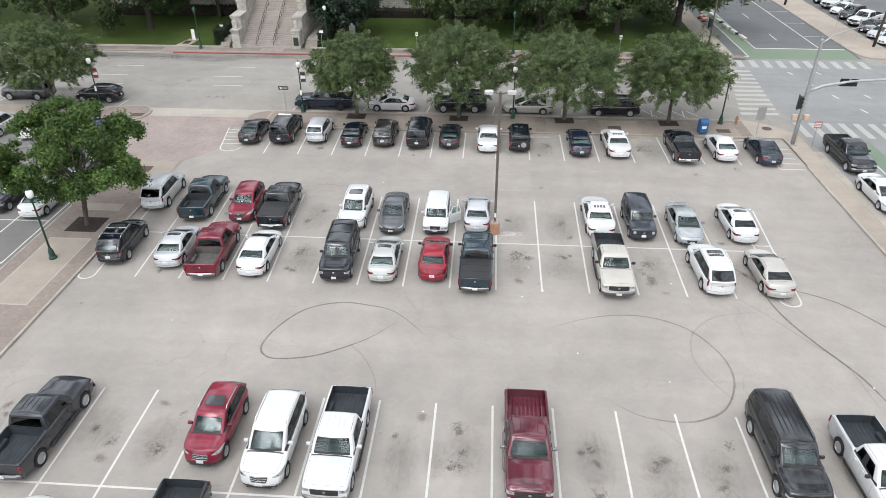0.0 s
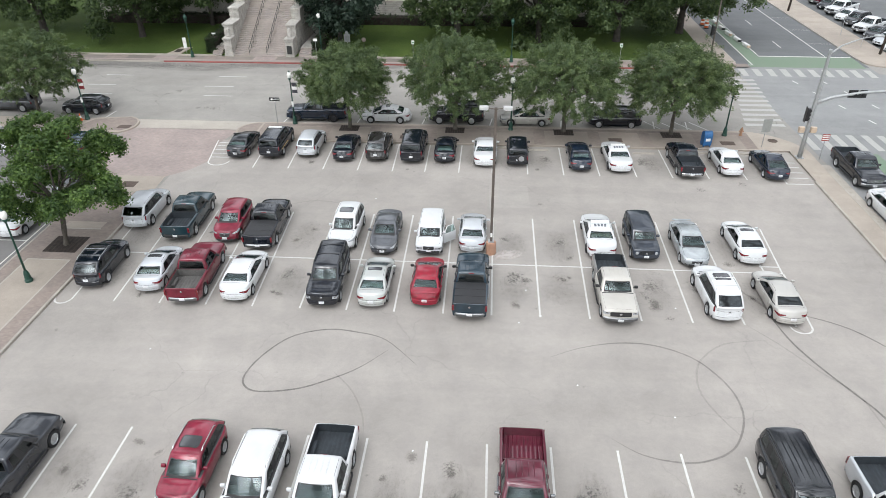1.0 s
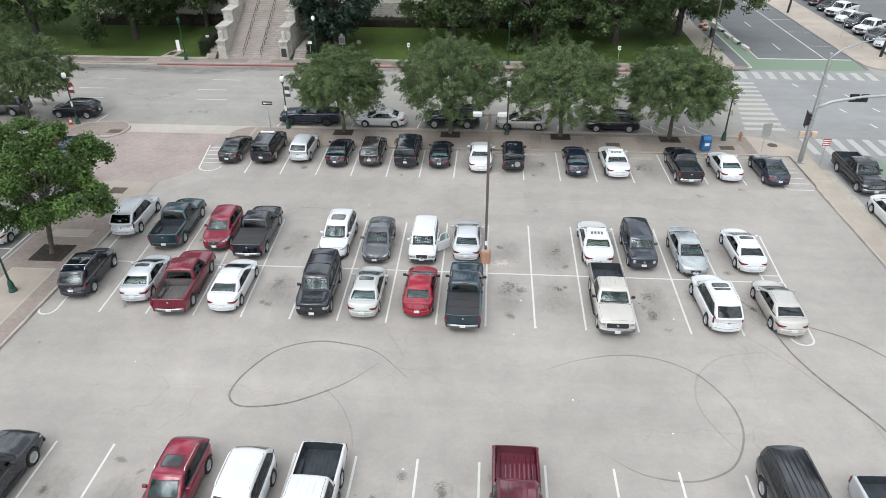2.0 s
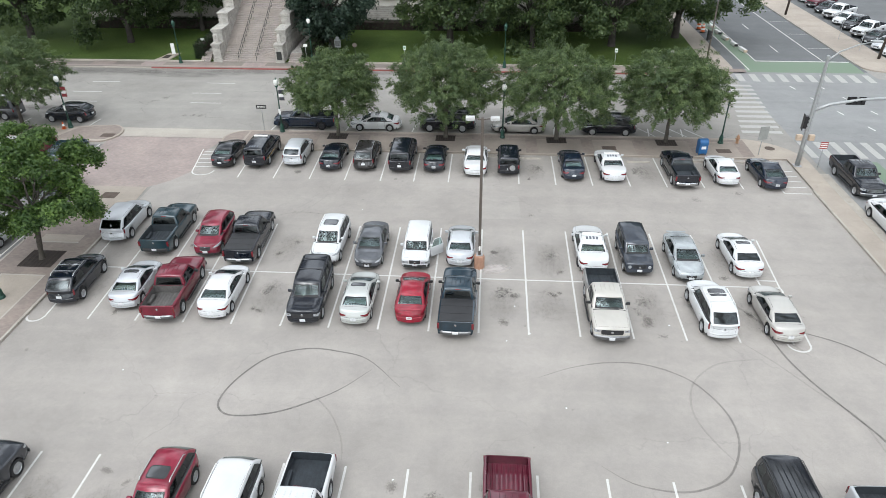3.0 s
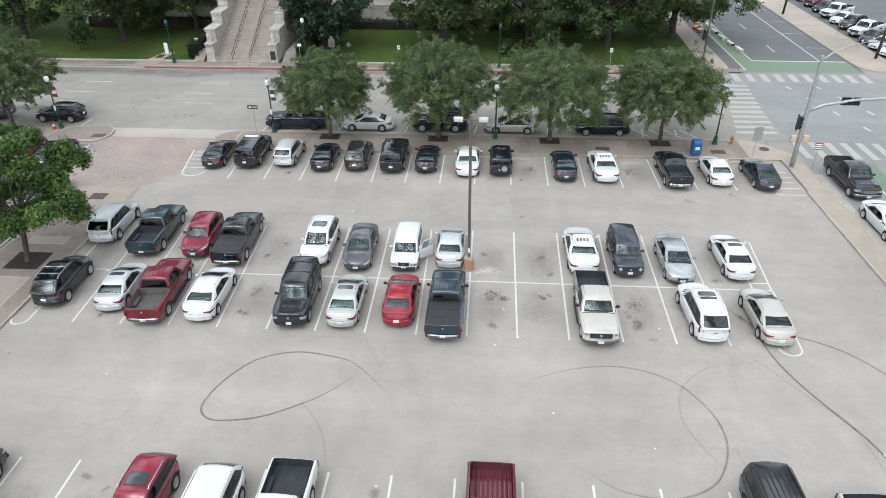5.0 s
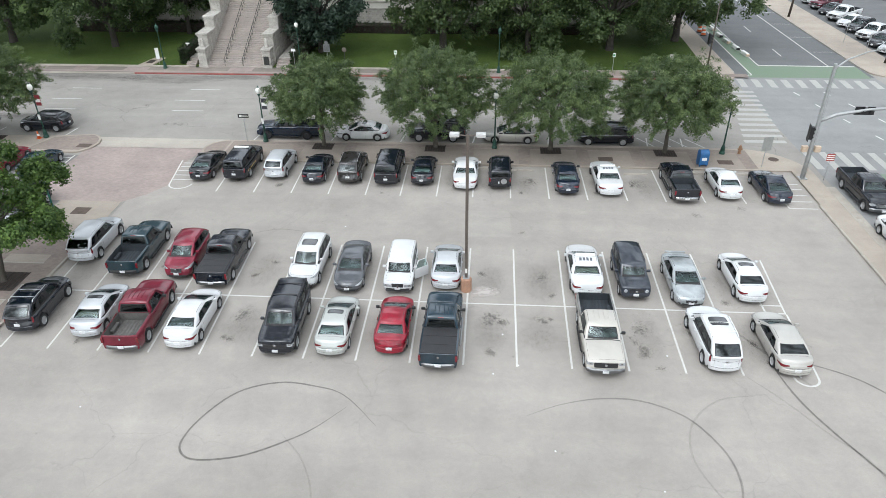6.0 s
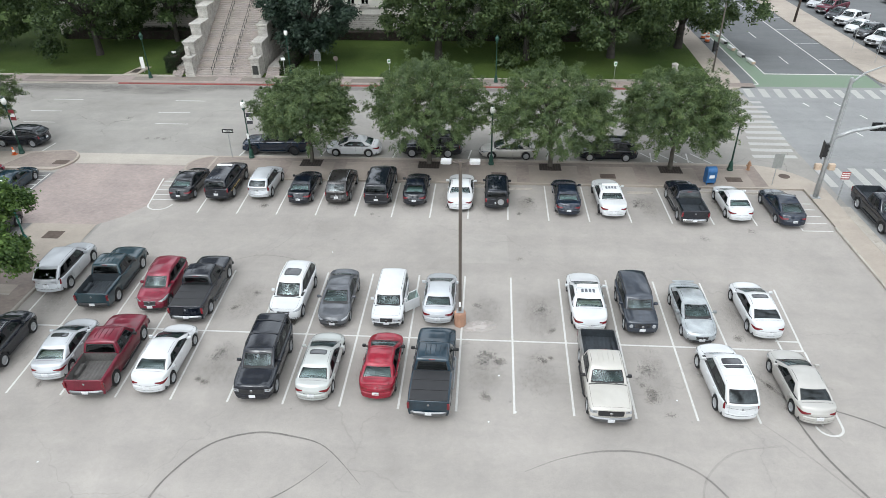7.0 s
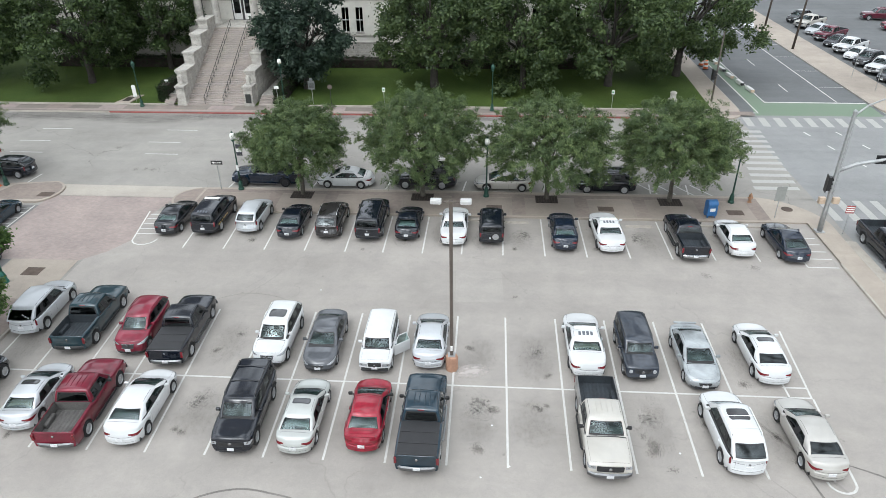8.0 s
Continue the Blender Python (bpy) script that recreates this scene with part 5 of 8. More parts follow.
    if not pickup and not estate:
        part("parcel_shelf", box(-wt + 0.06, wt - 0.06, cr + 0.12, bench_y - 0.15, b + 0.045, b + 0.075, 0.01), opt.get("shelf", (CABIN_PALE, CABIN_GREY, CABIN_TAN)[seed % 3]), thing)
    part("dashboard", box(-wb + 0.08, wb - 0.08, cf - 0.5, cf - 0.06, b - 0.03, b + 0.06, 0.03), CABIN_GREY, thing)
    part("steering_wheel", tube([(-0.37 + 0.17 * math.cos(a), cf - 0.62 + 0.05 * math.sin(a), b + 0.02 + 0.15 * math.sin(a)) for a in np.linspace(0, 6.2, 11)], 0.015, 5), PLASTIC, thing)

    # mirrors, handles, wipers
    for s in (-1, 1):
        bm = box(-0.10, 0.11, -0.06, 0.06, -0.07, 0.09, 0.035)
        add_box(bm, -0.16 if s > 0 else 0.06, -0.06 if s > 0 else 0.16, -0.03, 0.03, -0.06, -0.02)
        mir = part("mirror", bm, opt.get("mirror", PLASTIC if pickup else body_mat), thing)
        mir.matrix_basis = pose(s * (wb + 0.15), cf - 0.42, b + 0.08)
        for hy in (cr + (cf - cr) * (0.56 if not estate else 0.66), cr + (cf - cr) * (0.2 if not estate else 0.36)):
            hx = half_width(hy) * 0.995
            part("door_handle", box(s * hx - 0.025, s * hx + 0.015 * s + 0.025, hy - 0.09, hy + 0.09, b - 0.16, b - 0.12, 0.008), opt.get("handles", body_mat), thing)
    for s in (-0.42, 0.16):
        part("wiper", tube([(s * wb * 1.6, cf + 0.10, b + 0.012), (s * wb * 1.6 + 0.5, cf + 0.02, b + 0.06)], 0.011, 4), PLASTIC, thing)

    # plates and bumpers
    zp = 0.62 if pickup else (0.60 if not estate else 0.72)
    if pickup:
        zp = 0.60
        for s, nm in ((1, "front_bumper"), (-1, "rear_bumper")):
            hw = W / 2 - 0.05
            bm = bmesh.new()
            pts = [(-hw, s * (hl - 0.14), 0.56), (-hw * 0.7, s * (hl + 0.0), 0.55), (0, s * (hl + 0.05), 0.55), (hw * 0.7, s * (hl + 0.0), 0.55), (hw, s * (hl - 0.14), 0.56)]
            prev = None
            for px, py, pz in pts:
                cur = [bm.verts.new((px, py + s * o, pz + h)) for o, h in ((0.0, -0.13), (0.05, -0.10), (0.06, 0.06), (0.0, 0.12))]
                if prev:
                    for e in range(3):
                        bm.faces.new((prev[e], cur[e], cur[e + 1], prev[e + 1]))
                    bm.faces.new((prev[3], cur[3], cur[0], prev[0]))
                prev = cur
            bmesh.ops.recalc_face_normals(bm, faces=bm.faces)
            part(nm, bm, opt.get("bumper", BUMPER), thing)
    ry = -hl - 0.10 if pickup else at_end(0, zp, -1) - 0.012
    part("number_plate", box(-0.155, 0.155, ry - 0.012, ry + 0.02, zp - 0.08, zp + 0.08, 0.008), PLATE, thing)
    if opt.get("front_plate", True):
        fz = 0.52 if pickup or estate else 0.43
        fy = hl + 0.11 if pickup else at_end(0, fz, 1) + 0.012
        part("number_plate", box(-0.155, 0.155, fy - 0.02, fy + 0.012, fz - 0.08, fz + 0.08, 0.008), PLATE, thing)
    def across(name, z, half, material, thick=0.022, way=1, parent=None):
        """A bar that follows the nose or the tail across the vehicle."""
        pts = [(u * half, at_end(u * half, z, way) + way * 0.006, z) for u in np.linspace(-1, 1, 9)]
        return part(name, tube(pts, thick, 5), material, parent or thing)

    def patch(name, path, halves, material, parent=None, lift=0.010, label="", upright=True, n=14):
        """A lens or panel with a curved outline that lies on the skin along a path."""
        path = [Vector(q) for q in path]
        rows_ = []
        bm = bmesh.new()
        for i in range(n + 1):
            f = i / n * (len(path) - 1)
            a = min(int(f), len(path) - 2)
            p = path[a].lerp(path[a + 1], f - a)
            half = halves[a] + (halves[a + 1] - halves[a]) * (f - a)
            line = []
            for v in (-1, -0.5, 0, 0.5, 1):
                o = Vector((0, 0, v * half)) if upright else Vector((v * half, 0, 0))
                q, nrm, _, _ = zones.skin.find_nearest(p + o)
                line.append(bm.verts.new(q + nrm * lift))
            rows_.append(line)
        for a, c in zip(rows_, rows_[1:]):
            for q in range(4):
                bm.faces.new((a[q], c[q], c[q + 1], a[q + 1]))
        return part(name, bm, material, parent or thing, label, smooth=True)

    def panel(name, x0, x1, z0, z1, material, way=1, parent=None, lift=0.006, waist=1.0):
        """A panel on the nose or tail with rounded corners; waist narrows its foot."""
        bm = bmesh.new()
        rows_ = []
        for i in range(7):
            v = i / 6
            sq = 0.90 if i in (0, 6) else 1.0
            wide = (waist + (1 - waist) * v) * sq
            line = []
            for u in np.linspace(x0, x1, 9):
                px, pz = float(u) * wide, z0 + (z1 - z0) * v
                line.append(bm.verts.new((px, at_end(px, pz, way) + way * lift, pz)))
            rows_.append(line)
        for a, c in zip(rows_, rows_[1:]):
            for q in range(8):
                bm.faces.new((a[q], a[q + 1], c[q + 1], c[q]) if way < 0 else (a[q + 1], a[q], c[q], c[q + 1]))
        return part(name, bm, material, parent or thing, smooth=True)

    blunt = pickup or square
    gh = opt.get("grille_half", 0.30 if blunt else 0.20 if estate else 0.19) * W
    g0, g1 = (0.70, 0.98) if pickup else (0.66, 0.90) if square else (0.58, 0.84) if estate else (0.44, 0.62)
    if not pickup and g1 > k["nose"] + 0.02:
        g0, g1 = g0 - (g1 - k["nose"] - 0.02), k["nose"] + 0.02
    bar = opt.get("bars", CHROME if not blunt or opt.get("bright_grille") else PLASTIC)
    grille = panel("grille", -gh, gh, g0, g1, opt.get("grille", PLASTIC), waist=0.8 if not blunt else 0.96)
    for q in range(4 if blunt or "bars" in opt else 2):
        across("grille_bar", g0 + 0.02 + (g1 - g0 - 0.04) * q / (3 if blunt or "bars" in opt else 1), gh * 0.95, bar, 0.012, parent=grille)
    for q in range(7 if opt.get("slots") else 0):
        sx = gh * (-0.84 + 0.28 * q)
        part("grille_post", tube([(sx, at_end(sx, z, 1) + 0.012, z) for z in np.linspace(g0 + 0.02, g1 - 0.02, 4)], 0.016, 5), body_mat, grille)
    if opt.get("dark_bumper"):
        panel("bumper_trim", -W * 0.40, W * 0.40, gc + 0.06, gc + 0.24, PLASTIC, lift=0.012)
    if not far_off:
        panel("lower_intake", -W * 0.27, W * 0.27, gc + 0.07, gc + (0.17 if not pickup else 0.14), PLASTIC)
    zl = {"pickup": 0.90, "big_suv": 0.82, "boxy": 0.76}.get(kind, k["nose"] - (0.06 if estate else 0.03))
    zl = zl + (k["nose"] - KINDS[kind]["nose"]) * (1 if blunt else 0)
    for s in (-1, 1):
        yn = at_end(s * W * 0.33, zl, 1)
        if opt.get("round_lamps"):
            lamp = part("headlight", lathe([(0.105, 0), (0.11, 0.015), (0.085, 0.03), (0.02, 0.035)], 16), HEADLAMP, thing, smooth=True)
            lamp.matrix_basis = pose(s * W * 0.335, at_end(s * W * 0.335, zl - 0.03, 1) - 0.004, zl - 0.03, -80, 0, 0)
        elif blunt:
            lamp = patch("headlight", [(s * (gh + 0.03), yn + 0.02, zl), (s * W * 0.42, yn, zl), (s * W * 0.475, yn - 0.08, zl + 0.01), (s * W * 0.495, yn - 0.24, zl + 0.02)], [0.075, 0.08, 0.075, 0.04], HEADLAMP)
        else:
            lamp = patch("headlight", [(s * W * 0.27, yn + 0.02, zl - 0.05), (s * W * 0.36, yn - 0.02, zl - 0.01), (s * W * 0.43, yn - 0.16, zl + 0.03), (s * W * 0.465, yn - 0.36, zl + 0.08), (s * W * 0.485, yn - 0.58, zl + 0.12)], [0.02, 0.062, 0.075, 0.05, 0.008], HEADLAMP)
        if not far_off and not opt.get("round_lamps"):
            patch("reflector", [(s * W * 0.36, yn, zl), (s * W * 0.41, yn - 0.08, zl + 0.012)], [0.035, 0.035], CHROME, lamp, 0.014, n=4)
            if not blunt:
                patch("fog_lamp", [(s * W * 0.33, yn, gc + 0.16), (s * W * 0.39, yn - 0.05, gc + 0.16)], [0.03, 0.03], PLASTIC, n=3)
        if not pickup:
            zt_ = k["tail"] - (0.10 if not estate else 0.06)
            yt = at_end(s * W * 0.35, zt_, -1)
            if estate:
                patch("taillight", [(s * W * 0.43, yt, zt_ - 0.26), (s * W * 0.44, yt, zt_ - 0.10), (s * W * 0.445, yt + 0.02, zt_ + 0.05), (s * W * 0.445, yt + 0.04, zt_ + 0.16)], [0.07, 0.085, 0.075, 0.03], TAILLAMP, upright=False)
            else:
                patch("taillight", [(s * W * 0.22, yt - 0.03, zt_ + 0.02), (s * W * 0.34, yt, zt_), (s * W * 0.42, yt + 0.06, zt_), (s * W * 0.47, yt + 0.22, zt_ + 0.03), (s * W * 0.485, yt + 0.42, zt_ + 0.06)], [0.03, 0.062, 0.075, 0.06, 0.012], TAILLAMP)
    if not pickup and not far_off:
        across("bumper_lip", gc + 0.10, W * 0.36, PLASTIC, 0.03)
        across("rear_step", (0.60 if not estate else 0.58), W * 0.38, body_mat if not square else PLASTIC, 0.03, -1)
    zf = k["nose"] - (0.16 if pickup or square else 0.11)
    part("badge", lathe([(0.07, 0), (0.075, 0.012), (0.05, 0.02)], 10), CHROME, thing).matrix_basis = pose(0, at_end(0, zf, 1) + 0.016, zf, 80, 0, 180)
    part("rear_badge", lathe([(0.055, 0), (0.06, 0.01), (0.04, 0.016)], 10), CHROME, thing).matrix_basis = pose(0, at_end(0, k["tail"] - 0.22, -1) - 0.005, k["tail"] - 0.22, 80, 0, 0)

    if pickup:
        part("bed_liner", bed_shell(W, half_width, bed0, bed1, k["deck"], r, axr), LINER if "liner" not in opt else opt["liner"], thing)
        part("brake_lamp", box(-0.16, 0.16, rr - 0.05, rr + 0.02, H - 0.10, H - 0.06, 0.01), TAILLAMP, thing)
        for s in (-1, 1):
            hx = half_width(bed0) * (fx[2] - 0.004)
            part("taillight", box(s * hx - 0.10 * (s > 0) - 0.012, s * hx + 0.10 * (s < 0) + 0.012, -hl - 0.012, -hl + 0.09, 0.82, 1.16, 0.015), TAILLAMP, thing)
        for q in range(4 if opt.get("ribs", True) else 0):
            rx = (-0.36, -0.13, 0.13, 0.36)[q]
            part("roof_rib", rib(rx, rr + 0.15, rf - 0.15), body_mat, thing)
        if opt.get("cover"):
            for q in range(3):
                y0 = bed0 + (bed1 - bed0) * q / 3
                y1 = bed0 + (bed1 - bed0) * (q + 1) / 3
                part("cover_panel", box(-W / 2 * 0.88, W / 2 * 0.88, y0 + 0.012, y1 - 0.012, k["deck"] - 0.015, k["deck"] + 0.03, 0.012), TONNEAU, thing)
        if opt.get("steps", True):
            for s in (-1, 1):
                part("side_step", tube([(s * (W / 2 - 0.02), axr + 0.65, 0.36), (s * (W / 2 + 0.03), axr + 0.8, 0.36), (s * (W / 2 + 0.03), axf - 0.75, 0.36), (s * (W / 2 - 0.02), axf - 0.6, 0.36)], 0.045, 6), opt.get("step_look", PLASTIC), thing)
    if estate and opt.get("ribs"):
        for rx in (-0.42, -0.22, 0.0, 0.22, 0.42):
            part("roof_rib", rib(rx, rr + 0.25, rf - 0.35), body_mat, thing)
    if opt.get("rails"):
        for s in (-1, 1):
            part("roof_rail", tube([(s * (wt - 0.04), rr + 0.15, H - 0.10), (s * (wt - 0.04), rr + 0.3, H + 0.01), (s * (wt - 0.04), rf - 0.3, H + 0.05), (s * (wt - 0.04), rf - 0.18, H - 0.03)], 0.022, 6), opt["rails"], thing)
        if opt.get("crossbars"):
            for f in (0.25, 0.62):
                part("crossbar", tube([(-wt + 0.04, rr + (rf - rr) * f, H + 0.05), (wt - 0.04, rr + (rf - rr) * f, H + 0.05)], 0.02, 6), opt["rails"], thing)
    if opt.get("spare"):
        w = part_mesh("spare_wheel", hubm, None, thing)
        w.matrix_basis = pose(0.28, -hl - 0.08, 0.92, 0, 0, -90)
        part_mesh("tyre", tyrem, None, w)
        part_mesh("rim", rimm, None, w)
    if opt.get("lightbar"):
        part("light_bar", box(-0.58, 0.58, rr + (rf - rr) * opt["lightbar"] - 0.13, rr + (rf - rr) * opt["lightbar"] + 0.13, H + 0.03, H + 0.13, 0.03), opt.get("bar_look", GLOBE), thing, "pale emergency light bar")
        for q in range(4):
            decal("roof_mark", -0.40 + 0.21 * q, -0.26 + 0.21 * q, rr + 0.18, rr + 0.46, surface("roof_number_ink", (0.10, 0.11, 0.13), 0.5), 0.006, 2, 2)
    for f, (bz, px, nbar, col) in enumerate(opt.get("lettering", ())):
        for s in (-1, 1):
            for q in range(nbar):
                yy = cr + 0.5 + q * 0.34
                part("side_mark", box(s * (px + 0.002) - 0.006, s * (px + 0.002) + 0.006, yy, yy + 0.20, bz, bz + 0.09), col, thing)
    if opt.get("spoiler"):
        part("spoiler", box(-W / 2 + 0.30, W / 2 - 0.30, -hl + 0.16, -hl + 0.30, k["deck"] + 0.02, k["deck"] + 0.075, 0.02), body_mat, thing)
    if opt.get("side_trim"):
        for s in (-1, 1):
            part("side_molding", box(s * W / 2 - 0.018, s * W / 2 + 0.018, axr + R + 0.05, axf - R - 0.05, 0.52, 0.58, 0.008), opt["side_trim"], thing)
    return thing


def bed_shell(W, half_width, y0, y1, rail, r, axr):
    """The inside of a cargo bed: ribbed floor, walls and wheel boxes."""
    bm = bmesh.new()
    w, z = W / 2 * 0.865, 0.78
    ribs = 9
    prev = None
    for i in range(ribs * 4 + 1):
        px = -w + 2 * w * i / (ribs * 4)
        pz = z + (0.018 if i % 4 in (1, 2) else 0)
        cur = (bm.verts.new((px, y0, pz)), bm.verts.new((px, y1, pz)))
        if prev:
            bm.faces.new((prev[0], cur[0], cur[1], prev[1]))
        prev = cur
    for s in (-1, 1):
        a = [bm.verts.new(p) for p in ((s * w, y0, z), (s * w, y1, z), (s * w, y1, rail + 0.004), (s * w, y0, rail + 0.004))]
        bm.faces.new(a if s < 0 else a[::-1])
        add_box(bm, s * w - 0.20 if s > 0 else s * w, s * w if s > 0 else s * w + 0.20, axr - 0.42, axr + 0.42, z, z + 0.22, 0.04)
    for yy, flip in ((y0, 1), (y1, 0)):
        a = [bm.verts.new(p) for p in ((-w, yy, z), (w, yy, z), (w, yy, rail + 0.004), (-w, yy, rail + 0.004))]
        bm.faces.new(a[::-1] if flip else a)
    return bm

# colours: name, base colour, metal
C_BLACK = ("black", (0.0035, 0.006, 0.012), 0.0)
C_BLUEBLACK = ("blue_black", (0.010, 0.026, 0.040), 0.2)
C_CHARCOAL = ("charcoal", (0.006, 0.008, 0.012), 0.25)
C_GRAPHITE = ("graphite", (0.007, 0.009, 0.013), 0.3)
C_GREY = ("grey", (0.075, 0.080, 0.090), 0.5)
C_SILVER = ("silver", (0.52, 0.54, 0.56), 0.35)
C_PALE = ("pale_green_silver", (0.48, 0.495, 0.475), 0.4)
C_WHITE = ("white", (0.585, 0.595, 0.60), 0.0)
C_CREAM = ("cream", (0.47, 0.45, 0.41), 0.1)
C_TAN = ("tan_silver", (0.47, 0.455, 0.425), 0.35)
C_RED = ("red", (0.20, 0.016, 0.036), 0.2)
C_BRIGHT = ("bright_red", (0.25, 0.010, 0.026), 0.15)
C_MAROON = ("maroon", (0.088, 0.009, 0.022), 0.2)
C_CRIMSON = ("crimson", (0.135, 0.008, 0.022), 0.2)
C_TEAL = ("dark_teal", (0.010, 0.030, 0.040), 0.2)
C_NAVY = ("navy", (0.006, 0.012, 0.026), 0.15)
C_DEEP = ("deep_blue", (0.005, 0.014, 0.030), 0.2)
C_BROWN = ("brown_grey", (0.024, 0.022, 0.022), 0.35)
C_BLUE = ("blue", (0.02, 0.09, 0.20), 0.3)
C_PEWTER = ("pewter", (0.34, 0.365, 0.375), 0.4)
C_SLATE = ("slate", (0.026, 0.033, 0.046), 0.3)
C_STEEL = ("steel_grey", (0.020, 0.023, 0.030), 0.15)
C_LOWER = ("two_tone_grey", (0.17, 0.165, 0.158), 0.35)
AWAY, NEAR = 1, -1


def park(kind, x, near_y, facing, colour, label, tilt=0.0, name="car", **o):
    """Park with the end that points to -y at near_y."""
    L = o.get("L", KINDS[kind]["L"])
    return vehicle(kind, x, near_y + L / 2, 0.0, tilt + (0 if facing > 0 else 180), colour, label, name, **o)


G1, G2, G3, G4 = "cars in the far row", "cars in the middle rows", "cars in the front row", "cars on the street"
# middle rows, side by side, from the median
park("suv", -23.75, 34.5, AWAY, C_BLACK, "black crossover with silver roof rails, parked beside the median", 3, rails=ALLOY, crossbars=True, L=4.75, group=G2, seed=1, sunroof=True)
park("sedan", -19.95, 34.3, AWAY, C_SILVER, "pale silver sedan with a sunroof", 3, L=4.65, sunroof=True, group=G2, seed=2)
park("pickup", -17.3, 33.3, AWAY, C_CRIMSON, "dark red pickup truck with an open bed", 3, "pickup_truck", L=5.75, group=G2, seed=3, liner=surface("worn_bed_liner", (0.10, 0.095, 0.09), 0.8, vary=0.3, big=2, fine=20))
park("sedan", -14.35, 33.7, AWAY, C_WHITE, "large white sedan with high waistline", 0.5, L=5.05, W=1.9, H=1.49, belt=1.04, deck=1.08, hood1=1.0, group=G2, seed=4)
park("big_suv", -9.05, 33.5, NEAR, C_BLACK, "large black sport utility with a chrome grille bar", 1.5, "sport_utility", L=5.15, rails=PLASTIC, crossbars=True, group=G2, seed=5, bumper=PLASTIC)
park("sedan", -6.15, 33.6, AWAY, C_PALE, "pale greenish silver sedan with a sunroof", 0, L=4.85, sunroof=True, group=G2, seed=6)
park("sedan", -3.05, 33.9, AWAY, C_BRIGHT, "bright red sedan with a rear spoiler", 0, L=4.72, spoiler=True, group=G2, seed=7, mirror=PLASTIC)
park("pickup", -0.38, 32.85, AWAY, C_BLUEBLACK, "blue-black crew cab pickup with a folded bed cover", -0.5, "pickup_truck", L=5.9, cover=True, ribs=True, group=G2, seed=8, step_look=ALLOY)
park("pickup", 8.0, 32.95, NEAR, C_CREAM, "tan pickup truck with a grey cargo bed", 0, "pickup_truck", L=5.75, bed_colour=C_LOWER, group=G2, seed=9, H=1.82, bars=PLASTIC)
park("suv", 13.95, 33.45, AWAY, C_WHITE, "white sport utility with roof bars and a sunroof", 2, "sport_utility", L=4.95, rails=WHITE_METAL, crossbars=True, sunroof=True, group=G2, seed=10, H=1.82)
park("sedan", 17.45, 33.4, AWAY, C_TAN, "tan silver sedan over tyre marks", 1, L=4.9, group=G2, seed=11, tint=True)
park("suv", -24.1, 41.6, AWAY, C_SILVER, "silver three-row crossover beside the median", 2, L=5.0, H=1.78, group=G2, seed=12, W=1.95)
park("pickup", -20.55, 40.3, AWAY, C_TEAL, "dark teal pickup truck with an open bed", 2, "pickup_truck", L=5.7, ribs=True, group=G2, seed=13, bumper=PLASTIC)
park("suv", -17.15, 40.25, NEAR, C_RED, "red compact sport utility with pale headlights", 2, L=4.5, W=1.84, H=1.7, rails=paint(*C_RED), group=G2, seed=14)
park("pickup", -14.65, 39.4, AWAY, C_BLACK, "black crew cab pickup with a flat bed cover", 2, "pickup_truck", L=5.8, cover=True, ribs=True, group=G2, seed=15, step_look=CHROME)
park("suv", -9.1, 39.7, NEAR, C_WHITE, "white sport utility with a sunroof", -1, "sport_utility", L=4.85, sunroof=True, group=G2, seed=16, H=1.78, bars=CHROME, rails=WHITE_METAL)
park("sedan", -6.35, 39.4, NEAR, C_GREY, "grey metallic sedan with a sporty nose", 0.5, L=4.9, group=G2, seed=17)
open_car = park("boxy", -3.3, 39.5, NEAR, C_WHITE, "white boxy hatchback with its front door open", 0, L=4.15, H=1.6, group=G2, seed=18, dark_bumper=True, grille_half=0.20, belt=1.0, hood1=0.98, hood0=0.9, nose=0.8, tail=1.0)
park("sedan", -0.5, 39.9, AWAY, C_SILVER, "pale silver sedan beside the lot light pole", 0, L=4.6, group=G2, seed=19)
park("sedan", 7.9, 39.65, AWAY, C_WHITE, "white police sedan with a roof light bar", 0, L=5.3, W=1.96, H=1.47, lightbar=0.75, group=G2, seed=20, rims=3, category="police car", cf=0.20, cr=-0.27, rr=-0.15)
park("boxy", 10.6, 39.6, NEAR, C_SLATE, "slate grey boxy sport utility", 1, "sport_utility", L=4.45, group=G2, seed=21, rails=PLASTIC, round_lamps=True, grille_half=0.24, slots=True)
park("sedan", 13.65, 39.05, NEAR, C_PEWTER, "grey-silver sedan with a rear spoiler", 0.5, L=4.85, spoiler=True, group=G2, seed=22)
park("sedan", 17.3, 39.55, AWAY, C_WHITE, "white sedan with a panoramic sunroof and dark glass", 1, L=4.9, sunroof=True, tint=True, group=G2, seed=23)
# row against the sidewalk
park("sedan", -20.9, 53.75, AWAY, C_CHARCOAL, "dark grey sedan beside hatched lines", 0, L=4.9, group=G1, seed=24)
park("big_suv", -18.05, 53.9, AWAY, C_BLACK, "black police sport utility with yellow side markings", 0, "sport_utility", L=5.1, group=G1, seed=25, category="police car", lightbar=0.82, bar_look=WHITE_METAL, lettering=((0.75, 1.01, 6, surface("gold_marking", (0.5, 0.36, 0.12), 0.6)),), H=1.85)
park("suv", -15.0, 54.3, AWAY, C_SILVER, "silver compact crossover beside the police vehicle", -1, L=4.45, W=1.82, H=1.66, group=G1, seed=26)
park("sedan", -11.8, 53.6, AWAY, C_BLACK, "black sedan in the far row", 0, L=4.8, group=G1, seed=27)
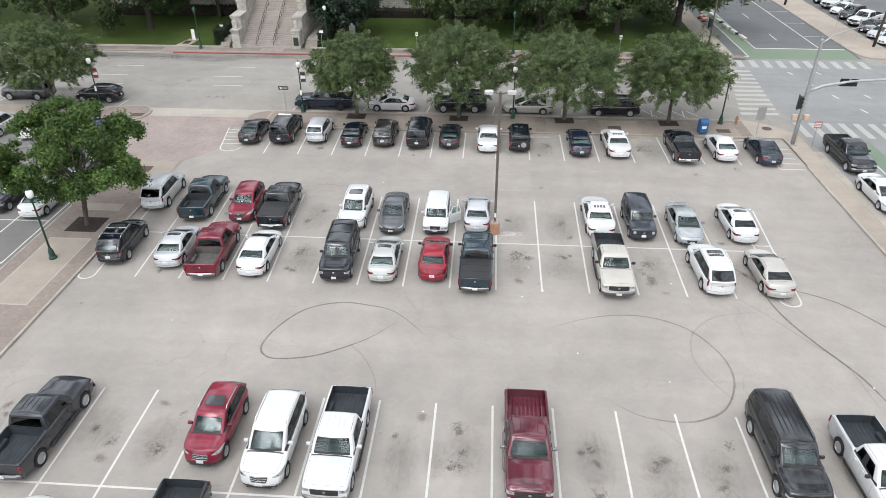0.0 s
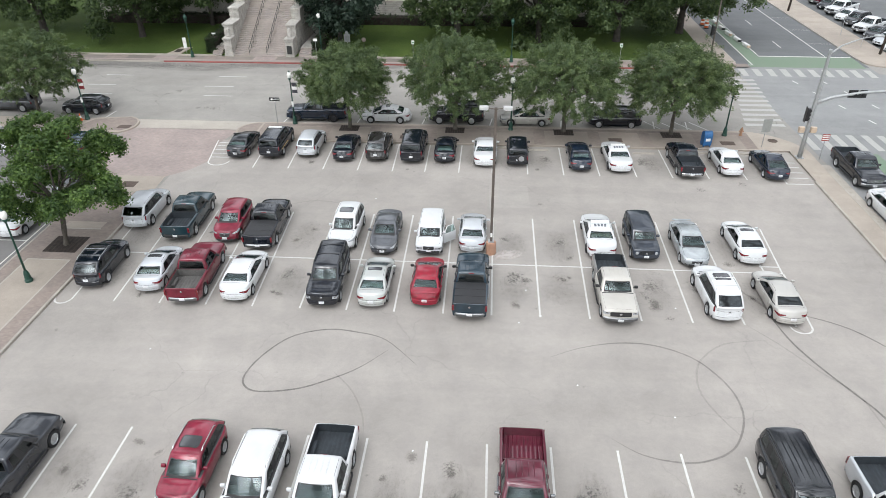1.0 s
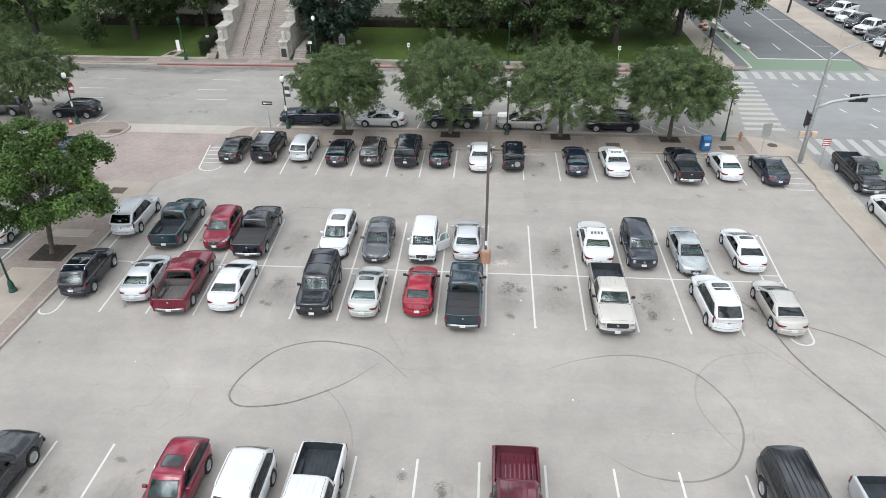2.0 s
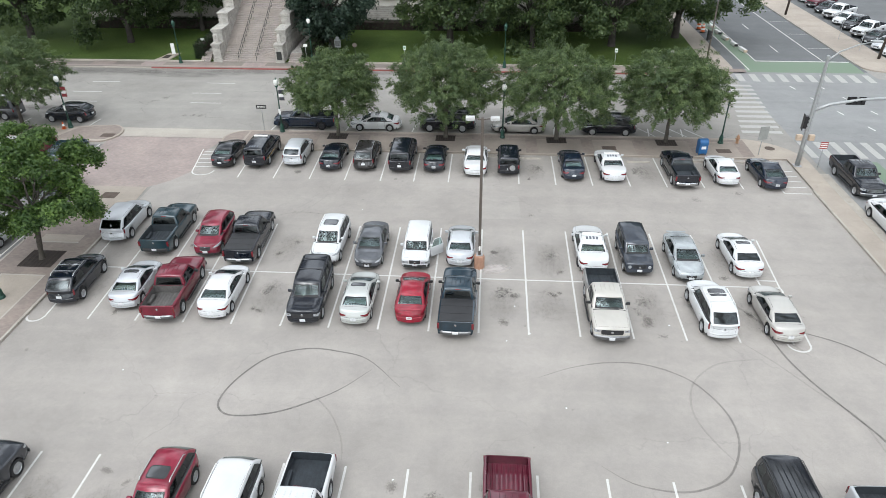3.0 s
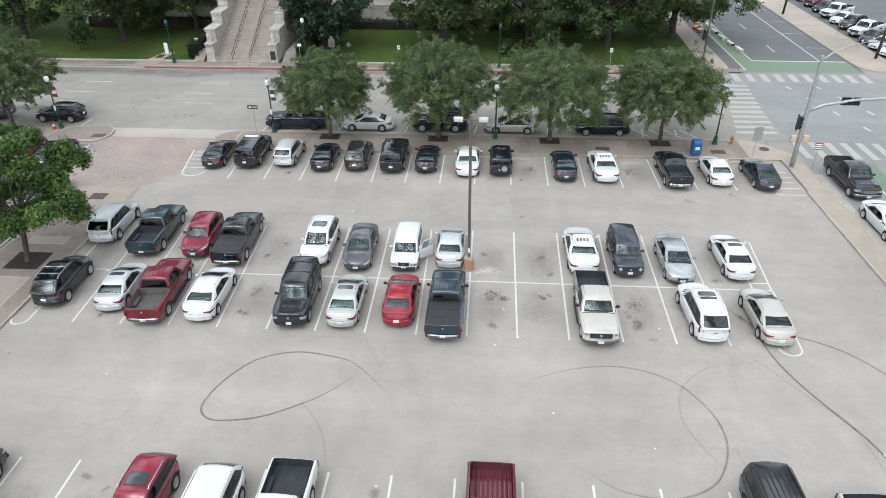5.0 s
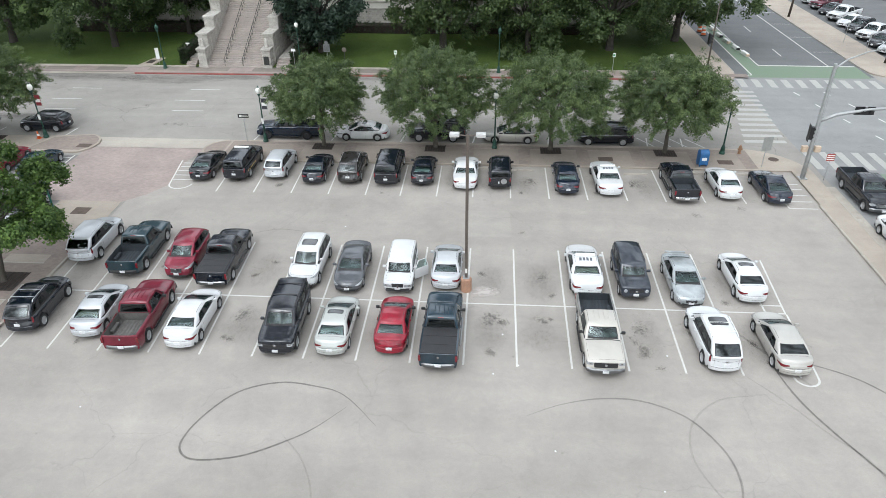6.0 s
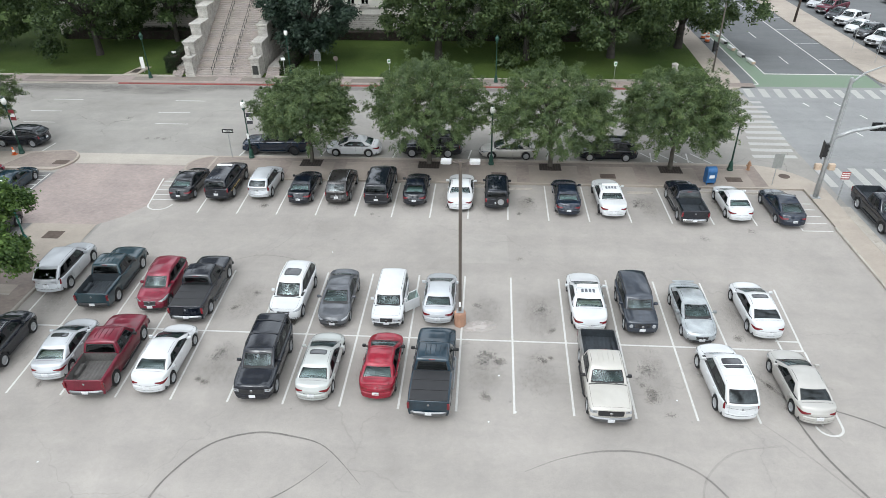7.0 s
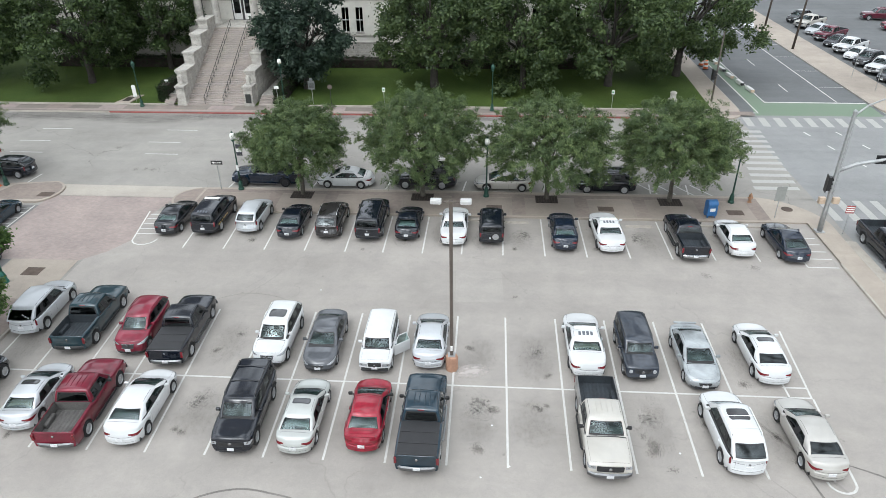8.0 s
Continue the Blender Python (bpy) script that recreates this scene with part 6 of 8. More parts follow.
park("suv", -9.0, 53.8, AWAY, C_BROWN, "brown-grey crossover with red taillights", 0, L=4.75, group=G1, seed=28, rails=ALLOY)
park("big_suv", -6.0, 53.6, AWAY, C_BLACK, "large black sport utility with chrome trim", 0, "sport_utility", L=5.3, group=G1, seed=29, rails=PLASTIC)
park("coupe", -3.25, 53.8, AWAY, C_BLACK, "small black sedan with pale rear glass", 0, L=4.6, group=G1, seed=30)
park("sedan", 0.12, 53.2, AWAY, C_WHITE, "white older full-size sedan", 0, L=5.2, W=1.93, group=G1, seed=31, cf=0.20, cr=-0.27, rr=-0.15)
park("boxy", 2.8, 53.5, AWAY, C_BLACK, "black small sport utility with a rear spare wheel", 0, "sport_utility", L=4.4, spare=True, group=G1, seed=32, rails=PLASTIC)
park("sedan", 7.9, 52.8, AWAY, C_NAVY, "dark navy sedan in the far row", 0, L=5.0, group=G1, seed=33)
park("sedan", 11.0, 52.7, AWAY, C_WHITE, "white police sedan with black roof marks", 2, L=5.3, W=1.96, H=1.47, lightbar=0.7, bar_look=WHITE_METAL, group=G1, seed=34, rims=3, category="police car", cf=0.20, cr=-0.27, rr=-0.15)
park("pickup", 16.35, 51.9, AWAY, C_BLACK, "black pickup truck with an open bed", 1, "pickup_truck", L=5.4, W=1.93, H=1.78, group=G1, seed=35, bumper=CHROME)
park("sedan", 19.75, 52.5, AWAY, C_WHITE, "white sedan beside the blue mailbox", 1, L=4.75, group=G1, seed=36)
park("coupe", 23.05, 51.9, AWAY, C_NAVY, "dark blue-grey fastback sedan beside hatched lines", 2, L=5.0, W=1.9, H=1.48, group=G1, seed=37)
# front row
park("pickup", -19.85, 18.0, AWAY, C_STEEL, "dark grey crew cab pickup with an open black bed", -2, "pickup_truck", L=5.75, group=G3, seed=38, step_look=PLASTIC)
park("suv", -11.85, 19.3, NEAR, C_RED, "red compact sport utility with a sunroof and roof bars", -1, L=4.45, W=1.82, H=1.72, sunroof=True, rails=ALLOY, group=G3, seed=39, bars=CHROME)
park("suv", -8.95, 18.3, NEAR, C_WHITE, "white three-row crossover with a chrome waterfall grille", -1, L=5.1, W=2.0, H=1.8, rails=WHITE_METAL, group=G3, seed=40, bars=CHROME)
park("pickup", -6.05, 17.8, NEAR, C_WHITE, "white pickup truck with an open dark bed", -1, "pickup_truck", L=5.85, group=G3, seed=41, mirror=paint(*C_WHITE))
park("pickup", 2.25, 18.2, NEAR, C_MAROON, "maroon pickup truck with chrome mirrors and steps", 0, "pickup_truck", L=5.75, group=G3, seed=42, mirror=CHROME, step_look=CHROME, liner=paint(*C_MAROON))
park("big_suv", 13.45, 18.7, NEAR, C_GRAPHITE, "long dark charcoal sport utility with silver wheels", 1, "sport_utility", L=5.65, group=G3, seed=43, rims=0, ribs=True, rails=PLASTIC)
park("pickup", 17.0, 17.7, NEAR, C_WHITE, "white pickup truck with a silver-sided open dark bed", 2, "pickup_truck", L=5.6, bed_colour=C_SILVER, group=G3, seed=44, H=1.85)
park("sedan", -17.6, 12.5, AWAY, C_WHITE, "white sedan with a pale roof", 0, L=4.7, group=G3, seed=45)
park("pickup", -11.75, 12.1, NEAR, C_BLACK, "black pickup truck with a ribbed bed liner", 0, "pickup_truck", L=5.75, group=G3, seed=46)
park("sedan", -3.5, 13.0, AWAY, C_BLUE, "bright blue sedan parked nose out", 0, L=4.7, group=G3, seed=47)
# parked along the street, facing west
for kind, x, y, col, text, o in (
    ("pickup", -16.1, 63.75, C_DEEP, "dark blue pickup truck parked under a street tree", dict(L=5.8, rims=3, name="pickup_truck")),
    ("sedan", -9.4, 63.6, C_WHITE, "white sedan with a sunroof parked at the kerb", dict(L=4.8, sunroof=True)),
    ("big_suv", -2.7, 63.75, C_BLACK, "black sport utility parked under a street tree", dict(L=5.2, name="sport_utility")),
    ("sedan", 3.85, 63.55, C_TAN, "tan silver sedan parked at the kerb", dict(L=4.95)),
    ("suv", 12.05, 63.5, C_BLACK, "black sport utility with roof rails parked at the kerb", dict(L=5.0, rails=ALLOY, name="sport_utility")),
    ("big_suv", -47.2, 64.7, C_GREY, "grey sport utility parked under a street tree", dict(L=5.1, name="sport_utility", rails=ALLOY)),
    ("suv", -39.5, 64.4, C_BLACK, "black crossover parked at the kerb", dict(L=4.7, H=1.62, seed=2)),
):
    vehicle(kind, x, y, 0, 90, col, text, group=G4, **o)
park("pickup", 29.7, 50.8, NEAR, C_BLACK, "black crew cab pickup with a chrome nose", 0, "pickup_truck", L=5.75, group=G4, seed=50, grille=CHROME)
park("sedan", 29.25, 44.3, NEAR, C_WHITE, "white police sedan parked on the cross street", 0, L=5.3, W=1.95, lightbar=0.6, group=G4, seed=51, category="police car")
# older lot beyond the median
G5 = "cars in the older lot"
park("suv", -44.7, 53.6, AWAY, C_WHITE, "white crossover in the older lot", 0, L=4.7, group=G5, seed=52)
park("sedan", -41.0, 53.6, AWAY, C_WHITE, "white sedan in the older lot", 0, L=4.8, group=G5, seed=53)
park("sedan", -38.2, 54.0, AWAY, C_RED, "dark red sedan in the older lot", 0, L=4.7, group=G5, seed=54)
park("sedan", -35.0, 53.4, AWAY, C_BLUEBLACK, "dark blue-grey sedan beside hatched lines", 0, L=4.8, group=G5, seed=55)
park("sedan", -32.3, 39.9, AWAY, C_WHITE, "white sedan beside the median tree", 0, L=4.75, group=G5, seed=56)
park("boxy", -35.4, 40.6, NEAR, C_BLACK, "black off-road sport utility in the older lot", 0, "sport_utility", L=4.4, spare=True, group=G5, seed=57)
park("suv", -31.9, 46.2, NEAR, C_CHARCOAL, "dark sport utility with a chrome nose in the older lot", 0, L=4.8, group=G5, seed=58, grille=CHROME)
# far lot, noses to the wide sidewalk
G6 = "cars in the far lot"
for i, (kind, y, col, text) in enumerate((
    ("sedan", 89.0, C_WHITE, "white sedan in the far lot"),
    ("sedan", 92.0, C_SILVER, "silver sedan in the far lot"),
    ("sedan", 95.0, C_CHARCOAL, "dark grey sedan in the far lot"),
    ("pickup", 98.2, C_WHITE, "white work truck in the far lot"),
    ("suv", 102.0, C_CHARCOAL, "dark grey crossover in the far lot"),
    ("sedan", 105.2, C_WHITE, "white sedan in the far lot"),
    ("pickup", 108.6, C_WHITE, "white pickup truck in the far lot"),
    ("sedan", 112.4, C_BLACK, "black sedan in the far lot"),
    ("pickup", 116.0, C_MAROON, "maroon pickup truck in the far lot"),
    ("sedan", 120.0, C_SILVER, "silver sedan in the far lot"),
    ("pickup", 124.4, C_CREAM, "pale pickup truck in the far lot"),
    ("suv", 128.6, C_CHARCOAL, "dark crossover in the far lot"),
)):
    vehicle(kind, 48.9 + 0.05 * (y - 95) + 0.8 * KINDS[kind]["L"] / 2, y + 0.6 * KINDS[kind]["L"] / 2, 0.006, 126, col, text, "pickup_truck" if kind == "pickup" else "car", group=G6, seed=i, far_off=True)
vehicle("pickup", 66.0, 131.5, 0.006, 80, C_MAROON, "dark red pickup truck in the far lot", "pickup_truck", group=G6, far_off=True)
vehicle("pickup", 65.5, 123.5, 0.006, 80, C_RED, "red pickup truck in the far lot", "pickup_truck", group=G6, far_off=True)
vehicle("sedan", 42.5, 125.5, 0.0, 180, C_WHITE, "white sedan parked on the side street", group=G4)

# the open front door of the boxy hatchback
hinge = part("open_door", box(-0.035, 0.035, -1.0, 0.0, 0.32, 1.0, 0.02), paint(*C_WHITE), open_car, "white car door swung open")
hinge.matrix_basis = pose(-0.90, 0.72, 0, 0, 0, -50)
part("door_frame", tube([(0, -0.98, 1.0), (0.06, -0.85, 1.48), (0.06, -0.35, 1.48), (0, -0.02, 1.0)], 0.025, 6), paint(*C_WHITE), hinge)
bm = bmesh.new()
bm.faces.new([bm.verts.new(p) for p in ((0.0, -0.95, 1.0), (0.05, -0.84, 1.46), (0.05, -0.36, 1.46), (0.0, -0.04, 1.0))])
part("door_glass", bm, CLEAR_GLASS, hinge)

# ---- trees ----
def leaf_cloud(centres, sizes, per, leaf, seed, droop=0.0, narrow=0.55, outward=None, spray=0.0):
    """Many small leaf blades gathered in clumps; returns a mesh."""
    rng = np.random.default_rng(seed)
    n = len(centres) * per
    base = np.repeat(np.asarray(centres, float), per, 0)
    spread = np.repeat(np.asarray(sizes, float), per, 0)
    off = rng.normal(0, 0.5, (n, 3)) * spread[:, None] * (1, 1, 0.75)
    if spray:
        # leaves strung along shoots that arch outwards and hang at their ends
        way = np.asarray(centres, float) - np.asarray(outward)
        way /= np.linalg.norm(way, axis=1, keepdims=True) + 1e-6
        way = way + rng.normal(0, 0.42, way.shape)
        way /= np.linalg.norm(way, axis=1, keepdims=True) + 1e-6
        way = np.repeat(way * spray * rng.uniform(0.5, 1.25, (len(way), 1)), per, 0)
        t = rng.uniform(-0.35, 1.0, (n, 1))
        off = off * (1.0 - 0.5 * np.clip(t, 0, 1)) + way * t
        off[:, 2] -= 0.38 * spray * np.clip(t[:, 0], 0, 1) ** 2
    pos = base + off
    pos[:, 2] -= droop * np.linalg.norm(off[:, :2], axis=1)
    normal = rng.normal(0, 1, (n, 3)) * 0.5
    normal[:, 2] += 0.55
    normal += 0.95 * off / (np.linalg.norm(off, axis=1, keepdims=True) + 1e-6)
    normal /= np.linalg.norm(normal, axis=1, keepdims=True)
    along = rng.normal(0, 1, (n, 3))
    if outward is not None:
        out = pos - np.asarray(outward)
        along = along * 0.8 + 1.1 * out / (np.linalg.norm(out, axis=1, keepdims=True) + 1e-6)
        along[:, 2] -= droop * 1.5
    along -= (along * normal).sum(1, keepdims=True) * normal
    along /= np.linalg.norm(along, axis=1, keepdims=True) + 1e-9
    across = np.cross(normal, along)
    size = leaf * rng.uniform(0.6, 1.35, (n, 1))
    a, b = along * size, across * size * narrow * 0.5
    verts = np.stack([pos - a * 0.5, pos + b, pos + a * 0.5, pos - b], 1).reshape(-1, 3)
    me = bpy.data.meshes.new("crown")
    me.vertices.add(4 * n)
    me.vertices.foreach_set("co", verts.ravel())
    me.loops.add(4 * n)
    me.loops.foreach_set("vertex_index", np.arange(4 * n, dtype=np.int32))
    me.polygons.add(n)
    me.polygons.foreach_set("loop_start", np.arange(0, 4 * n, 4, dtype=np.int32))
    me.update(calc_edges=True)
    return me


def plant(x, y, z0, label, height, radius, base, trunk_r, bark, leaves, seed, clumps=260, per=70, leaf=0.2, clump=0.75, droop=0.2, narrow=0.5, lean=(0.0, 0.0), squash=1.0, stems=1, name="tree", fork=None, group="street trees", thin=-0.33, ragged=0.30, spray=0.0, lobes=0, lobe=0.34):
    """A tree: forked trunk and limbs, a crown of leaf clumps at the limbs' ends with gaps."""
    rnd = random.Random(seed)
    thing = tagged(empty(name, pose(x, y, z0)), label, "tree", group)
    cz, rz = (base + height) / 2, (height - base) / 2
    fork = fork or base + 0.25 * rz
    wood = bmesh.new()
    centres, sizes = [], []
    fz = [0, fork * 0.35, fork * 0.7, fork]
    pts = [(lean[0] * q / fork + 0.07 * rnd.uniform(-1, 1) * (i > 0), lean[1] * q / fork + 0.07 * rnd.uniform(-1, 1) * (i > 0), q) for i, q in enumerate(fz)]
    add_tube(wood, [(0, 0, -0.1), *pts], [trunk_r * 1.5, trunk_r * 1.25, trunk_r, trunk_r * 0.92, trunk_r * 0.85], 10)
    top = Vector(pts[-1])
    tips = []
    limbs = 7 + int(radius)
    for i in range(limbs):
        a = 2 * math.pi * (i + rnd.uniform(-0.3, 0.3)) / limbs
        up = rnd.uniform(-0.15, 0.85)
        end = Vector((lean[0] + radius * 0.72 * math.cos(a) * math.cos(up), lean[1] + radius * 0.72 * squash * math.sin(a) * math.cos(up), cz + rz * 0.75 * math.sin(up)))
        mid = top.lerp(end, 0.5) + Vector((rnd.uniform(-0.3, 0.3), rnd.uniform(-0.3, 0.3), 0.12 * radius))
        add_tube(wood, [top - Vector((0, 0, 0.2)), top.lerp(mid, 0.5) + Vector((0, 0, 0.08 * radius)), mid, end], [trunk_r * 0.55, trunk_r * 0.42, trunk_r * 0.28, trunk_r * 0.08], 6)
        tips.append((mid, end))
        for _ in range(3):
            e2 = mid.lerp(end, rnd.uniform(0.2, 0.8)) + Vector((rnd.uniform(-1, 1), rnd.uniform(-1, 1), rnd.uniform(-0.3, 0.8))) * radius * 0.3
            add_tube(wood, [mid, mid.lerp(e2, 0.5) + Vector((0, 0, 0.1)), e2], [trunk_r * 0.22, trunk_r * 0.15, trunk_r * 0.05], 5)
    part("trunk", wood, bark, thing, smooth=True)
    ga = math.pi * (3 - math.sqrt(5))
    for i in range(lobes):
        # a lobed crown: clumps over rounded masses with deep gaps between them
        v = 1 - 1.95 * (i + 0.5) / lobes + rnd.uniform(-0.05, 0.05)
        h = math.sqrt(max(0.02, 1 - v * v))
        a = ga * i + rnd.uniform(-0.4, 0.4)
        shell = rnd.uniform(0.70, 0.95) * (1 + ragged * noise.noise((1.9 * math.cos(a) * h + seed, 1.9 * math.sin(a) * h, 1.9 * v)))
        mass = Vector((lean[0] + radius * h * math.cos(a) * shell, lean[1] + radius * squash * h * math.sin(a) * shell, cz + rz * v * shell))
        wide = radius * lobe * rnd.uniform(0.65, 1.2)
        for q in range(max(4, int(clumps / lobes))):
            d = Vector((rnd.gauss(0, 1), rnd.gauss(0, 1), rnd.gauss(0.35, 0.8))).normalized()
            d = (d + 0.45 * Vector((math.cos(a) * h, math.sin(a) * h, v))).normalized()
            r = wide * rnd.uniform(0.6, 1.0)
            centres.append((mass.x + d.x * r, mass.y + d.y * r, max(0.9, mass.z + d.z * r * 0.8)))
            sizes.append(clump * rnd.uniform(0.6, 1.25))
    for i in range(0 if lobes else clumps):
        v = 1 - 1.72 * (i + 0.5) / clumps
        h = math.sqrt(max(0, 1 - v * v))
        a = ga * i + rnd.uniform(-0.25, 0.25)
        lump = 1 + ragged * noise.noise((2.3 * math.cos(a) * h + seed, 2.3 * math.sin(a) * h, 2.3 * v)) + 0.14 * noise.noise((6 * math.cos(a) * h, 6 * math.sin(a) * h + seed, 6 * v))
        gap = noise.noise((4.1 * math.cos(a) * h, 4.1 * math.sin(a) * h, 4.1 * v + seed * 1.7))
        shell = (rnd.uniform(0.78, 1.0) if rnd.random() < 0.72 else rnd.uniform(0.35, 0.75)) * lump
        if gap < thin and shell > 0.6:
            continue
        centres.append((lean[0] + radius * h * math.cos(a) * shell, lean[1] + radius * squash * h * math.sin(a) * shell, cz + rz * v * shell))
        sizes.append(clump * rnd.uniform(0.6, 1.25))
    me = leaf_cloud(centres, sizes, per, leaf, seed, droop, narrow, (lean[0], lean[1], cz - rz * 0.6), spray)
    part_mesh("crown", me, leaves, thing)
    return thing


OAK = dict(bark=BARK, leaves=LEAF_OAK, leaf=0.25, clump=0.36, droop=0.12, narrow=0.22, clumps=760, per=100, thin=-0.36, spray=0.80, ragged=0.28)
plant(-12.55, 61.3, 0.13, "fine-leaved street oak over the sidewalk", 7.4, 3.6, 2.1, 0.15, seed=11, fork=2.3, **OAK)
plant(-2.75, 61.4, 0.13, "broad fine-leaved street oak over the sidewalk", 8.4, 4.55, 1.9, 0.18, seed=12, fork=2.1, **OAK)
plant(7.15, 61.3, 0.13, "drooping fine-leaved street oak over the sidewalk", 8.0, 4.75, 1.7, 0.18, seed=13, fork=2.0, **OAK)
plant(16.75, 61.2, 0.13, "dense fine-leaved street oak near the corner", 8.0, 4.25, 1.9, 0.17, seed=14, fork=2.1, **OAK)
plant(-42.9, 62.0, 0.13, "fine-leaved street oak over parked cars", 8.2, 4.5, 1.9, 0.17, seed=15, fork=2.1, **OAK)
plant(-27.75, 39.5, 0.13, "bright green broad-leaved tree on the median", 8.3, 4.4, 2.3, 0.17, BARK, LEAF_MAPLE, 16, clumps=800, per=84, leaf=0.20, clump=0.42, droop=0.15, narrow=0.6, lean=(0.25, 0.3), fork=2.6, squash=0.88, lobes=34, lobe=0.23, ragged=0.55)
PARK = dict(bark=BARK_DARK, leaf=0.36, clump=0.80, narrow=0.55, group="courthouse lawn trees", lobes=36, lobe=0.30)
for i, (x, y, h, rad, base, tr, cl, leaves, text) in enumerate((
    (-4.0, 90.5, 14.0, 6.4, 3.0, 0.45, 600, LEAF_MID, "large dark oak on the courthouse lawn"),
    (6.3, 90.6, 13.0, 5.6, 0.8, 0.36, 520, LEAF_MID, "low spreading dark oak on the courthouse lawn"),
    (16.3, 91.6, 14.0, 7.0, 1.6, 0.44, 560, LEAF_MID, "spreading dark oak on the courthouse lawn"),
    (25.0, 95.6, 15.5, 7.8, 0.8, 0.45, 620, LEAF_MID, "tall dark oak over the side street"),
    (-19.1, 89.6, 12.4, 4.5, 0.9, 0.30, 560, LEAF_CEDAR, "dense blue-green cedar beside the steps"),
    (-46.0, 91.0, 13.2, 7.2, 2.4, 0.40, 700, LEAF_DARK, "dark oak on the courthouse lawn"),
    (-60.5, 92.5, 14.0, 8.2, 3.0, 0.45, 640, LEAF_DARK, "leaning dark oak on the courthouse lawn"),
    (-76.0, 95.0, 13.0, 7.6, 3.0, 0.42, 380, LEAF_DARK, "dark oak at the edge of the lawn"),
    (-38.6, 97.0, 12.0, 4.6, 3.4, 0.30, 300, LEAF_DARK, "dark oak close to the courthouse"),
    (1.0, 103.5, 15.0, 6.5, 5.0, 0.40, 330, LEAF_DARK, "dark oak behind the front trees"),
    (17.0, 107.0, 16.0, 7.5, 5.0, 0.40, 380, LEAF_DARK, "dark oak behind the front trees"),
)):
    plant(x, y, 0.3, text, h, rad, base, tr, leaves=leaves, seed=30 + i, clumps=int(cl * 0.78), per=84, droop=0.25, fork=3.2, ragged=0.5, **PARK)

# ---- courthouse front and its steps ----
def courthouse():
    hall = tagged(empty("courthouse", pose(0, 0, 0)), "pale limestone courthouse front with tall windows", "building")
    wins = [(-46.0, 1.2), (-43.0, 1.2), (-39.5, 1.2), (-16.0, 0.9), (-14.2, 0.9), (-9.5, 0.9), (-7.7, 0.9), (-2.0, 0.9), (0.0, 0.9), (6.0, 0.9), (8.0, 0.9), (13.0, 0.9)]
    yw, top = 100.0, 16.0

    def wall(x0, x1, y0, y1, z0, z1, nm="wall"):
        return part(nm, box(x0, x1, y0, y1, z0, z1), WALL_STONE, hall)

    edges = sorted(wins)
    x = -56.0
    for cx, w in edges:
        if cx - w / 2 > x:
            wall(x, cx - w / 2, yw, yw + 0.6, 0.2, top)
        wall(cx - w / 2, cx + w / 2, yw, yw + 0.6, 0.2, 4.6)
        wall(cx - w / 2, cx + w / 2, yw, yw + 0.6, 7.6, top)
        win = part("window", box(cx - w / 2, cx + w / 2, yw + 0.28, yw + 0.31, 4.6, 7.6), WINDOW_GLASS, hall)
        part("window_frame", box(cx - 0.03, cx + 0.03, yw + 0.2, yw + 0.27, 4.6, 7.6), WHITE_METAL, win)
        part("window_rail", box(cx - w / 2, cx + w / 2, yw + 0.2, yw + 0.27, 6.0, 6.08), WHITE_METAL, win)
        part("window_sill", box(cx - w / 2 - 0.12, cx + w / 2 + 0.12, yw - 0.14, yw + 0.2, 4.42, 4.6, 0.02), STONE, win)
        x = cx + w / 2
    wall(x, 18.0, yw, yw + 0.6, 0.2, top)
    part("back_wall", box(-56, 18, yw + 0.9, yw + 1.2, 0.2, top), CABIN, hall)
    part("roof", box(-56.5, 18.5, yw - 0.4, yw + 24, top, top + 0.5, 0.05), STONE, hall)
    for zc in (3.2, 4.1, 8.4, 9.1, 12.0):
        part("string_course", box(-56.05, 18.05, yw - 0.10, yw - 0.004, zc, zc + 0.18, 0.03), STONE, hall)
    for q in range(11):
        part("stone_course", box(-56.02, 18.02, yw - 0.035, yw - 0.004, 0.3 + 0.27 * q, 0.3 + 0.27 * q + 0.24, 0.015), STONE, hall)
    # portico: landing, columns and a doorway
    part("landing", box(-34.5, -22.5, 95.3, yw + 0.0, 0.2, 6.1, 0.04), STONE, hall)
    for cx in (-33.6, -31.4, -26.6, -24.4):
        part("column", lathe([(0.62, 0), (0.62, 0.25), (0.52, 0.4), (0.48, 0.55), (0.44, 6.5), (0.56, 6.7), (0.6, 6.95)], 20, at=(cx, 97.0), z0=6.1), STONE, hall, smooth=False)
    part("entablature", box(-34.6, -23.4, 96.2, 97.9, 13.05, 14.6, 0.06), STONE, hall)
    door = part("doorway", box(-30.4, -27.6, yw - 0.12, yw - 0.006, 6.1, 9.6), CABIN, hall)
    for cx in (-29.7, -28.3):
        part("door_leaf", box(cx - 0.55, cx + 0.55, yw - 0.2, yw - 0.13, 6.15, 9.0, 0.02), WHITE_METAL, door)
        part("door_glass", box(cx - 0.4, cx + 0.4, yw - 0.212, yw - 0.204, 6.9, 8.8), WINDOW_GLASS, door)
    return hall


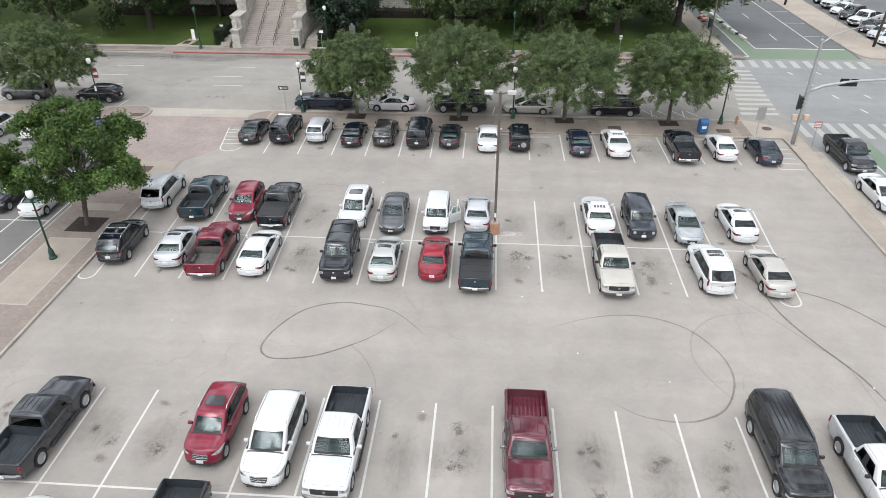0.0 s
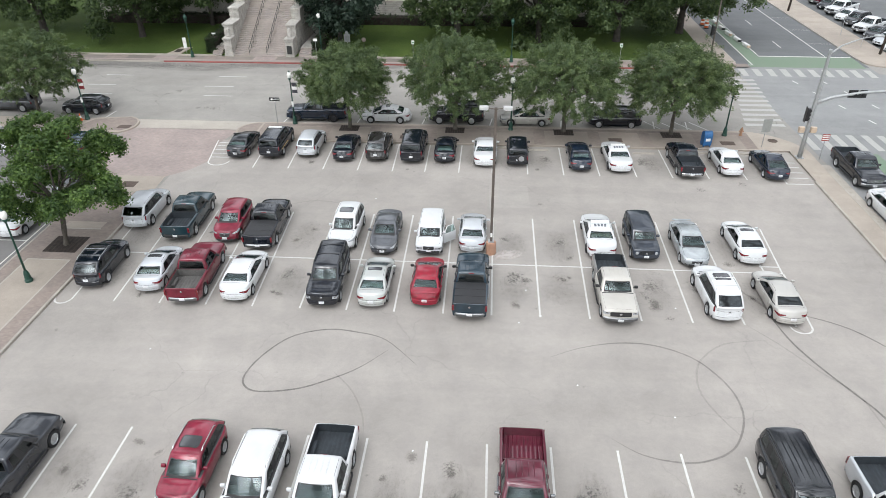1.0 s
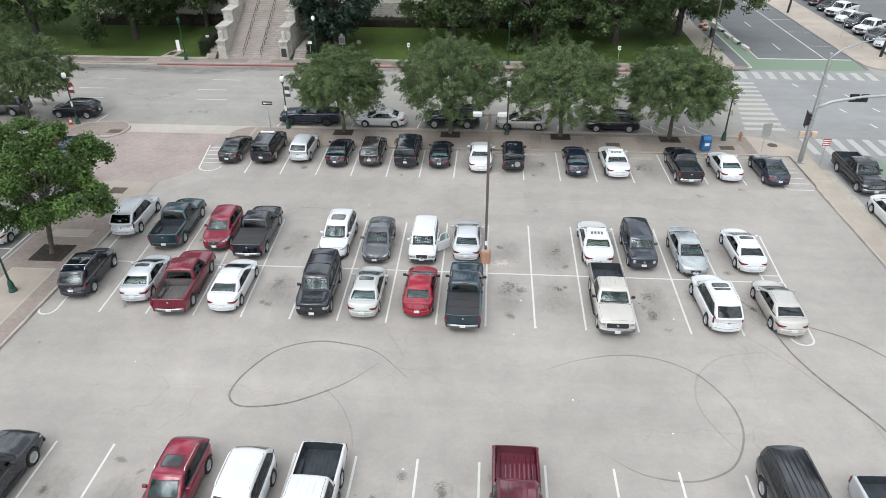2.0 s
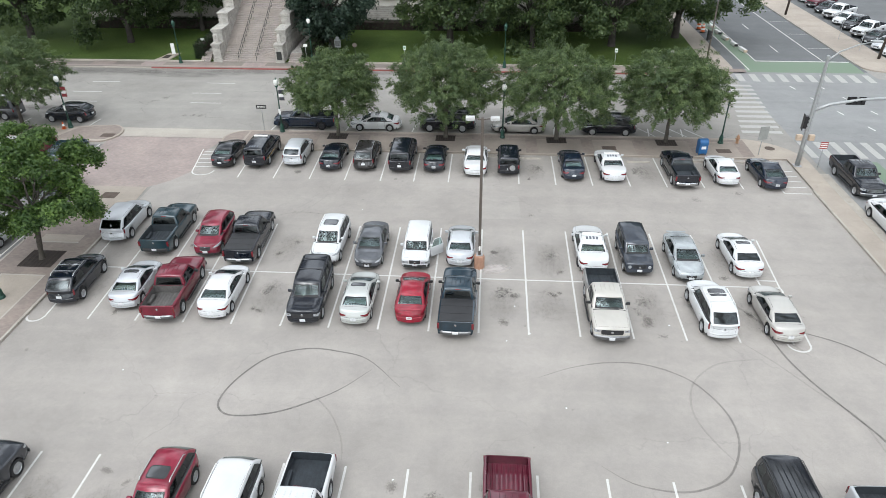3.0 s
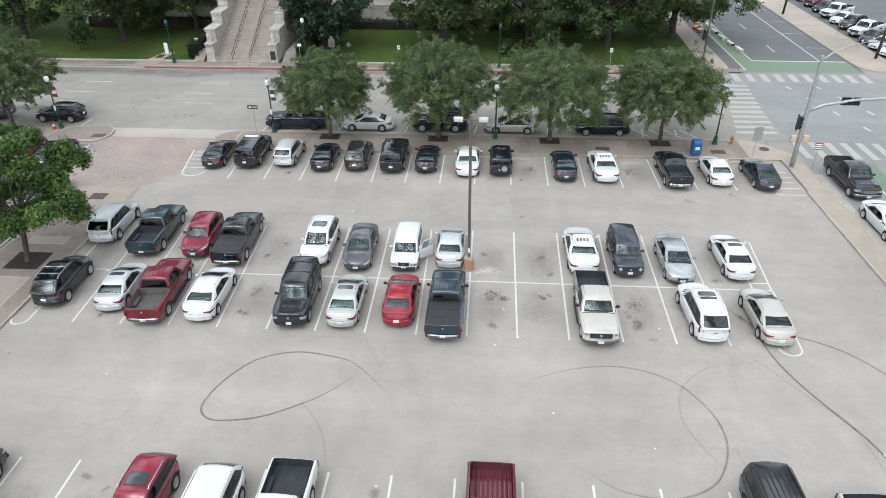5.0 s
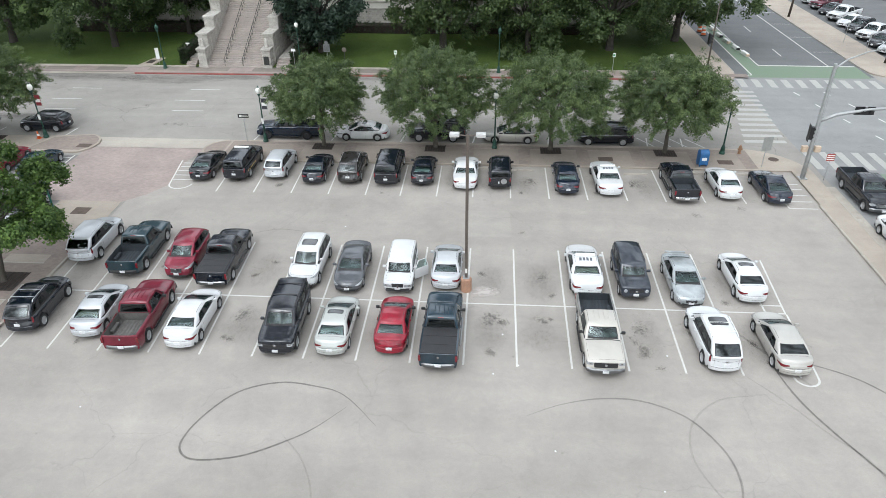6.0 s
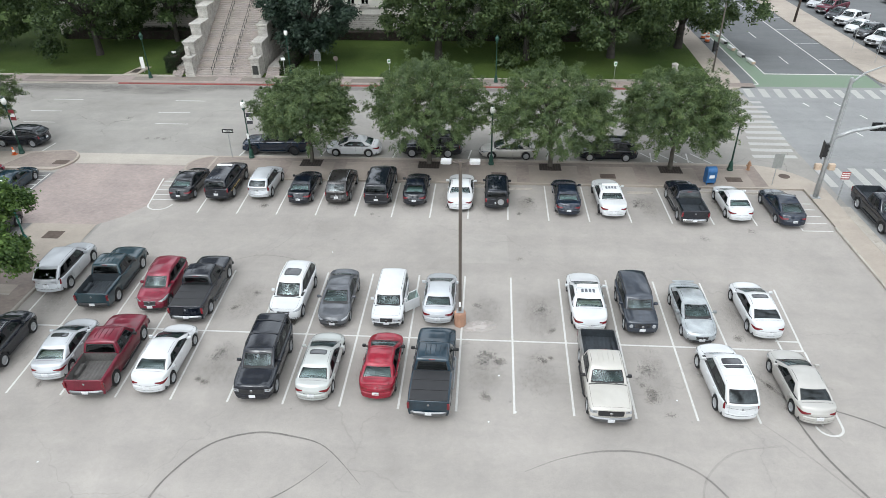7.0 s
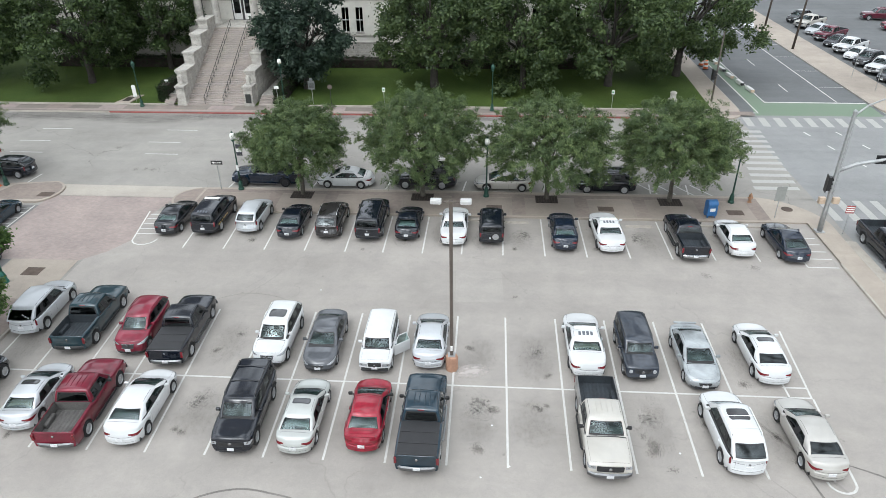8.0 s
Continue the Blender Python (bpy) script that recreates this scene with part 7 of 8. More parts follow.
hall = courthouse()
steps = tagged(empty("entrance_stairs", pose(0, 0, 0)), "long pinkish granite entrance stairs with iron handrails", "stairs")
N, RISE, RUN, Y0 = 37, 0.1622, 0.322, 83.45
for i in range(N):
    part("stair_step", box(-31.2, -24.5, Y0 + RUN * i, Y0 + RUN * (i + 1) + 0.02, 0.05, 0.13 + RISE * (i + 1) - (0.0 if i < N - 1 else 0.004), 0.012), STEP, steps)
for x in (-29.15, -27.0):
    rail = bmesh.new()
    add_tube(rail, [(x, Y0 + 0.1, 1.05), (x, Y0 + 0.3, 1.12), (x, Y0 + RUN * N - 0.2, 1.02 + RISE * N), (x, Y0 + RUN * N + 0.3, 1.0 + RISE * N)], 0.035, 6)
    add_tube(rail, [(x, Y0 + 0.3, 0.62), (x, Y0 + RUN * N - 0.2, 0.52 + RISE * N)], 0.025, 6)
    hr = part("handrail", rail, IRON, steps, "dark iron handrail")
    for q in range(13):
        yy = Y0 + 0.25 + (RUN * N - 0.5) * q / 12
        zz = 0.13 + RISE * (yy - Y0) / RUN
        part("rail_post", tube([(x, yy, zz), (x, yy, zz + 0.98)], 0.028, 6), IRON, hr)


def balustrade(foot, wide, label):
    """Stepped stone pedestals climbing beside the stairs."""
    side = tagged(empty("stair_pedestal_wall", pose(0, 0, 0)), label, "stone wall")
    ys = (83.5, 84.9, 87.6, 90.4, 93.0, 95.6)
    for i in range(5):
        top = (2.1, 3.5, 4.8, 6.2, 7.3)[i]
        x0, x1 = (wide if i else foot)
        pier = part("pier", box(x0, x1, ys[i] + 0.004, ys[i + 1], 0.1, top, 0.05), STONE, side)
        for q in range(int((top - 0.6) / 0.42)):
            zq = 0.55 + 0.42 * q
            part("stone_block", box(x0 - 0.035, x1 + 0.035, ys[i] - 0.035, ys[i + 1] - 0.05, zq + 0.02, zq + 0.38, 0.02), STONE, pier)
        part("capstone", box(x0 - 0.14, x1 + 0.14, ys[i] - 0.14, ys[i + 1] - 0.06, top + 0.004, top + 0.24, 0.05), STONE, pier)
        part("molding", box(x0 - 0.07, x1 + 0.07, ys[i] - 0.07, ys[i + 1] - 0.1, top - 0.2, top - 0.01, 0.04), STONE, pier)
        if i == 0:
            part("plinth", box(x0 - 0.1, x1 + 0.1, ys[0] - 0.1, ys[1], 0.1, 0.55, 0.04), STONE, pier)
            part("finial", lathe([(0.26, 0), (0.3, 0.1), (0.2, 0.2), (0.26, 0.5), (0.27, 0.75), (0.17, 0.95), (0.07, 1.05)], 12, at=((x0 + x1) / 2, ys[0] + 0.7), z0=top + 0.24), STONE, pier, smooth=True)
    return side


left_side = balustrade((-32.1, -31.2), (-32.35, -31.2), "weathered stepped limestone pedestals beside the stairs")
right_side = balustrade((-24.5, -23.6), (-24.5, -23.45), "weathered stepped limestone pedestals beside the stairs")
part("iron_gate", box(-24.35, -23.75, 83.36, 83.40, 0.5, 1.5), IRON, right_side, "small dark iron vent grille")
for x0, x1 in ((-33.9, -32.7), (-23.1, -21.6)):
    flight = tagged(empty("side_stairs", pose(0, 0, 0)), "small stone side stairs beside the main flight", "stairs")
    for i in range(5):
        part("stair_step", box(x0, x1, 83.6 + 0.3 * i, 83.6 + 0.3 * (i + 1) + 0.01, 0.05, 0.13 + 0.15 * (i + 1), 0.012), STEP, flight)
    part("back_wall", box(x0, x1, 85.12, 95.2, 0.05, 0.9), STONE, flight)


def hedge(x0, x1, y0, y1, h, seed):
    thing = tagged(empty("hedge", pose((x0 + x1) / 2, (y0 + y1) / 2, 0.2)), "dark clipped evergreen hedge by the courthouse", "hedge")
    rng = np.random.default_rng(seed)
    w, d = (x1 - x0) / 2, (y1 - y0) / 2
    part("core", box(-w + 0.12, w - 0.12, -d + 0.12, d - 0.12, 0, h - 0.12, 0.1), MULCH, thing)
    n = int(14 * (w * d * 4 + 2 * h * (w + d)))
    pts = rng.uniform((-w, -d, 0.05), (w, d, h), (n, 3))
    side = rng.integers(0, 5, n)
    pts[side == 0, 0], pts[side == 1, 0] = -w, w
    pts[side == 2, 1], pts[side == 3, 1] = -d, d
    pts[side == 4, 2] = h
    part_mesh("foliage", leaf_cloud(pts, [0.2] * n, 16, 0.12, seed, 0, 0.7), HEDGE, thing)


hedge(-34.8, -33.6, 84.4, 95.0, 1.9, 1)
hedge(-21.5, -20.3, 84.2, 95.0, 1.6, 2)
hedge(-54.0, -35.5, 97.6, 99.4, 1.6, 3)
hedge(-20.5, 17.0, 97.8, 99.5, 1.5, 4)

# ---- lamps and poles ----
def street_lamp(x, y, z0, label, material, height=4.9, banner=None, group="street lamps", bulb=None):
    lamp = tagged(empty("street_lamp", pose(x, y, z0)), label, "street lamp", group)
    part("base", lathe([(0.24, 0), (0.24, 0.12), (0.19, 0.2), (0.17, 0.55), (0.12, 0.72), (0.085, 0.8)], 14), material, lamp)
    part("post", lathe([(0.075, 0.78), (0.062, 2.0), (0.05, height - 0.75), (0.09, height - 0.7), (0.09, height - 0.62)], 12), material, lamp, smooth=True)
    part("fitter", lathe([(0.14, height - 0.62), (0.15, height - 0.55), (0.13, height - 0.5)], 14), material, lamp)
    globe = part("globe", lathe([(0.13, height - 0.5), (0.19, height - 0.38), (0.22, height - 0.22), (0.18, height - 0.05), (0.09, height + 0.03)], 18), bulb or GLOBE, lamp, "dark lantern" if bulb else "white milk glass globe", smooth=True)
    part("finial", lathe([(0.1, height + 0.03), (0.06, height + 0.09), (0.02, height + 0.2)], 10), material, globe)
    if banner:
        part("banner_arm", tube([(0, 0, 3.95), (0.62, 0, 3.95)], 0.015, 5), material, lamp)
        ban = part("banner", box(0.10, 0.58, -0.008, 0.008, 3.0, 3.93), banner, lamp, "narrow red and dark street banner")
        part("banner_stripe", box(0.12, 0.56, -0.012, -0.009, 3.3, 3.6), SIGN_WHITE, ban)
        part("notice", box(-0.09, 0.09, -0.10, -0.085, 1.7, 2.2), SIGN_WHITE, lamp, "white paper notice on the post")
    return lamp


BANNER = surface("red_banner_cloth", (0.22, 0.03, 0.035), 0.8, vary=0.15, big=2, fine=30)
BANNER_DARK = surface("dark_banner_cloth", (0.05, 0.05, 0.06), 0.8, vary=0.15, big=2, fine=30)
street_lamp(-27.72, 35.15, 0.13, "green iron street lamp with a white globe on the median", GREEN_IRON)
street_lamp(-17.9, 61.95, 0.13, "dark green street lamp with a banner at the kerb", GREEN_IRON, banner=BANNER_DARK)
street_lamp(2.36, 61.5, 0.13, "dark green street lamp between street trees", GREEN_IRON)
street_lamp(21.5, 61.2, 0.13, "dark green street lamp near the corner", GREEN_IRON)
street_lamp(-38.25, 62.0, 0.13, "dark green street lamp with a red banner", GREEN_IRON, banner=BANNER)
street_lamp(2.75, 82.8, 0.13, "dark green street lamp by the lawn", GREEN_IRON, bulb=GREEN_IRON)
street_lamp(-36.1, 83.0, 0.13, "dark green street lamp by the lawn near the stairs", GREEN_IRON, bulb=GREEN_IRON)
street_lamp(-20.3, 84.2, 0.25, "dark green street lamp beside the stairs hedge", GREEN_IRON)
street_lamp(-28.9, 47.4, 0.008, "teal green street lamp under the median tree", TEAL_IRON)
for x in (-31.9, -24.2):
    part("lamp_post", lathe([(0.12, 0), (0.06, 0.3), (0.05, 2.2)], 10, at=(x, 94.3), z0=7.54), IRON, left_side if x < -30 else right_side)
    part("lamp_globe", lathe([(0.1, 0), (0.24, 0.15), (0.24, 0.3), (0.1, 0.45)], 14, at=(x, 94.3), z0=9.74), GLOBE, left_side if x < -30 else right_side, smooth=True)

HEAD_GREY = surface("pale_grey_metal", (0.5, 0.5, 0.49), 0.5, vary=0.08, big=3, fine=20)
pole = tagged(empty("lot_light_pole", pose(0.74, 40.3, 0)), "tall bronze lot light pole with two flat heads", "light pole")
part("base", lathe([(0.33, 0.0), (0.33, 0.84), (0.31, 0.89), (0.27, 0.92)], 8), TERRACOTTA, pole, "brown painted concrete pole base")
part("base_plate", box(-0.2, 0.2, -0.2, 0.2, 0.924, 0.96, 0.01), GALV, pole)
part("mast", box(-0.085, 0.085, -0.085, 0.085, 0.965, 10.0, 0.015), BRONZE, pole)
part("conduit_box", box(-0.06, 0.06, -0.13, -0.088, 1.3, 1.6, 0.01), WHITE_METAL, pole)
for s in (-1, 1):
    part("head_arm", tube([(s * 0.08, 0, 9.9), (s * 0.42, 0, 9.95)], 0.035, 8), BRONZE, pole)
    head = part("lamp_head", box(s * 0.70 - 0.26, s * 0.70 + 0.26, -0.18, 0.18, 9.88, 10.06, 0.03), HEAD_GREY, pole, "pale flat rectangular lamp head")
    part("lens", box(s * 0.70 - 0.2, s * 0.70 + 0.2, -0.14, 0.14, 9.86, 9.876), GLOBE, head)

# traffic signal at the corner
sig = tagged(empty("traffic_signal", pose(26.4, 56.7, 0.13)), "galvanised traffic signal mast with long arm", "traffic signal")
part("base_plate", box(-0.3, 0.3, -0.3, 0.3, 0, 0.06, 0.01), GALV, sig)
part("mast", lathe([(0.19, 0.06), (0.17, 2.0), (0.12, 8.9), (0.13, 9.0), (0.05, 9.06)], 16), GALV, sig, smooth=True)
part("arm", tube([(0.1, 0, 4.75), (1.2, 0.1, 5.2), (3.5, 0.3, 5.55), (8.0, 0.7, 5.75), (12.0, 1.0, 5.8)], [0.13, 0.12, 0.11, 0.09, 0.06], 10), GALV, sig, smooth=True)
part("luminaire_arm", tube([(0.05, 0, 8.7), (1.0, 0.5, 9.2), (2.6, 1.2, 9.55), (4.2, 2.0, 9.6)], [0.07, 0.06, 0.05, 0.045], 8), GALV, sig, smooth=True)
part("luminaire", box(4.0, 4.7, 1.85, 2.2, 9.5, 9.66, 0.05), GALV, sig)


def signal_head(parent, x, y, z, turn, lens):
    h = part("signal_head", box(-0.17, 0.17, -0.16, 0.12, -0.5, 0.5, 0.02), BLACK, parent, "black three-lamp signal head")
    h.matrix_basis = pose(x, y, z, 0, 0, turn)
    part("backplate", box(-0.3, 0.3, 0.125, 0.14, -0.64, 0.64), BLACK, h)
    for q, c in enumerate(lens):
        part("lens", lathe([(0.11, 0), (0.09, 0.02), (0.02, 0.03)], 12), c, h).matrix_basis = pose(0, -0.162, 0.32 - 0.32 * q, 90, 0, 0)
        part("visor", lathe([(0.13, 0), (0.13, 0.16)], 12), BLACK, h).matrix_basis = pose(0, -0.163, 0.32 - 0.32 * q, 90, 0, 0)


LENS = [surface("dark_red_lens", (0.12, 0.01, 0.01), 0.3), surface("dark_amber_lens", (0.13, 0.07, 0.01), 0.3), surface("dark_green_lens", (0.01, 0.09, 0.05), 0.3)]
signal_head(sig, -0.32, 0.05, 3.75, 80, LENS)
wide_head = part("signal_head", box(-0.55, 0.55, -0.16, 0.12, -0.18, 0.18, 0.02), BLACK, sig, "black sideways three-lamp signal head")
wide_head.matrix_basis = pose(3.35, 0.45, 5.35)
part("backplate", box(-0.72, 0.72, 0.125, 0.14, -0.32, 0.32), BLACK, wide_head)
for q, c in enumerate(LENS):
    part("lens", lathe([(0.12, 0), (0.1, 0.02), (0.02, 0.03)], 12), c, wide_head).matrix_basis = pose(-0.34 + 0.34 * q, -0.162, 0, 90, 0, 0)
    part("visor", lathe([(0.135, 0), (0.135, 0.14)], 12), BLACK, wide_head).matrix_basis = pose(-0.34 + 0.34 * q, -0.163, 0, 90, 0, 0)
part("bracket", box(3.35 - 0.05, 3.35 + 0.05, 0.40, 0.5, 5.3, 5.7), GALV, sig)
for s in (-1, 1):
    part("crossing_signal", box(s * 0.48 - 0.22, s * 0.48 + 0.22, -0.17, 0.13, 2.25, 2.72, 0.03), TAN_LAMP, sig, "ochre pedestrian crossing signal box")


def post_sign(x, y, z0, h, w, hh, face, label, turn=0, marks=(), post=GALV, name="road_sign"):
    s = tagged(empty(name, pose(x, y, z0, 0, 0, turn)), label, "sign")
    part("post", tube([(0, 0, 0), (0, 0, h + hh / 2)], 0.03, 8), post, s)
    plate = part("plate", box(-w / 2, w / 2, -0.045, -0.032, h - hh / 2, h + hh / 2, 0.004), face, s)
    for x0, x1, z0_, z1_, m in marks:
        part("mark", box(x0, x1, -0.052, -0.0455, h + z0_, h + z1_), m, plate)
    return s


one = post_sign(-19.6, 62.0, 0.13, 2.35, 0.95, 0.34, BLACK, "black one-way arrow sign on a thin post", 0)
arrow = bmesh.new()
for pts in (((-0.40, -0.052, 2.35), (-0.24, -0.052, 2.23), (-0.24, -0.052, 2.47)), ((-0.24, -0.052, 2.30), (0.40, -0.052, 2.30), (0.40, -0.052, 2.40), (-0.24, -0.052, 2.40))):
    arrow.faces.new([arrow.verts.new(p) for p in pts])
part("arrow", arrow, SIGN_WHITE, one)
for q in range(5):
    part("letter_bar", box(-0.12 + 0.1 * q, -0.06 + 0.1 * q, -0.058, -0.054, 2.32, 2.38), BLACK, one)
post_sign(23.95, 58.7, 0.13, 2.0, 0.80, 1.15, SIGN_GREY, "bare grey back of a tall road sign", 10)
post_sign(27.9, 56.4, 0.13, 1.95, 0.6, 0.6, SIGN_RED, "red square road sign with white bars", 0, ((-0.27, 0.27, 0.12, 0.2, SIGN_WHITE), (-0.27, 0.27, -0.04, 0.04, SIGN_WHITE), (-0.27, 0.27, -0.2, -0.12, SIGN_WHITE)))
post_sign(-9.05, 83.9, 0.25, 1.75, 0.32, 0.45, SIGN_WHITE, "small white parking sign on the lawn edge", 0, ((-0.1, 0.1, -0.1, 0.1, surface("green_sign_ink", (0.03, 0.2, 0.07), 0.6)),))
post_sign(15.6, 83.9, 0.25, 1.7, 0.32, 0.45, SIGN_WHITE, "small white parking sign on the lawn edge", 0, ((-0.1, 0.1, -0.1, 0.1, MATS["green_sign_ink"]),))
post_sign(-37.4, 84.4, 0.25, 1.2, 0.42, 1.3, SIGN_WHITE, "white upright notice board on the lawn", 10)
post_sign(-34.2, 86.0, 0.25, 1.9, 0.5, 0.32, SIGN_WHITE, "small white sign by the hedge", 0)
post_sign(-20.9, 83.9, 0.25, 1.9, 0.5, 0.32, SIGN_WHITE, "small white sign by the hedge", 0)
mk = post_sign(-17.0, 84.0, 0.25, 2.15, 0.75, 0.95, surface("aged_aluminium_marker", (0.17, 0.18, 0.18), 0.5, 0.5), "cast historical marker on a post", 0, tuple((-0.3, 0.3, 0.2 - 0.12 * q, 0.25 - 0.12 * q, IRON) for q in range(5)), name="historical_marker")
part("crest", lathe([(0.2, 0), (0.2, 0.012)], 16), MATS["aged_aluminium_marker"], mk).matrix_basis = pose(0, -0.032, 2.76, 90, 0, 0)
mk2 = tagged(empty("round_marker", pose(-15.0, 84.1, 0.25)), "small round bronze marker on a post", "sign")
part("post", tube([(0, 0, 0), (0, 0, 1.7)], 0.035, 8), IRON, mk2)
part("disc", lathe([(0.25, 0), (0.27, 0.02), (0.2, 0.04)], 18), BRONZE, mk2).matrix_basis = pose(0, -0.03, 1.95, 90, 0, 0)

# mailbox, hydrant, cone, wheel stops, covers
mail = tagged(empty("mailbox", pose(19.2, 58.75, 0.13, 0, 0, 8)), "blue steel street mailbox on short legs", "mailbox")
bm = bmesh.new()
prof = [(-0.33, 0.16), (-0.33, 1.05), *[(-0.33 * math.cos(a), 1.05 + 0.33 * math.sin(a)) for a in np.linspace(0.2, math.pi - 0.2, 9)], (0.33, 1.05), (0.33, 0.16)]
lo, hi = [bm.verts.new((-0.36, py, pz)) for py, pz in prof], [bm.verts.new((0.36, py, pz)) for py, pz in prof]
for i in range(len(prof)):
    j = (i + 1) % len(prof)
    bm.faces.new((lo[i], lo[j], hi[j], hi[i]))
bm.faces.new(lo[::-1])
bm.faces.new(hi)
bmesh.ops.recalc_face_normals(bm, faces=bm.faces)
part("body", bm, BLUE_BOX, mail)
for sx in (-0.28, 0.28):
    for sy in (-0.24, 0.24):
        part("leg", box(sx - 0.035, sx + 0.035, sy - 0.035, sy + 0.035, 0, 0.158), BLUE_BOX, mail)
part("pull_door", box(-0.3, 0.3, -0.37, -0.332, 0.98, 1.12, 0.01), BLUE_BOX, mail)
part("label_panel", box(-0.2, 0.2, -0.345, -0.333, 0.55, 0.8), SIGN_WHITE, mail)

hyd = tagged(empty("fire_hydrant", pose(22.95, 61.3, 0.13)), "weathered ochre fire hydrant at the kerb", "hydrant")
HYD = surface("ochre_hydrant_paint", (0.30, 0.17, 0.10), 0.6, vary=0.2, big=4, fine=25)
part("barrel", lathe([(0.17, 0), (0.17, 0.05), (0.11, 0.07), (0.11, 0.5), (0.15, 0.52), (0.15, 0.56), (0.1, 0.68), (0.04, 0.74), (0.04, 0.8)], 14), HYD, hyd, smooth=False)
for s in (-1, 1):
    part("nozzle", lathe([(0.07, 0.08), (0.07, 0.18), (0.045, 0.2)], 10, at=(0, 0.4), axis="x"), HYD, hyd).matrix_basis = pose(0, 0, 0, 0, 0, 0 if s > 0 else 180)

cone = tagged(empty("traffic_cone", pose(-38.75, 61.7, 0.13)), "orange traffic cone with a white band by the lamp", "traffic cone")
part("foot", box(-0.2, 0.2, -0.2, 0.2, 0, 0.04, 0.01), ORANGE, cone)
part("cone", lathe([(0.16, 0.04), (0.05, 0.62), (0.03, 0.72)], 14), ORANGE, cone, smooth=True)
part("band", lathe([(0.125, 0.26), (0.088, 0.46)], 14), SIGN_WHITE, cone)


def barrel(x, y):
    b = tagged(empty("traffic_barrel", pose(x, y, 0.0)), "orange and white striped traffic barrel", "traffic barrel", "barrels on the side street")
    part("foot", lathe([(0.42, 0), (0.42, 0.1), (0.3, 0.12)], 16), BLACK, b)
    for q in range(4):
        part("stripe_band", lathe([(0.29 - 0.02 * q, 0.12 + 0.24 * q), (0.275 - 0.02 * q, 0.355 + 0.24 * q)], 16), ORANGE if q % 2 == 0 else SIGN_WHITE, b)
    part("lid", lathe([(0.21, 1.08), (0.15, 1.14), (0.05, 1.15)], 16), ORANGE, b)


for x, y in ((29.9, 100.5), (29.8, 102.2), (32.0, 108.0)):
    barrel(x, y)


def barrier(x, y, turn, stripe):
    b = tagged(empty("lane_barrier", pose(x, y, 0, 0, 0, turn)), "low white lane barrier with orange ends", "barrier", "lane barriers")
    part("block", box(-0.2, 0.2, -0.85, 0.85, 0, 0.42, 0.09), WHITE_METAL, b)
    part("end_band", box(-0.21, 0.21, -0.87, -0.62, 0.05, 0.38, 0.06), TAN_LAMP if stripe else BLACK, b)


for i, (x, y) in enumerate(((32.5, 91.3), (32.2, 94.0), (31.9, 97.0), (31.8, 100.0), (31.8, 103.5), (31.8, 107.0))):
    barrier(x, y, 6, i % 2 == 0)
for x, y, w in ((4.6, 57.25, 1.9), (13.65, 57.0, 1.9), (1.4, 57.5, 1.7), (18.3, 57.3, 1.7), (21.6, 57.3, 1.7)):
    stop = tagged(empty("wheel_stop", pose(x, y, 0)), "pale concrete wheel stop at the stall head", "wheel stop", "wheel stops")
    bm = bmesh.new()
    vs = [[bm.verts.new((sx, py, pz)) for py, pz in ((-0.1, 0), (-0.07, 0.12), (0.07, 0.12), (0.1, 0))] for sx in (-w / 2, w / 2)]
    for q in range(4):
        bm.faces.new((vs[0][q], vs[0][(q + 1) % 4], vs[1][(q + 1) % 4], vs[1][q]))
    bm.faces.new(vs[0][::-1])
    bm.faces.new(vs[1])
    bmesh.ops.recalc_face_normals(bm, faces=bm.faces)
    part("block", bm, KERB, stop)
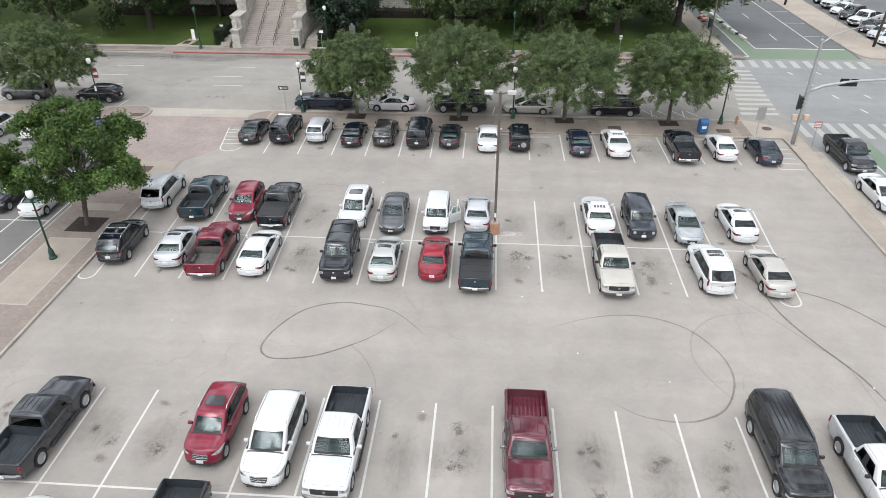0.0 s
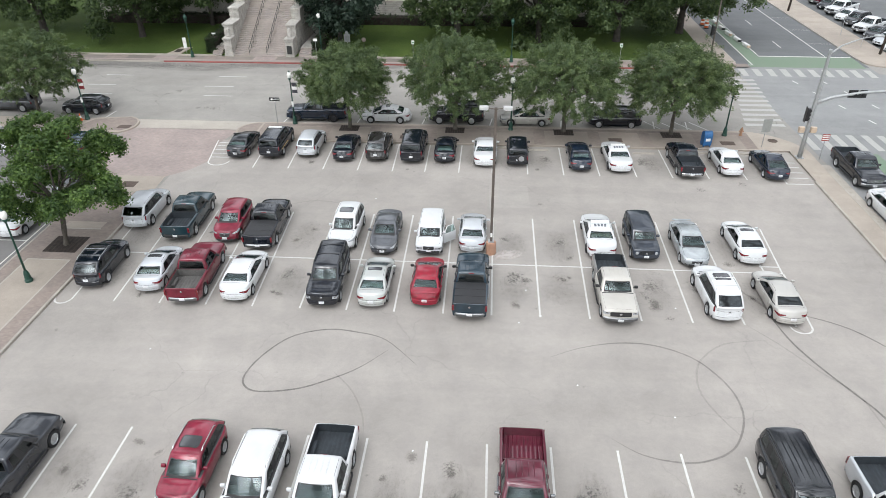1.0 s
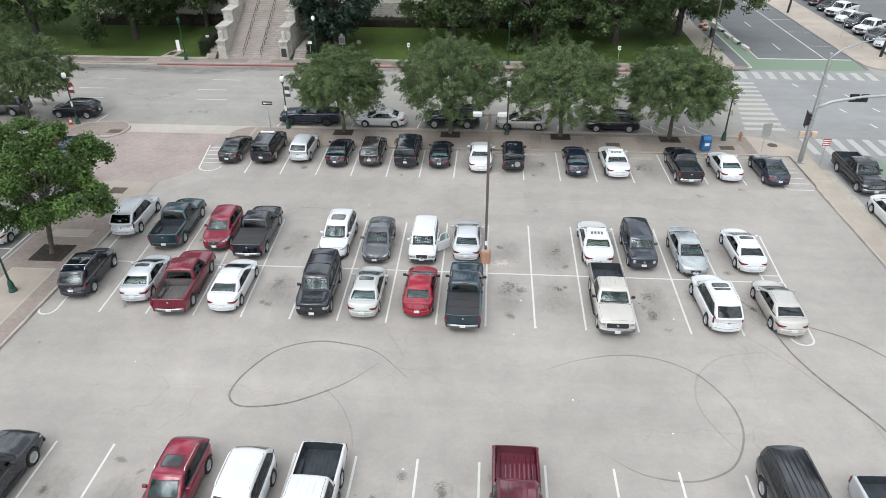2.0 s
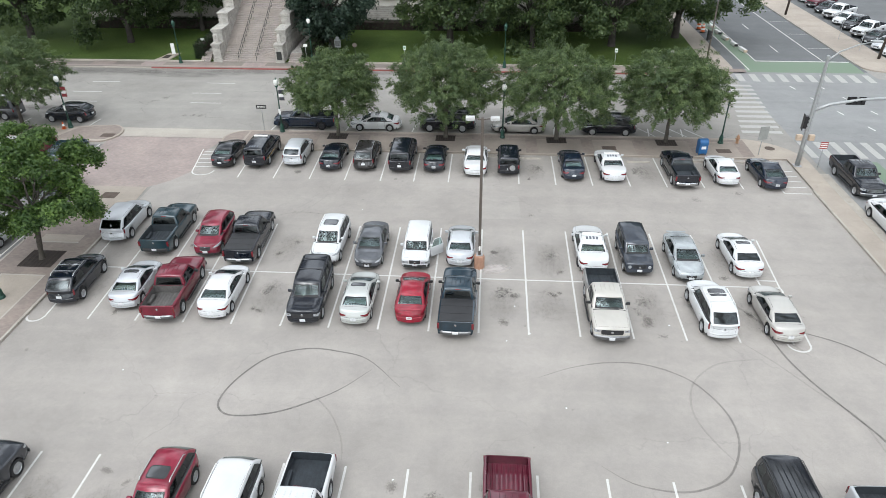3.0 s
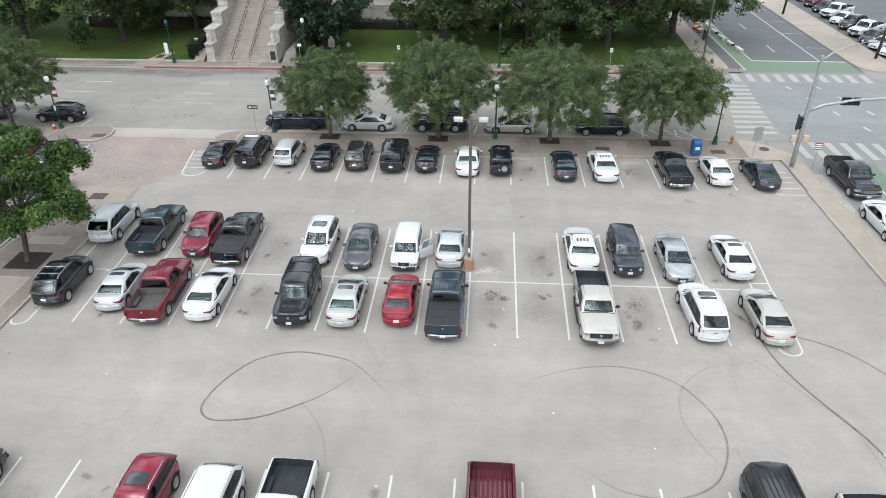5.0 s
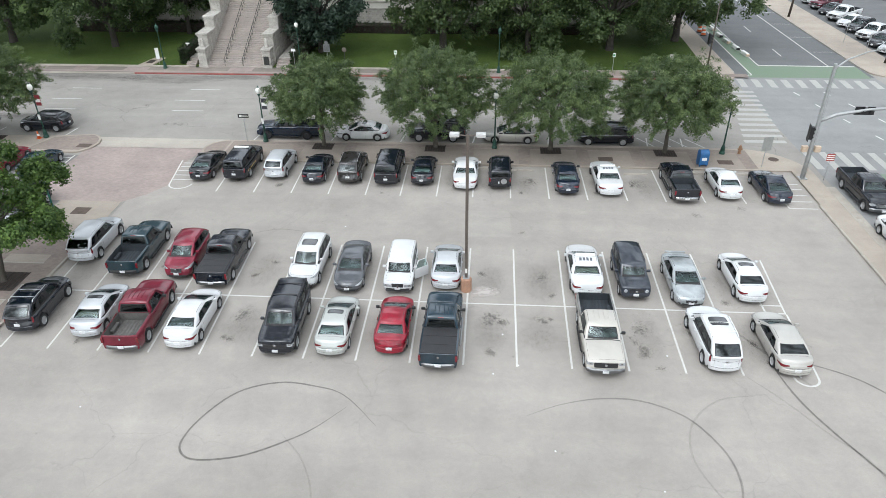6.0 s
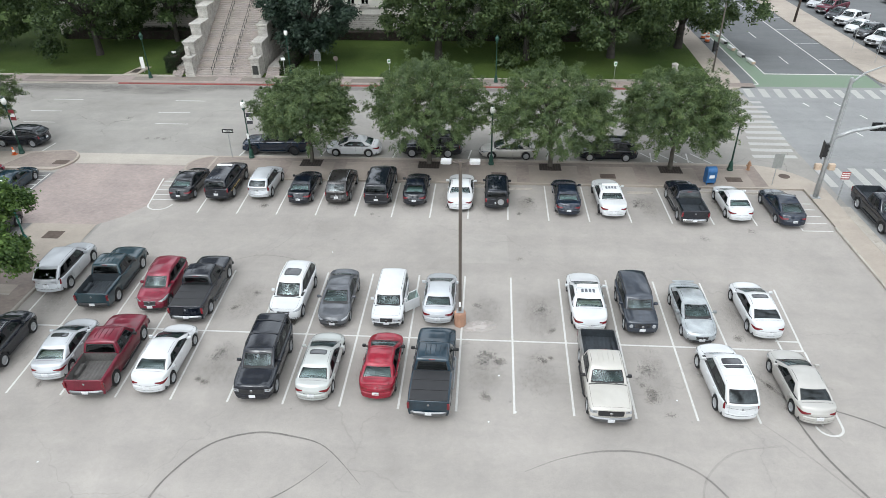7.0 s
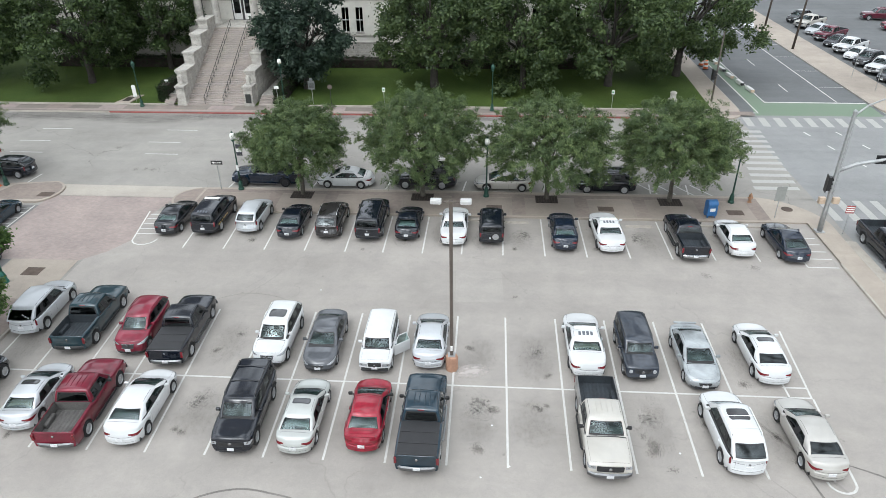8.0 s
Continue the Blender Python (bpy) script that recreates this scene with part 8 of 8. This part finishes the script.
for x, y, w, d in ((-12.55, 61.1, 1.7, 1.3), (-2.75, 61.1, 1.7, 1.3), (7.15, 61.1, 1.7, 1.3), (16.75, 61.0, 1.7, 1.3), (-42.9, 61.6, 1.7, 1.3), (-27.75, 39.5, 2.2, 2.0)):
    pit = tagged(empty("tree_grate", pose(x, y, 0.13)), "square dark iron tree grate around the trunk", "tree grate", "tree grates")
    part("soil", box(-w / 2, w / 2, -d / 2, d / 2, 0.004, 0.012), MULCH, pit)
    for q in range(9):
        xx = -w / 2 + w * q / 8
        part("bar", box(xx - 0.03, xx + 0.03, -d / 2, d / 2, 0.014, 0.03), GRATE, pit)
for x, y in ((-15.4, 59.2), (-7.0, 59.3), (3.0, 59.5), (11.6, 59.6), (21.3, 59.4), (-33.8, 60.3)):
    setting("utility_cover", box(x - 0.6, x + 0.6, y - 0.4, y + 0.4, 0.13, 0.142), surface("rusty_cover", (0.10, 0.075, 0.06), 0.8, 0.2, vary=0.25, big=3, fine=20), "rusty rectangular utility cover in the sidewalk", "cover")
setting("utility_cover", box(-28.5, -27.3, 48.3, 49.3, 0.0, 0.016), MATS["rusty_cover"], "rusty rectangular utility cover at the median end", "cover")
setting("manhole_cover", lathe([(0.42, 0), (0.42, 0.012), (0.36, 0.014)], 20, at=(25.4, 60.2), z0=0.13), MATS["rusty_cover"], "round dark manhole cover", "cover")
for x, y, h in ((44.6, 111.0, 9.0), (45.9, 126.0, 9.0), (47.4, 88.2, 8.0)):
    tp = tagged(empty("utility_pole", pose(x, y, 0.13, 2, 2, 0)), "dark timber utility pole on the sidewalk", "utility pole")
    part("pole", lathe([(0.17, 0), (0.15, 3), (0.11, h), (0.06, h + 0.05)], 12), TIMBER, tp, smooth=True)
for x, y in ((46.4, 97.0), (46.6, 91.5)):
    post_sign(x, y, 0.13, 2.3, 0.3, 0.45, SIGN_GREY, "small grey sign on a thin post", 30)
far = tagged(empty("corner_signal_pole", pose(27.0, 87.0, 0.13)), "grey signal pole on the north corner", "traffic signal")
part("mast", lathe([(0.11, 0), (0.09, 3), (0.07, 7.5), (0.04, 7.55)], 12), BRONZE, far, smooth=True)
signal_head(far, -0.3, 0, 2.9, 90, LENS)
tagged(part("stone_marker", lathe([(0.55, 0), (0.5, 0.3), (0.35, 0.35), (0.32, 0.9), (0.42, 1.0), (0.2, 1.15)], 8, at=(22.6, 86.4), z0=0.2), STONE), "pale carved stone marker on the lawn", "marker")
